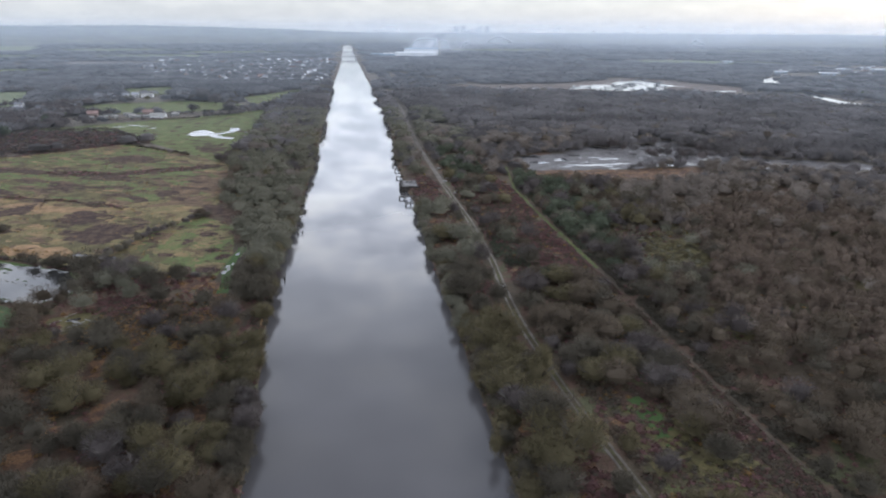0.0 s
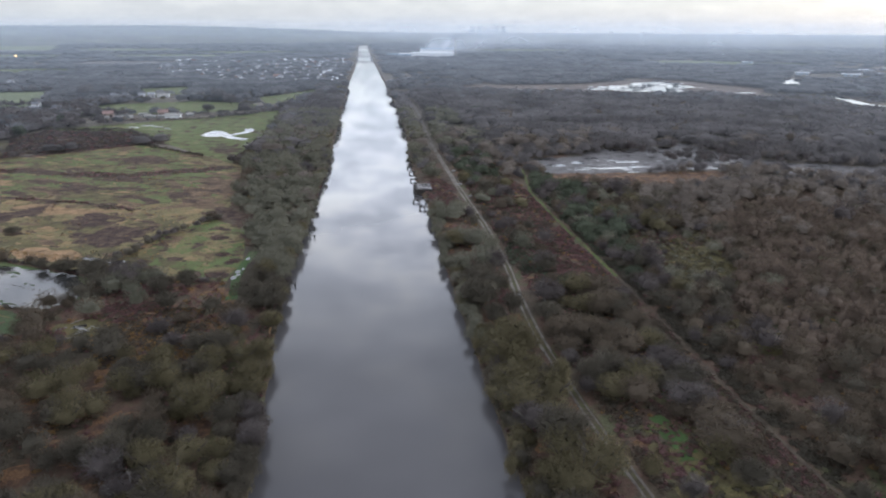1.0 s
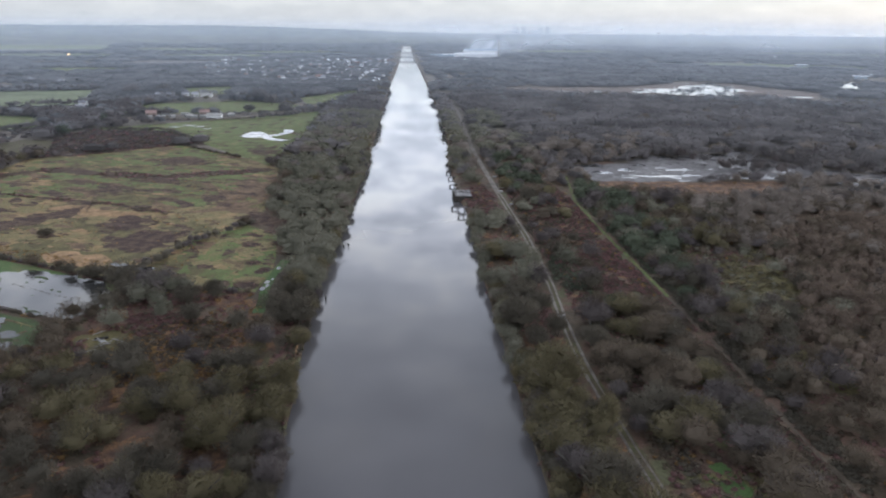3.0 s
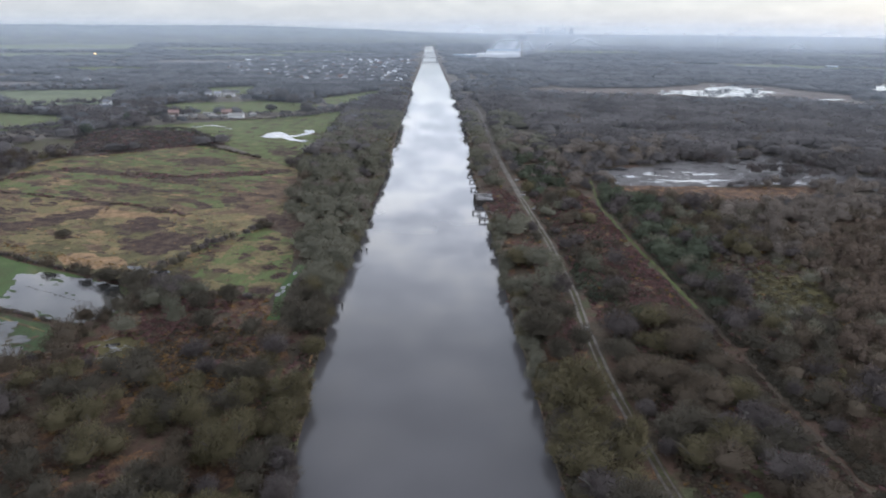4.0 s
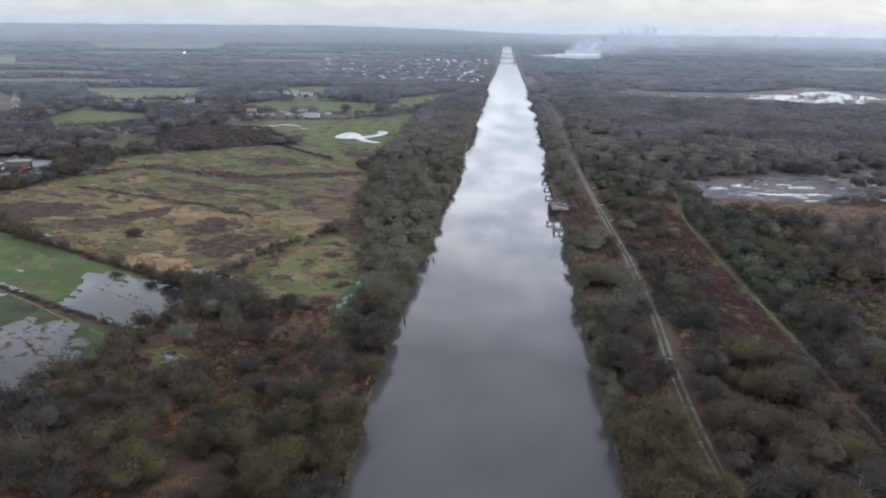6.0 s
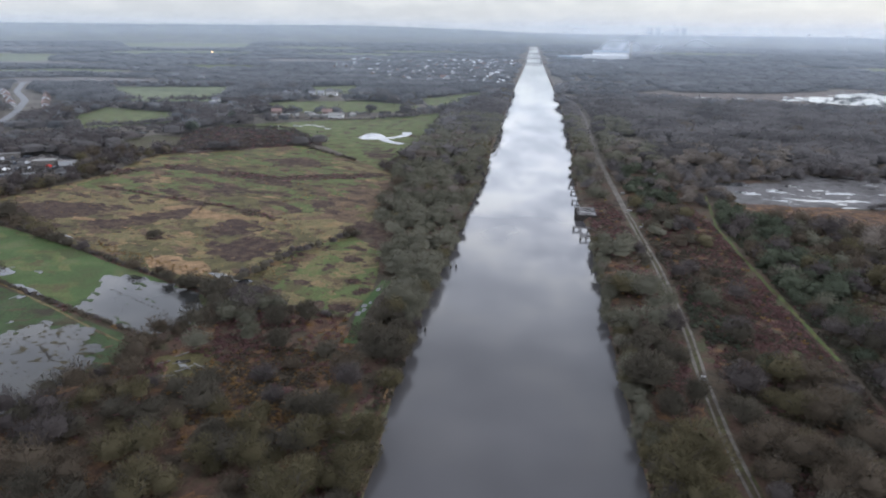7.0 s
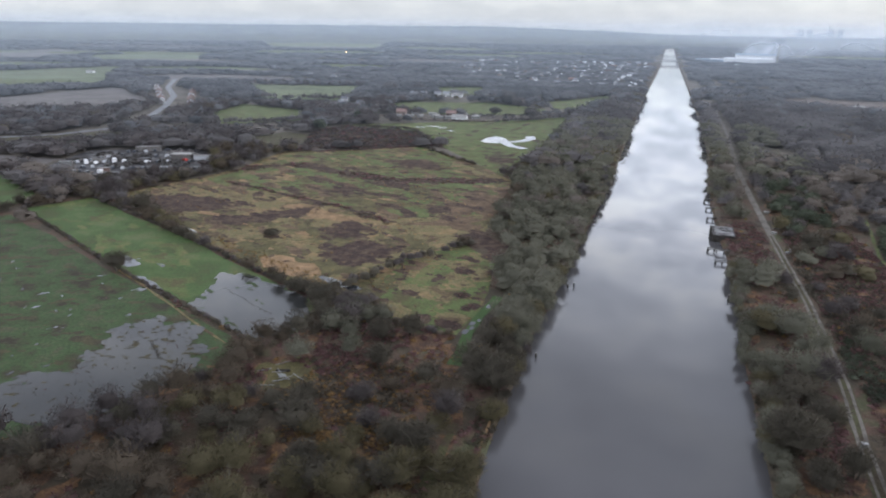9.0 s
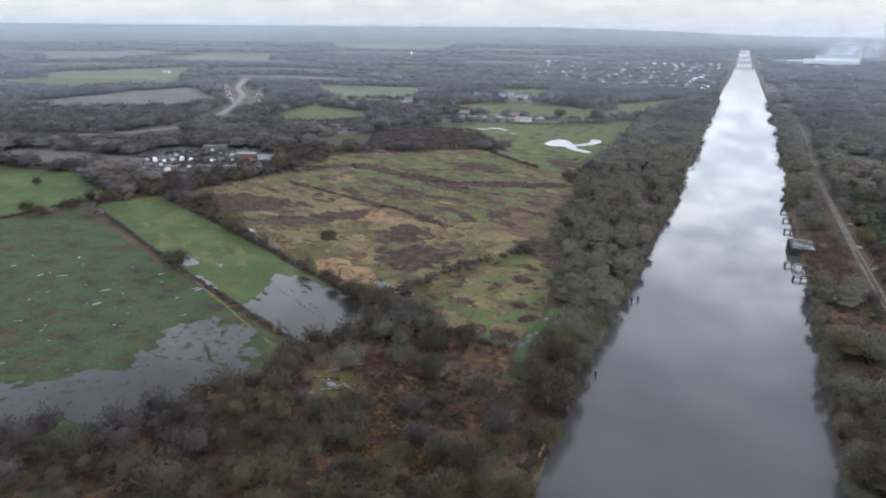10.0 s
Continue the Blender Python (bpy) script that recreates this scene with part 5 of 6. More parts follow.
# hedges
HEDGES = [([(-228, 592), (-175, 588), (-128, 596)], 2.2, 2.6, 11), ([(-128, 596), (-100, 622), (-78, 655)], 3.0, 4.0, 7), ([(-247, 261), (-163, 217), (-92, 184)], 1.1, 1.3, 1), ([(-236, 287), (-155, 248), (-88, 213)], 1.4, 1.6, 1), ([(-312, 308), (-256, 280), (-247, 261)], 1.8, 2.2, 1), ([(-255, 280), (-262, 232)], 1.2, 1.4, 1), ([(-330, 223), (-262, 231)], 1.0, 1.2, 1),
          ([(-88, 221), (-82, 234), (-78, 250), (-70, 262), (-62, 277)], 2.6, 3.4, 1), ([(-144, 466), (-120, 440), (-98, 420)], 1.8, 2.2, 1), 
          ([(-235, 538), (-175, 531), (-140, 480)], 2.5, 3, 1), ([(-235, 300), (-230, 330), (-214, 362)], 3.2, 4.5, 1), ([(-76, 396), (-68, 450), (-70, 560), (-75, 665)], 3, 4.5, 1), ([(-75, 219), (-62, 206), (-47, 203)], 1.8, 2.2, 2), ([(-382, 633), (-292, 604)], 4, 6, 7), ([(-372, 560), (-324, 503), (-277, 546)], 4, 6, 7),
          ([(-640, 498), (-525, 477), (-468, 530)], 5, 9, 7), ([(-620, 738), (-452, 595)], 4, 7, 7), ([(-510, 828), (-353, 869)], 5, 8, 7), ([(-400, 683), (-311, 697)], 5, 8, 7), ([(-420, 300), (-318, 312)], 2.5, 3, 1), ([(-520, 370), (-400, 412)], 3, 4, 7), ([(-480, 343), (-372, 373), (-330, 420)], 3.5, 6, 7)]
spots = []
for pts, wide, _ in SEDGE_BANDS:
    for hx, hy, nx, ny in along(pts, 0.8):
        o = rng.uniform(-1, 1) * wide
        if noise.noise((hx / 14, hy / 14, wide)) > -0.15:
            spots.append((hx + nx * o, hy + ny * o, LAND - 0.2, rng.uniform(0.8, 2.4), rng.uniform(0.4, 1.1), (5, 5, 2, 1)[rng.integers(4)]))
for pts, rad, hgt, s in HEDGES:
    for hx, hy, nx, ny in along(pts, rad * 0.9):
        if rng.random() < 0.9:
            o = rng.uniform(-0.5, 0.5) * rad
            spots.append((hx + nx * o, hy + ny * o, LAND - 0.1, rad * rng.uniform(0.7, 1.25), hgt * rng.uniform(0.65, 1.2), s if rng.random() < 0.75 else 3))
planted("hedgerow", spots, MID_SHAPES, "leafless hedges between fields", "hedge")

# wood from a third to nine tenths of a kilometre
x, y = jittered(-1000, 820, 60, 950, 7.0)
d = np.hypot(x, y)
ok = (d < 950) & ~((x > -260) & (x < 340) & (y > 50) & (y < 430))
x, y = x[ok], y[ok]
ok = free_of(x, y, 2.5, 2.5)
x, y = x[ok], y[ok]
glade = drift(x, y, 80.0, 6.0)
bank = (x > -75) & (x < 60)
ok = (rng.random(len(x)) < np.where(bank, 0.97, np.where(glade < -0.2, 0.3, 0.9)))
x, y = x[ok], y[ok]
d = np.hypot(x, y)
far_off = rng.random(len(x))
# haze painted by distance: brown twigs give way to pale, then cool tones
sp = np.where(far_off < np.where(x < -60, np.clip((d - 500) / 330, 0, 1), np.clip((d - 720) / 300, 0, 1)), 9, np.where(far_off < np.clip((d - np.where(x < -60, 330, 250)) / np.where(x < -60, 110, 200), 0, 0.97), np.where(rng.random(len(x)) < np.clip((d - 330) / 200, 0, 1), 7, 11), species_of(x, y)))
sp = np.where((x > -75) & (x < 75) & (d < 620) & (rng.random(len(x)) < 0.6), 12, sp)
sp = np.where((x < -200) & (d < 760) & (rng.random(len(x)) < 0.6), 3, sp)
rad = rng.uniform(5.4, 10.4, len(x))
low_growth = np.where(sum(inside(p, x, y).astype(int) for p in POOLSIDE) > 0, 0.3, 1.0)
hgt = np.clip(rad * 0.5 + rng.uniform(2.6, 5.6, len(x)) + 1.6 * drift(x, y, 45.0, 3.0), 3.5, 12) * low_growth
rad = rad * np.where(low_growth < 1, 0.4, 1.0)
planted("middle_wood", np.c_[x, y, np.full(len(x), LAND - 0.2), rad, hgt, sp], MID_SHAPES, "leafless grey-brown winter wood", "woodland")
ux, uy = x + rng.uniform(-4, 4, len(x)), y + rng.uniform(-4, 4, len(x))
ok = free_of(ux, uy, 4.5, 4.5)
planted("undergrowth", np.c_[ux, uy, np.full(len(ux), LAND - 0.2), rad * 0.95, hgt * 0.78, sp][ok], UNDER_SHAPES, "leafless underwood between the trees", "woodland")

# wood beyond that, to the foot of the hills
for name, gap, lo, hi, r0, r1 in (("far_wood", 11.5, 940, 1550, 9.0, 15.0), ("farthest_wood", 28.0, 1540, 3300, 20, 34)):
    x, y = jittered(-2600, 2300, 300, 3300, gap)
    d = np.hypot(x, y)
    ok = (d > lo) & (d < hi)
    x, y = x[ok], y[ok]
    ok = free_of(x, y, 12 if gap < 20 else 20, 12 if gap < 20 else 20)
    x, y = x[ok], y[ok]
    glade = drift(x, y, 190.0, 8.0)
    town = inside(TOWN, x, y) | inside(TOWN_EAST, x, y)
    ok = (rng.random(len(x)) < np.where(town, np.interp(x, [-420, -100], [0.8, 0.42]), np.where(glade < -0.25, 0.3, 0.95)))
    x, y = x[ok], y[ok]
    d = np.hypot(x, y)
    # twig tone chosen by distance, so the far crowns hold haze in their colour
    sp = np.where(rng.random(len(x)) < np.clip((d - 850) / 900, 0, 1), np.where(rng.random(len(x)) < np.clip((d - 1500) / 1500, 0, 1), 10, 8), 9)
    planted(name, np.c_[x, y, np.full(len(x), LAND - 0.3), rng.uniform(r0, r1, len(x)), rng.uniform(5.0, 7.5, len(x)), sp], FAR_SHAPES, "distant winter woodland with haze in its blue-grey tone", "woodland")

# reedy islands in the lake
px, py = rng.uniform(290, 435, 260), rng.uniform(815, 1000, 260)
ok = inside(LAKE, px, py) & (drift(px, py, 30.0, 15.0) > 0.12)
planted("reed_islands", np.c_[px[ok], py[ok], np.full(ok.sum(), LAND), rng.uniform(3, 6, ok.sum()), rng.uniform(1.5, 3.0, ok.sum()), np.full(ok.sum(), 9)], LOW_SHAPES, "low reedy islands in a lake", "reeds")

# trees standing in the wet edge of the lagoon
x, y = jittered(150, 262, 372, 440, 8.5)
ok = (x + 0.5 * (y - 372) > 178) & (drift(x, y, 22.0, 12.0) > -0.22)
x, y = x[ok], y[ok]
planted("lagoon_trees", np.c_[x, y, np.full(len(x), LAND - 0.2), rng.uniform(3.0, 5.2, len(x)), rng.uniform(4.5, 8.0, len(x)), np.where(rng.random(len(x)) < 0.7, 7, 3)], HALF_SHAPES, "bare grey trees standing in wet mud", "woodland")
x, y = jittered(-240, -130, 425, 536, 2.6)
ok = inside(SCRUB_NW, x, y) & (drift(x, y, 20.0, 13.0) > -0.5)
x, y = x[ok], y[ok]
planted("heath_scrub", np.c_[x, y, np.full(len(x), LAND - 0.1), rng.uniform(1.4, 2.6, len(x)), rng.uniform(0.7, 2.2, len(x)), np.where(rng.random(len(x)) < 0.2, 5, np.where(rng.random(len(x)) < 0.3, 2, 3))], LOW_SHAPES, "brown brambles and dead bracken on rough ground", "undergrowth")

# lone trees and bushes that stand out
for label, tx, ty, rad, hgt, s, k in [("tall domed leafless tree behind a hamlet", -148, 735, 10, 14, 7, 0), ("tall domed leafless tree behind a hamlet", -152, 752, 9, 13, 7, 1), ("broad leafless tree at a field corner", -103, 628, 8, 10, 7, 2), ("broad leafless tree at a field corner", -110, 650, 7, 9, 7, 0), ("broad leafless tree beside a paddock", -140, 645, 7, 8, 7, 1), ("tall domed leafless tree behind a hamlet", -130, 700, 8, 12, 7, 2), ("tall domed leafless tree beside a lane", -300, 800, 11, 14, 7, 0), ("tall domed leafless tree beside a lane", -270, 815, 10, 13, 7, 2), ("reddish leafless tree beside a road", -372, 560, 7, 10, 2, 1), ("rounded leafless willow standing in a pasture hedge", -158, 214, 5.2, 7.0, 1, 1), ("dark cypress beside a lane", -229, 553, 4.2, 11, 4, 0), ("dark evergreen tree beside a pasture", -238, 505, 6.5, 9, 4, 1), ("slim dark conifer at the edge of the wood", -104, 131, 1.6, 6, 4, 2),
                                      ("round dark hawthorn bush in the heath", 62, 94, 4.6, 5, 1, 0), ("grey bush in rough grazing", -133, 263, 3.6, 3, 1, 2), ("leafless thorn at a field corner", -300, 276, 2.6, 5, 1, 1), ("leafless thorn at a field corner", -270, 284, 2.2, 5, 1, 2),
                                      ("leafless alder at the flood's edge", -84, 186, 2.4, 4, 2, 1), ("broad yellowish willow beside a bank path", -35.5, 125, 5.2, 8, 0, 0), ("broad yellowish willow beside a bank path", -35, 99, 5.4, 8, 0, 2), ("bare alder leaning over the canal", -24, 113, 3.4, 6.5, 3, 1)]:
    tree = thing("tree", label, "tree", "", pose(tx, ty, LAND - 0.1, 0, 0, 40 * k))
    tree.scale = (rad, rad, hgt / 1.6)
    trunk, crown = TREE_MESHES[s, k]
    part("trunk", trunk, None, tree)
    part("crown", crown, None, tree)


# ---- distance ----
def build_hills():
    bm = bmesh.new()
    n, rows = 240, []
    for k in range(n + 1):
        a = radians(-75 + 150 * k / n)
        ring = []
        deg = math.degrees(a)
        ridge = np.interp(deg, [-75, -40, -26, -17, -13.5, -11, -6, 0, 5, 20, 75], [66, 66, 68, 71, 73, 67, 58, 40, 36, 40, 44])
        for f, r in ((0, 2950), (0.25, 3500), (0.55, 4100), (0.85, 4500), (1.0, 4750), (1.02, 4900)):
            h = ridge * (f**1.15) + 3.0 * noise.noise((deg * 0.35, f * 3, 0.0)) * f
            if r == 4900:
                h = 0
            ring.append(bm.verts.new((r * math.sin(a), r * math.cos(a), LAND - 0.3 + h)))
        rows.append(ring)
    for p, q in zip(rows, rows[1:]):
        for j in range(5):
            bm.faces.new((p[j], p[j + 1], q[j + 1], q[j]))
    bmesh.ops.recalc_face_normals(bm, faces=bm.faces[:])
    tagged(new("backdrop", mesh_of(bm, M_HILL, True)), "pale hazy hills and plain along the horizon", "hills", kind="structure")


build_hills()


def cooling_tower(px, py, r, h, z):
    bm = bmesh.new()
    rings = []
    for f, w in ((0, 1.0), (0.3, 0.8), (0.6, 0.66), (0.8, 0.62), (1.0, 0.66)):
        rings.append([bm.verts.new((r * w * math.cos(k * math.tau / 18), r * w * math.sin(k * math.tau / 18), h * f)) for k in range(18)])
    for a, b in zip(rings, rings[1:]):
        for k in range(18):
            bm.faces.new((a[k], a[(k + 1) % 18], b[(k + 1) % 18], b[k]))
    t = thing("cooling_tower", "pale concrete cooling tower in the distant haze", "cooling tower", "cooling towers of the power station", pose(px, py, z))
    part("shell", bm, M_FAR, t, smooth=True)


PS = Vector((735, 4480))
for k, dx in enumerate((-92, -68, -44, -22, 60, 84, 108, 130)):
    cooling_tower(PS.x + 40 + dx, PS.y + (k % 2) * 40, 11, 41, 38)
stack = thing("power_station_chimney", "tall pale chimney of a distant power station", "chimney", "", pose(PS.x + 92, PS.y - 20, 34))
part("shaft", tube(bmesh.new(), (0, 0, 0), (0, 0, 68), 3.4, 2.4, 12), M_FAR, stack)
hall = thing("turbine_hall", "pale long hall of a distant power station", "building", "", pose(PS.x + 70, PS.y - 10, 34))
part("hall_wall", a_box(-45, 35, -12, 12, 0, 15), M_FAR, hall)
part("hall_roof", a_box(-46, 36, -13, 13, 15, 17), M_FAR, hall)


# ---- buildings ----
def gable(w, d, h, rise, over=0.4):
    bm = bmesh.new()
    for s in (-1, 1):
        p = [(-w / 2 - over, s * (d / 2 + over), h - over * rise / (d / 2)), (w / 2 + over, s * (d / 2 + over), h - over * rise / (d / 2)), (w / 2 + over, 0, h + rise), (-w / 2 - over, 0, h + rise)]
        lo = [bm.verts.new(q) for q in p]
        hi = [bm.verts.new((q[0], q[1], q[2] + 0.22)) for q in p]
        bm.faces.new(lo), bm.faces.new(hi[::-1])
        for k in range(4):
            bm.faces.new((lo[k], lo[(k + 1) % 4], hi[(k + 1) % 4], hi[k]))
    bmesh.ops.recalc_face_normals(bm, faces=bm.faces[:])
    return bm


def walls(w, d, h, rise):
    bm = bmesh.new()
    p = [(-w / 2, -d / 2), (w / 2, -d / 2), (w / 2, d / 2), (-w / 2, d / 2)]
    lo, hi = [bm.verts.new((*q, -0.2)) for q in p], [bm.verts.new((*q, h)) for q in p]
    ends = [bm.verts.new((-w / 2, 0, h + rise)), bm.verts.new((w / 2, 0, h + rise))]
    bm.faces.new((lo[0], lo[1], hi[1], hi[0])), bm.faces.new((lo[2], lo[3], hi[3], hi[2]))
    bm.faces.new((lo[1], lo[2], hi[2], ends[1], hi[1])), bm.faces.new((lo[3], lo[0], hi[0], ends[0], hi[3])), bm.faces.new(lo[::-1])
    return bm


def house_kind(w, d, h, rise, wall, roof, label, group, windows=True):
    t = thing("house", label, "house", group)
    part("wall", walls(w, d, h, rise), wall, t)
    part("roof", gable(w, d, h, rise), roof, t)
    chim = bmesh.new()
    box(chim, w * 0.3, w * 0.3 + 0.9, -0.4, 0.4, h + rise - 0.8, h + rise + 1.1)
    if h > 2.5:
        part("chimney", chim, M_BRICK, t)
    if windows:
        sill = mesh_of(a_box(-0.75, 0.75, -0.12, 0.12, -0.72, -0.62), M_CONCRETE)
        pane = mesh_of(a_box(-0.65, 0.65, -0.05, 0.05, -0.6, 0.6), M_GLASS)
        for s in (-1, 1):
            for fx in (-0.3, 0.3):
                for z in (1.5, 4.0):
                    if z < h - 0.5:
                        ob = part("window", pane, None, t)
                        ob.matrix_basis = pose(fx * w, s * (d / 2 + 0.03), z)
                        part("sill", sill, None, ob)
    return t


KINDS = [house_kind(6.5, 5.5, 4.0, 2.0, M_WHITE, M_SLATE, "white-rendered house with a grey slate roof", "houses of the distant town", False),
         house_kind(8, 6, 4.0, 2.0, M_BRICK, M_SLATE, "red brick house with a wet slate roof", "houses of the distant town", False),
         house_kind(9, 6, 4.0, 2.0, M_BRICK, M_TILE, "red brick house with a tiled roof", "houses of the distant town", False),
         house_kind(7, 6, 2.8, 1.6, M_WHITE, M_SHEET, "white bungalow with a pale roof", "houses of the distant town", False)]
NEARER = [house_kind(7, 5.5, 3.6, 1.8, M_WHITE, M_SLATE, "white-rendered house with a slate roof beside the lane", "houses of the hamlet"),
          house_kind(8, 5.5, 3.6, 1.8, M_BRICK, M_TILE, "red brick house with a red tiled roof beside the road", "houses of the hamlet"),
          house_kind(12, 6.5, 2.8, 1.4, M_WHITE, M_CONCRETE, "long white barn with a weathered grey roof", "houses of the hamlet", False),
          house_kind(6.5, 2.6, 1.9, 0.4, M_BOARD, M_CONCRETE, "pale static caravan beside a paddock", "caravans of the hamlet", False)]
used = set()


def put_house(kinds, k, hx, hy, turn):
    src = kinds[k]
    m = pose(hx, hy, LAND, 0, 0, turn)
    if src.name in used:
        copy_thing(src, m)
    else:
        used.add(src.name)
        src.matrix_basis = m


hx, hy = jittered(-420, -30, 905, 1640, 29.0)
ok = inside(TOWN, hx, hy) & (rng.random(len(hx)) < np.interp(hx, [-420, -260, -120], [0.22, 0.4, 0.95]))
for a, b in zip(hx[ok], hy[ok]):
    put_house(KINDS, int(rng.choice(4, p=[0.40, 0.22, 0.06, 0.32])), a, b, rng.choice([8, 98]) + rng.uniform(-6, 6))
hx, hy = jittered(830, 1130, 1060, 1260, 34.0)
for a, b in zip(hx, hy):
    if drift(np.array([a]), np.array([b]), 60.0, 18.0)[0] > -0.05:
        put_house(KINDS, int(rng.choice(4, p=[0.4, 0.25, 0.05, 0.3])), a, b, rng.choice([-30, 60]) + rng.uniform(-6, 6))
for k, a, b, turn in [(2, -216, 785, 5), (2, -178, 784, 3), (0, -262, 772, 10), (0, -252, 776, 0), (0, -236, 778, 20), (0, -228, 784, 0), (1, -172, 618, 5), (2, -160, 602, 0), (1, -215, 612, 10), (3, -190, 622, 0), (3, -204, 603, 12), (3, -196, 606, 80), (3, -184, 611, 50), (3, -178, 604, -8), (3, -170, 606, 4), (3, -150, 616, 40), (3, -152, 622, 85), (3, -163, 626, 0), (3, -206, 622, 5), (3, -214, 600, 0), (0, -275, 660, 0), (0, -292, 655, 30), (2, -255, 645, 10), (0, -305, 690, 0), (2, -250, 560, 15),
                      (2, -600, 470, 10),
                      (0, -450, 960, 0), (2, -420, 980, 0), (0, -400, 950, 0), (2, -470, 1000, 10), (0, -500, 985, 0), (2, -700, 1150, 0), (0, -640, 1120, 0), (2, -380, 1200, 0), (2, -820, 900, 0)]:
    put_house(NEARER, k, a, b, turn)
# two rows of houses facing each other across the road
for k in range(11):
    put_house(NEARER, (0, 1, 1, 0, 1)[k % 5], -456 - 10.2 * k + rng.uniform(-1, 1), 606 + 11.6 * k + rng.uniform(-1, 1), 131 + rng.uniform(-3, 3))
for k in range(10):
    put_house(NEARER, (1, 1, 0, 1)[k % 4], -402 - 9.6 * k + rng.uniform(-1, 1), 574 + 13.6 * k + rng.uniform(-1, 1), 131 + rng.uniform(-3, 3))


SHEDS = [(775, 1160, 40, 14, -30), (792, 1075, 34, 16, -30), (735, 1120, 28, 12, -25), (905, 1190, 30, 12, -30), (960, 1170, 34, 12, -35), (980, 1230, 24, 10, -20), (1080, 1180, 30, 12, -30), (1020, 1900, 44, 14, -20), (840, 1480, 30, 10, -10)]


def long_shed(sx, sy, w, d, h, turn, wall, roof, label):
    t = thing("warehouse", label, "warehouse", "", pose(sx, sy, LAND, 0, 0, turn))
    part("wall", walls(w, d, h, h * 0.2), wall, t)
    part("roof", gable(w, d, h, h * 0.2), roof, t)
    doors = mesh_of(a_box(-2, 2, -0.06, 0.06, 0, 4), M_BLUE)
    for f in (-0.3, 0.0, 0.3):
        ob = part("door", doors, None, t)
        ob.matrix_basis = pose(f * w, -d / 2 - 0.04, 0)


long_shed(190, 1830, 84, 34, 18, 0, M_SHEET, M_BLUE, "long white factory hall with a blue-grey roof")
long_shed(172, 1795, 100, 24, 11, 0, M_SHEET, M_SHEET, "low white factory hall with a pale roof")
long_shed(112, 1815, 40, 22, 8, 0, M_BLUE, M_SHEET, "blue-grey factory shed with a pale roof")
long_shed(85, 1850, 44, 20, 6, 5, M_BLUE, M_BLUE, "blue factory shed beside white halls")
long_shed(150, 1640, 34, 10, 4, 0, M_SHEET, M_SHEET, "low pale shed among trees")
long_shed(178, 1400, 30, 8, 3.5, 0, M_SHEET, M_SHEET, "low pale shed among trees")
for a, b, w, d, turn in SHEDS:
    long_shed(a, b, w * 0.8, d, 3.6, turn, M_BOARD, M_SHEET, "pale industrial shed far off beyond the wood")
stack = thing("factory_chimney", "grey factory chimney beside white halls", "chimney", "", pose(238, 1830, LAND))
part("shaft", tube(bmesh.new(), (0, 0, -0.3), (0, 0, 42), 2.2, 1.4, 12), M_CONCRETE, stack)
part("rim", tube(bmesh.new(), (0, 0, 41), (0, 0, 43), 1.7, 1.7, 12), M_STEEL, stack)
mast = thing("radio_mast", "slim grey lattice mast on the horizon", "mast", "", pose(1150, 2850, LAND))
bm = bmesh.new()
for a in range(3):
    tube(bm, (3 * math.cos(a * 2.1), 3 * math.sin(a * 2.1), 0), (0.5 * math.cos(a * 2.1), 0.5 * math.sin(a * 2.1), 62), 0.6, 0.4, 4)
part("lattice", bm, M_FAR, mast)


def turned(r, a):
    return r * math.sin(a), r * math.cos(a)


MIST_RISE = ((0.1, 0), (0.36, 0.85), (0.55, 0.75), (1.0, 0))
HAZE_RISE = ((0.0, 0), (0.1, 0.2), (0.375, 1.0), (0.62, 1.0), (0.9, 0))


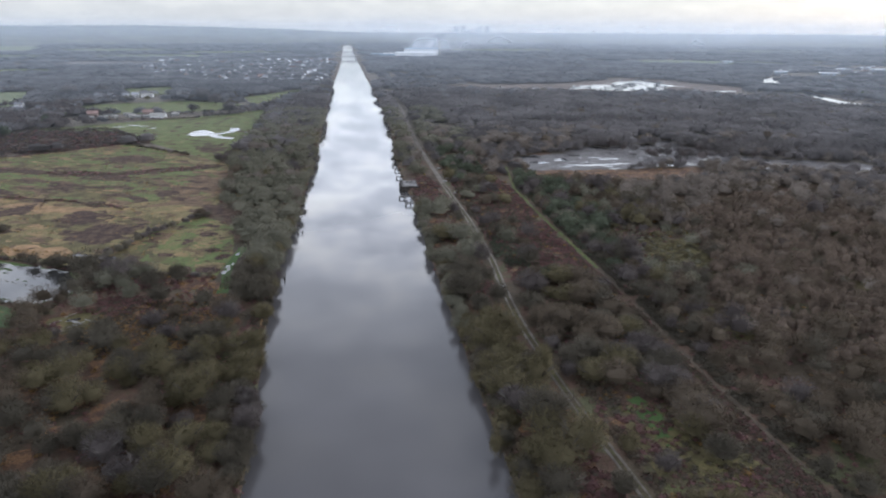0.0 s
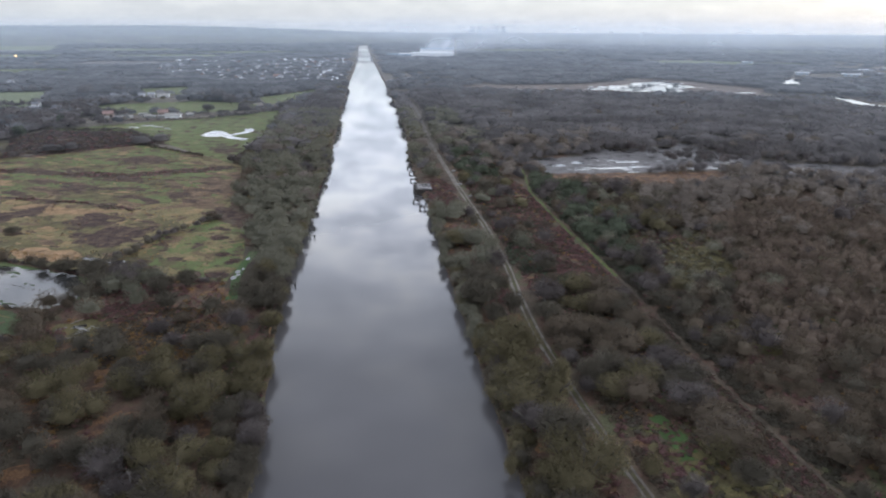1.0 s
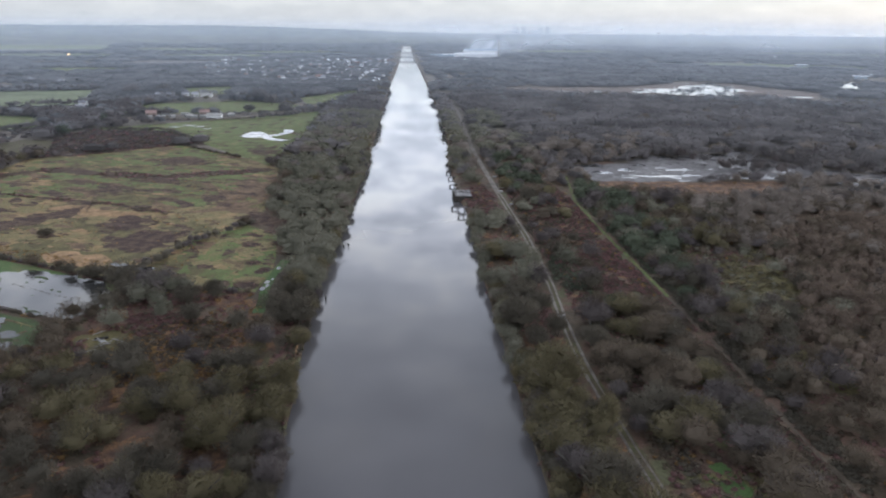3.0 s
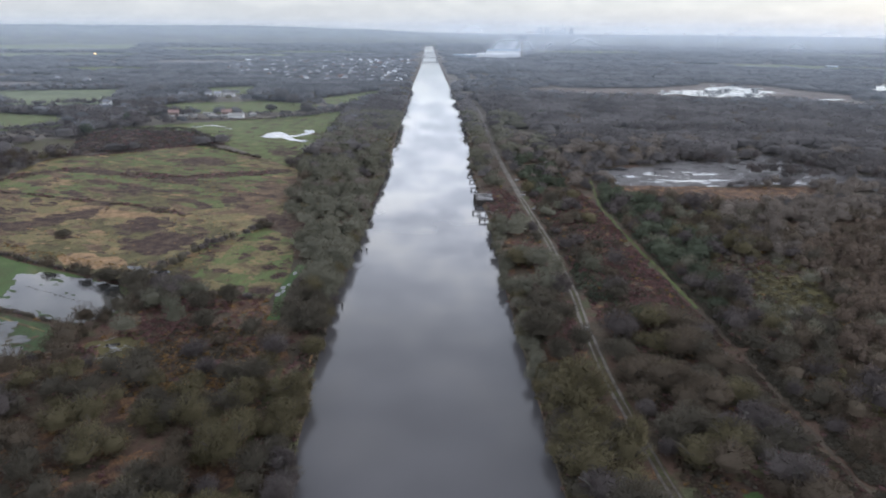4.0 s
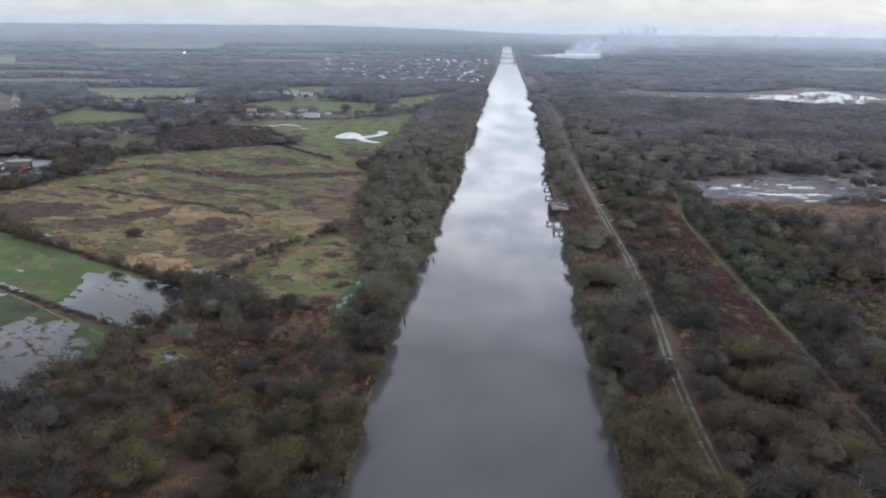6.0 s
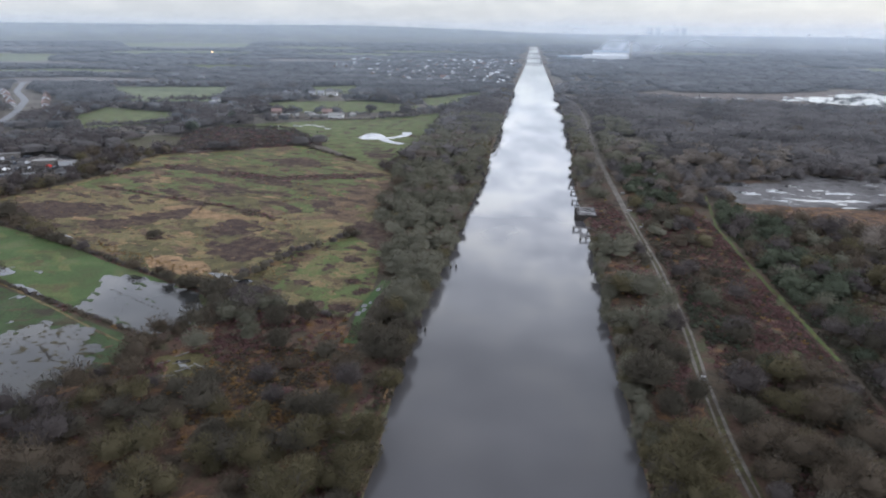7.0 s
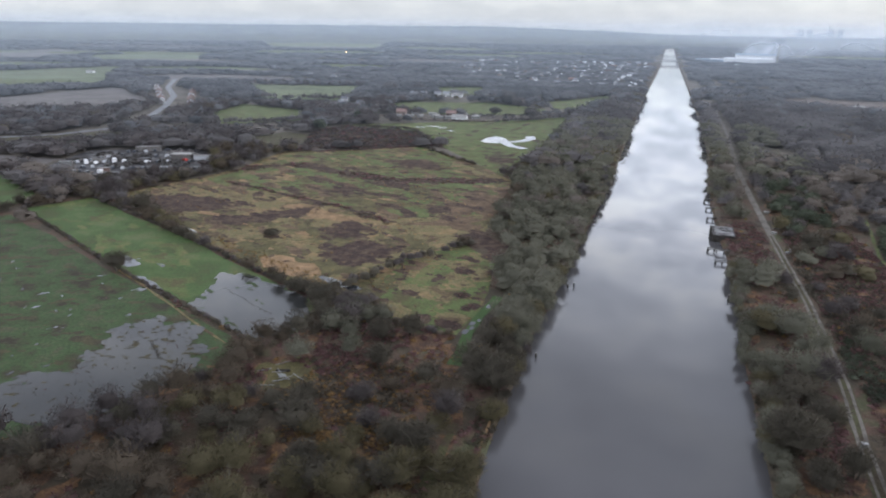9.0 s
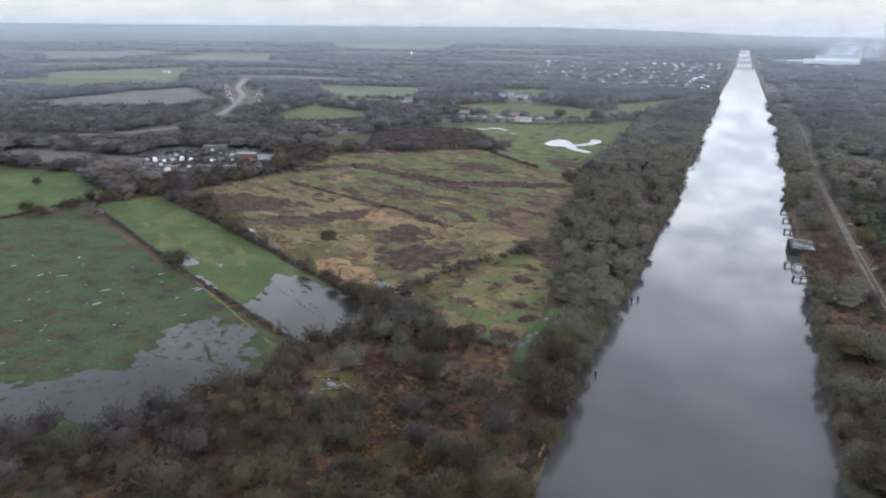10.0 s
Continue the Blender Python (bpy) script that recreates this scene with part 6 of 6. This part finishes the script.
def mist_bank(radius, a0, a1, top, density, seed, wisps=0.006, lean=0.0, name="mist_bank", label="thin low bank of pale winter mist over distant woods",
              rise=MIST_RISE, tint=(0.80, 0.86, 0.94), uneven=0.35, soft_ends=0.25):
    """A low bank of winter mist or a veil of haze, made as a tinted see-through sheet, thinning out at its edges."""
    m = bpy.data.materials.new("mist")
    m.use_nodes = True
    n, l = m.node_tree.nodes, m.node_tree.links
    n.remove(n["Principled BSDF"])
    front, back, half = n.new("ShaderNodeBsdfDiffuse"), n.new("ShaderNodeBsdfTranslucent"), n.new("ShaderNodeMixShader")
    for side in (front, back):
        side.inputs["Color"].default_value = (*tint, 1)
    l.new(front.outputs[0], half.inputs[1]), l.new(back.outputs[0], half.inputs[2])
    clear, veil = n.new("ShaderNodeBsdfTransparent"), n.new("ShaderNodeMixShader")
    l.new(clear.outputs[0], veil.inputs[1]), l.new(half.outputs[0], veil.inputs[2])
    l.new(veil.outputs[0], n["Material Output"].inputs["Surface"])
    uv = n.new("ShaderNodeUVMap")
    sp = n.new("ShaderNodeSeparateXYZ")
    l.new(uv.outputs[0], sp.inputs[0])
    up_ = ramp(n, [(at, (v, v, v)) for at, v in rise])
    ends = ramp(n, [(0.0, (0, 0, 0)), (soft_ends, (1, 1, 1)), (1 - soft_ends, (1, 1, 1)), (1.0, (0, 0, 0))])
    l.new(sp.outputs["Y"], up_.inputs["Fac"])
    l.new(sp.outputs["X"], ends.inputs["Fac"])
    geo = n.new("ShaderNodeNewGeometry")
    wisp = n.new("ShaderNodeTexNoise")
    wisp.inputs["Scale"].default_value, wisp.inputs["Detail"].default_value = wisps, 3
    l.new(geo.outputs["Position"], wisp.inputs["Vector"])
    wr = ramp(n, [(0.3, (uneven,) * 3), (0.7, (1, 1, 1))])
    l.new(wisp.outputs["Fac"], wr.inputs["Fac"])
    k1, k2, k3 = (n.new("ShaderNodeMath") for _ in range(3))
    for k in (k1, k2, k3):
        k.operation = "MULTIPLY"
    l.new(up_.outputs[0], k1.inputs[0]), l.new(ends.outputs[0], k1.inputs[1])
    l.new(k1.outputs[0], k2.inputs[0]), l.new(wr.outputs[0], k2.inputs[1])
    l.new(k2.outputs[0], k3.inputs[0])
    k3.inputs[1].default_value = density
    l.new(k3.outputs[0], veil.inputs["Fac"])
    bm = bmesh.new()
    lay = bm.loops.layers.uv.new("UVMap")
    cols = []
    for k in range(41):
        a = radians(a0 + (a1 - a0) * k / 40)
        r = radius + (90 if a1 - a0 > 15 else 0) * noise.noise((k * 0.3, seed, 0.0))
        cols.append([(bm.verts.new((x_, y_, LAND - 0.3 + top * f)), (k / 40, f)) for f, x_, y_ in ((f, *turned(r, a + radians(lean) * f)) for f in (0, 0.35, 0.7, 1))])
    for p0, p1 in zip(cols, cols[1:]):
        for j in range(3):
            q = (p0[j], p1[j], p1[j + 1], p0[j + 1])
            f = bm.faces.new([v for v, _ in q])
            for loop, (_, t) in zip(f.loops, q):
                loop[lay].uv = t
    ob = tagged(new(name, mesh_of(bm, m, True)), label, "mist", kind="stuff")
    ob.visible_shadow = False


# winter haze, thickening with distance: added blue-tinted sheets stand in for hazy air
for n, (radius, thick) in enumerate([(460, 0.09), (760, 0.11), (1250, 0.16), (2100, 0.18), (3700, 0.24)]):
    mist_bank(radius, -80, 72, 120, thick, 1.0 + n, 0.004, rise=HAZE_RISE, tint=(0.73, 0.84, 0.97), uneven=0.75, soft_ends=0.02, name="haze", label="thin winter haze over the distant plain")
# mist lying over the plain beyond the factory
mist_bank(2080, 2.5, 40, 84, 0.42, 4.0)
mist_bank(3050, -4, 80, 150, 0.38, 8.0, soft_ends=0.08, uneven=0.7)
mist_bank(1878, 4.2, 6.8, 62, 0.98, 5.0, 0.016, 1.2, "steam_plume", "white steam drifting up from a factory")
mist_bank(1888, 5.2, 9.4, 58, 0.6, 6.0, 0.014, 2.0, "steam_plume", "white steam drifting up from a factory")


def canal_bridge(by, deck):
    t = thing("swing_bridge", "grey steel girder bridge across the far canal", "bridge", "", pose(3, by, 0))
    part("deck", a_box(-34, 34, -3.5, 3.5, deck, deck + 1.0), M_CONCRETE, t)
    for s in (-1, 1):
        bm = bmesh.new()
        box(bm, -26, 26, s * 3.4 - 0.2, s * 3.4 + 0.2, deck + 1, deck + 1.5)
        box(bm, -22, 22, s * 3.4 - 0.2, s * 3.4 + 0.2, deck + 4.4, deck + 4.9)
        for k in range(-5, 6):
            box(bm, k * 4.2 - 0.2, k * 4.2 + 0.2, s * 3.4 - 0.15, s * 3.4 + 0.15, deck + 1, deck + 4.6)
        part("girder", bm, M_STEEL, t)
        part("pier", a_box(s * 17 - 2, s * 17 + 2, -3, 3, -2.2, deck), M_CONCRETE, t)


canal_bridge(1722, 4.5)
canal_bridge(2384, 5)


# ---- jetty, dolphins and posts in the canal ----
def landing_stage():
    t = thing("landing_stage", "timber and concrete landing stage on the canal bank", "jetty", "", pose(26, 323, 0))
    part("deck", a_box(-4.2, 3.2, -6.2, 6.2, 2.35, 2.7, 0.03), M_DECK, t, "worn wet concrete deck")
    r = random.Random(3)
    plank = mesh_of(a_box(-1.6, 1.6, -0.14, 0.14, 0, 0.1), M_TIMBER)
    for k in range(9):
        part("loose_plank", plank, None, t).matrix_basis = pose(r.uniform(-2.2, 1.4), r.uniform(-5, 5), 2.704 + 0.002 * k, 0, 0, r.gauss(0, 25))
    for side in (-4.05, 3.05):
        part("kerb", a_box(side - 0.12, side + 0.12, -6.2, 6.2, 2.7, 2.9), M_TIMBER, t)
    for k in range(3):
        part("bollard", tube(bmesh.new(), (-3.6, -4.5 + 4.5 * k, 2.7), (-3.6, -4.5 + 4.5 * k, 3.2), 0.2, 0.24, 10), M_STEEL, t)
    part("front_wall", a_box(-4.5, -4.2, -6.2, 6.2, -1.5, 2.4), M_TIMBER, t, "dark timber fender wall")
    part("side_wall", a_box(-4.2, 3.2, -6.5, -6.2, -1.5, 2.4), M_TIMBER, t, "dark timber side wall")
    pile = mesh_of(tube(bmesh.new(), (0, 0, -2.5), (0, 0, 2.9), 0.22, 0.2, 8), M_TIMBER)
    for k in range(6):
        part("pile", pile, None, t).matrix_basis = pose(-4.75, -6 + 2.4 * k, 0)
    for k in range(4):
        part("pile", pile, None, t).matrix_basis = pose(-3 + 2.2 * k, -6.7, 0)
    post = mesh_of(tube(bmesh.new(), (0, 0, 2.7), (0, 0, 3.7), 0.05, 0.05, 6), M_STEEL)
    for k in range(5):
        part("rail_post", post, None, t).matrix_basis = pose(-3 + 1.45 * k, 6.0, 0)
    for z in (3.2, 3.65):
        part("rail", tube(bmesh.new(), (-3, 6, z), (2.8, 6, z), 0.04, 0.04, 6), M_STEEL, t)


def dolphin(dx, dy, shape="frame"):
    t = thing("mooring_dolphin", "dark timber mooring dolphin with a walkway to the bank", "mooring", "mooring dolphins of the landing stage", pose(dx, dy, 0))
    pile = mesh_of(tube(bmesh.new(), (0, 0, -2.5), (0, 0, 1.3), 0.15, 0.14, 8), M_TIMBER)
    for a in (-1.0, 1.0):
        for b in (-0.9, 0.9):
            part("pile", pile, None, t).matrix_basis = pose(a, b, 0)
    for a in (-1.0, 1.0):
        part("beam", a_box(a - 0.12, a + 0.12, -1.1, 1.1, 0.95, 1.15), M_TIMBER, t)
    for b in (-0.9, 0.9):
        part("beam", a_box(-1.3, 2.6, b - 0.12, b + 0.12, 1.0, 1.2), M_TIMBER, t)
    part("fender", a_box(-1.4, -1.15, -0.9, 0.9, -0.6, 1.0), M_TIMBER, t)
    if shape == "frame":
        part("walkway", a_box(1.1, 4.6, 0.6, 1.1, 1.2, 1.3), M_TIMBER, t)
        part("handrail", tube(bmesh.new(), (1.1, 1.1, 1.35), (4.6, 1.1, 1.35), 0.05, 0.05, 6), M_STEEL, t)


landing_stage()
for a, b, s in [(22.2, 289.5, "frame"), (22.6, 365, "frame"), (22.4, 380, "frame"), (20.4, 303, "plain"), (22.2, 347, "frame")]:
    dolphin(a, b, s)
t = thing("gangway", "dark timber gangway from a dolphin to the bank", "gangway", "", pose(24, 301, 0))
part("deck", a_box(-2.6, 3, -0.5, 0.5, 1.4, 1.55), M_TIMBER, t)
part("brace", tube(bmesh.new(), (-2, 0.4, 1.4), (2.6, 3.2, 1.3), 0.12, 0.1, 6), M_TIMBER, t)
for a in (-2, 0.5):
    part("pile", tube(bmesh.new(), (a, 0, -2.5), (a, 0, 1.45), 0.2, 0.18, 8), M_TIMBER, t)
for a, b in [(-23.2, 250), (-21.6, 251.5), (22.6, 254.6), (22.9, 257), (-24.2, 201)]:
    t = thing("mooring_post", "dark timber mooring post standing in the canal", "post", "posts in the canal", pose(a, b, 0))
    part("shaft", tube(bmesh.new(), (0, 0, -2.4), (0, 0, 1.1), 0.28, 0.24, 8), M_TIMBER, t)
    part("cap", tube(bmesh.new(), (0, 0, 1.1), (0, 0, 1.25), 0.3, 0.2, 8), M_STEEL, t)


# ---- the scrap yard ----
def vehicle(kind, paint, label):
    van = kind == "van"
    l, w, h = (5.4, 2.0, 2.3) if van else (4.3, 1.75, 1.42)
    t = thing("van" if van else "car", label, "van" if van else "car", "vehicles in the scrap yard")
    bm = bmesh.new()
    prof = [(-l / 2, 0.3), (l / 2, 0.3), (l / 2, 0.85), (l / 2 - 0.9, 1.0), (l / 2 - 1.6, h), (-l / 2 + 0.15, h), (-l / 2, 1.0)] if van else [(-l / 2, 0.3), (l / 2, 0.3), (l / 2, 0.75), (l / 2 - 1.1, 0.88), (l / 2 - 1.8, h), (-l / 2 + 0.9, h), (-l / 2 + 0.2, 0.92)]
    a, b = [[bm.verts.new((px, s * w / 2 * (0.9 if pz > 1.1 else 1), pz)) for px, pz in prof] for s in (-1, 1)]
    bm.faces.new(a), bm.faces.new(b[::-1])
    for k in range(len(prof)):
        bm.faces.new((a[k], b[k], b[(k + 1) % len(prof)], a[(k + 1) % len(prof)]))
    bmesh.ops.recalc_face_normals(bm, faces=bm.faces[:])
    part("body", bm, M_PAINT[paint], t)
    tilt = math.degrees(math.atan2(h - (1.0 if van else 0.88), 0.7))
    g = a_box(-0.42, 0.42, -w * 0.4, w * 0.4, -0.02, 0.02)
    part("windscreen", g, M_GLASS, t).matrix_basis = pose(l / 2 - (1.25 if van else 1.45), 0, (h + (1.0 if van else 0.88)) / 2 + 0.02, 0, tilt, 0)
    for s in (-1, 1):
        part("side_window", a_box(*((l / 2 - 2.2, l / 2 - 1.5) if van else (-0.9, 0.6)), s * w * 0.46 - 0.03, s * w * 0.46 + 0.03, 1.0, h - 0.15), M_GLASS, t)
    wheel = mesh_of(tube(bmesh.new(), (0, -0.11, 0), (0, 0.11, 0), 0.33, 0.33, 12), M_TYRE)
    hub = mesh_of(tube(bmesh.new(), (0, -0.125, 0), (0, 0.125, 0), 0.19, 0.19, 10), M_STEEL)
    for ax in (-l * 0.3, l * 0.31):
        for s in (-1, 1):
            ob = part("wheel", wheel, None, t)
            ob.matrix_basis = pose(ax, s * (w / 2 - 0.1), 0.33)
            part("rim", hub, None, ob)
    return t


STOCK = [vehicle("van", "white", "white panel van parked in the scrap yard"), vehicle("car", "white", "white car parked in the scrap yard"), vehicle("car", "silver", "silver car parked in the scrap yard"), vehicle("car", "dark", "dark car parked in the scrap yard"), vehicle("car", "red", "red car parked in the scrap yard"), vehicle("car", "blue", "blue car parked in the scrap yard")]
rows = [((-296, 346), (-281, 357), 5, (0, 1, 2)), ((-290, 336), (-268, 342), 5, (3, 2, 3)), ((-302, 345), (-296, 372), 5, (2, 3, 3)), ((-264, 342), (-246, 352), 4, (3, 3, 5)), ((-292, 325), (-266, 328), 6, (0, 2, 3, 3)), ((-276, 376), (-256, 384), 5, (3, 2, 3)), ((-253, 372), (-247, 368), 2, (4, 3)), ((-300, 380), (-284, 394), 5, (3, 3, 2)), ((-268, 360), (-258, 366), 3, (1, 3, 2))]
first = set()
for (x0, y0), (x1, y1), n, kinds in rows:
    for k in range(n):
        src = STOCK[kinds[k % len(kinds)]]
        m = pose(x0 + (x1 - x0) * k / max(1, n - 1) + rng.uniform(-1.2, 1.2), y0 + (y1 - y0) * k / max(1, n - 1) + rng.uniform(-1.2, 1.2), LAND + 0.06, 0, 0, 115 + rng.uniform(-40, 40))
        if src.name in first:
            copy_thing(src, m)
        else:
            first.add(src.name)
            src.matrix_basis = m


def container(cx, cy, w, d, h, turn, wall, roof, name, label):
    t = thing(name, label, name.replace("_", " "), "", pose(cx, cy, LAND + 0.06, 0, 0, turn))
    part("body", a_box(-w / 2, w / 2, -d / 2, d / 2, 0, h, 0.05), wall, t)
    part("roof", a_box(-w / 2 - 0.15, w / 2 + 0.15, -d / 2 - 0.15, d / 2 + 0.15, h, h + 0.15, 0.04), roof, t)
    for s in (-1, 1):
        leaf = part("door", a_box(w / 2, w / 2 + 0.06, s * d / 4 - d * 0.22, s * d / 4 + d * 0.22, 0.2, h - 0.2), M_STEEL, t)
        part("handle", a_box(w / 2 + 0.06, w / 2 + 0.12, s * 0.12 - 0.03, s * 0.12 + 0.03, 0.6, h - 0.6), M_TIMBER, leaf)


container(-244, 340, 12, 3, 3.2, 22, M_BOARD, M_PAINT["dark"], "trailer", "grey trailer with a black roof in the yard")
container(-258, 376, 11, 6, 3.0, 20, M_STEEL, M_CONCRETE, "shed", "low pale-roofed shed at the back of the yard")
container(-246, 378, 9, 3, 2.6, 20, M_PAINT["silver"], M_STEEL, "storage_container", "grey storage container in the yard")
container(-292, 390, 14, 4, 2.8, 30, M_STEEL, M_STEEL, "shed", "long grey shed at the edge of the yard")
container(-300, 336, 7, 3, 2.8, 20, M_BOARD, M_BOARD, "site_cabin", "grey site cabin in the yard")
container(-270, 330, 6, 2.5, 2.6, 25, M_TILE, M_STEEL, "storage_container", "rust-red storage container in the yard")


r = random.Random(9)
for hx, hy, n in [(-306, 352, 60), (-288, 364, 70), (-276, 358, 60), (-262, 366, 60), (-276, 346, 50), (-252, 346, 50), (-308, 372, 50), (-296, 352, 60), (-270, 392, 60), (-300, 366, 50), (-250, 360, 40), (-262, 322, 40), (-284, 376, 50), (-240, 352, 30)]:
    bm = bmesh.new()
    for k in range(n):
        a, b, c = r.uniform(0.3, 1.6), r.uniform(0.2, 0.9), r.uniform(0.1, 0.7)
        d = abs(r.gauss(0, 1))
        box(bm, -a, a, -b, b, -c / 2, c / 2, m=pose(r.gauss(0, 4.2), r.gauss(0, 3.0), max(0.1, 1.3 - 0.6 * d) * r.random() + 0.1, r.uniform(-30, 30), r.uniform(-30, 30), r.uniform(0, 180)))
    heap = tagged(new("scrap_heap", mesh_of(bm, r.choice([M_TIMBER, M_TIMBER, M_STEEL, M_TIMBER, M_STEEL]))), "low heap of dark scrap metal and boards", "scrap heap", "scrap heaps in the yard", "stuff")
    heap.matrix_basis = pose(hx, hy, LAND + 0.06)


# ---- ruined shelter in the wood ----
ruin = thing("ruined_shelter", "collapsed shelter of pale boards in a clearing", "shelter", "", pose(-75, 170, LAND, 0, 0, 20))
r = random.Random(5)
board = mesh_of(a_box(-1.6, 1.6, -0.13, 0.13, -0.03, 0.03), M_PALE_BOARD)
for k in range(9):
    part("board", board, None, ruin).matrix_basis = pose(r.gauss(0, 1.9), r.gauss(0, 3.0), 0.25 + 0.07 * k, r.uniform(-8, 8), r.uniform(-10, 10), r.gauss(20, 40))
part("back_wall", a_box(-1.6, 1.6, 2.6, 2.75, 0, 0.7), M_TIMBER, ruin)
part("roof_sheet", a_box(-1.0, 1.0, -0.6, 0.6, -0.03, 0.03), M_BOARD, ruin).matrix_basis = pose(0.4, -0.6, 1.0, 14, 20, 40)
part("kerb_timber", a_box(-3.4, -3.1, -6, 1, -0.05, 0.3), M_STRAW, ruin)
part("kerb_timber", a_box(-3.1, 0.6, -6, -5.7, -0.05, 0.3), M_STRAW, ruin)

lamp = thing("flood_lamp", "lit orange lamp on a post among distant trees", "lamp", "", pose(-680, 1490, LAND))
part("post", tube(bmesh.new(), (0, 0, -0.2), (0, 0, 14), 0.3, 0.2, 8), M_STEEL, lamp)
M_GLOW = bpy.data.materials.new("sodium_glow")
M_GLOW.use_nodes = True
M_GLOW.node_tree.nodes["Principled BSDF"].inputs["Emission Color"].default_value = (1.0, 0.55, 0.15, 1)
M_GLOW.node_tree.nodes["Principled BSDF"].inputs["Emission Strength"].default_value = 4.0
bm = bmesh.new()
bmesh.ops.create_icosphere(bm, subdivisions=2, radius=1.6)
bmesh.ops.transform(bm, matrix=pose(0, 0, 15.2) @ Matrix.Diagonal((1.4, 1.0, 0.7, 1)), verts=bm.verts[:])
part("lamp_head", bm, M_GLOW, lamp, "glowing orange lamp head")

# small things on the tracks
t = thing("marker_box", "small white marker box beside the track", "marker", "", pose(41.0, 181.6, LAND))
part("body", a_box(-0.5, 0.5, -0.35, 0.35, -0.05, 0.9, 0.05), M_BOARD, t)
part("lid", a_box(-0.55, 0.55, -0.4, 0.4, 0.9, 1.0, 0.02), M_WHITE, t)
for a, b in [(45.6, 305), (46.8, 308), (44.2, 330), (45.6, 338), (45.3, 363), (68, 411), (68.8, 413.5), (104, 484)]:
    t = thing("stone_block", "pale stone block beside the track", "stone", "blocks beside the track", pose(a, b, LAND, 0, 0, a * 40))
    part("stone", a_box(-1.0, 1.0, -0.6, 0.6, -0.1, 0.7, 0.15), M_CONCRETE, t)
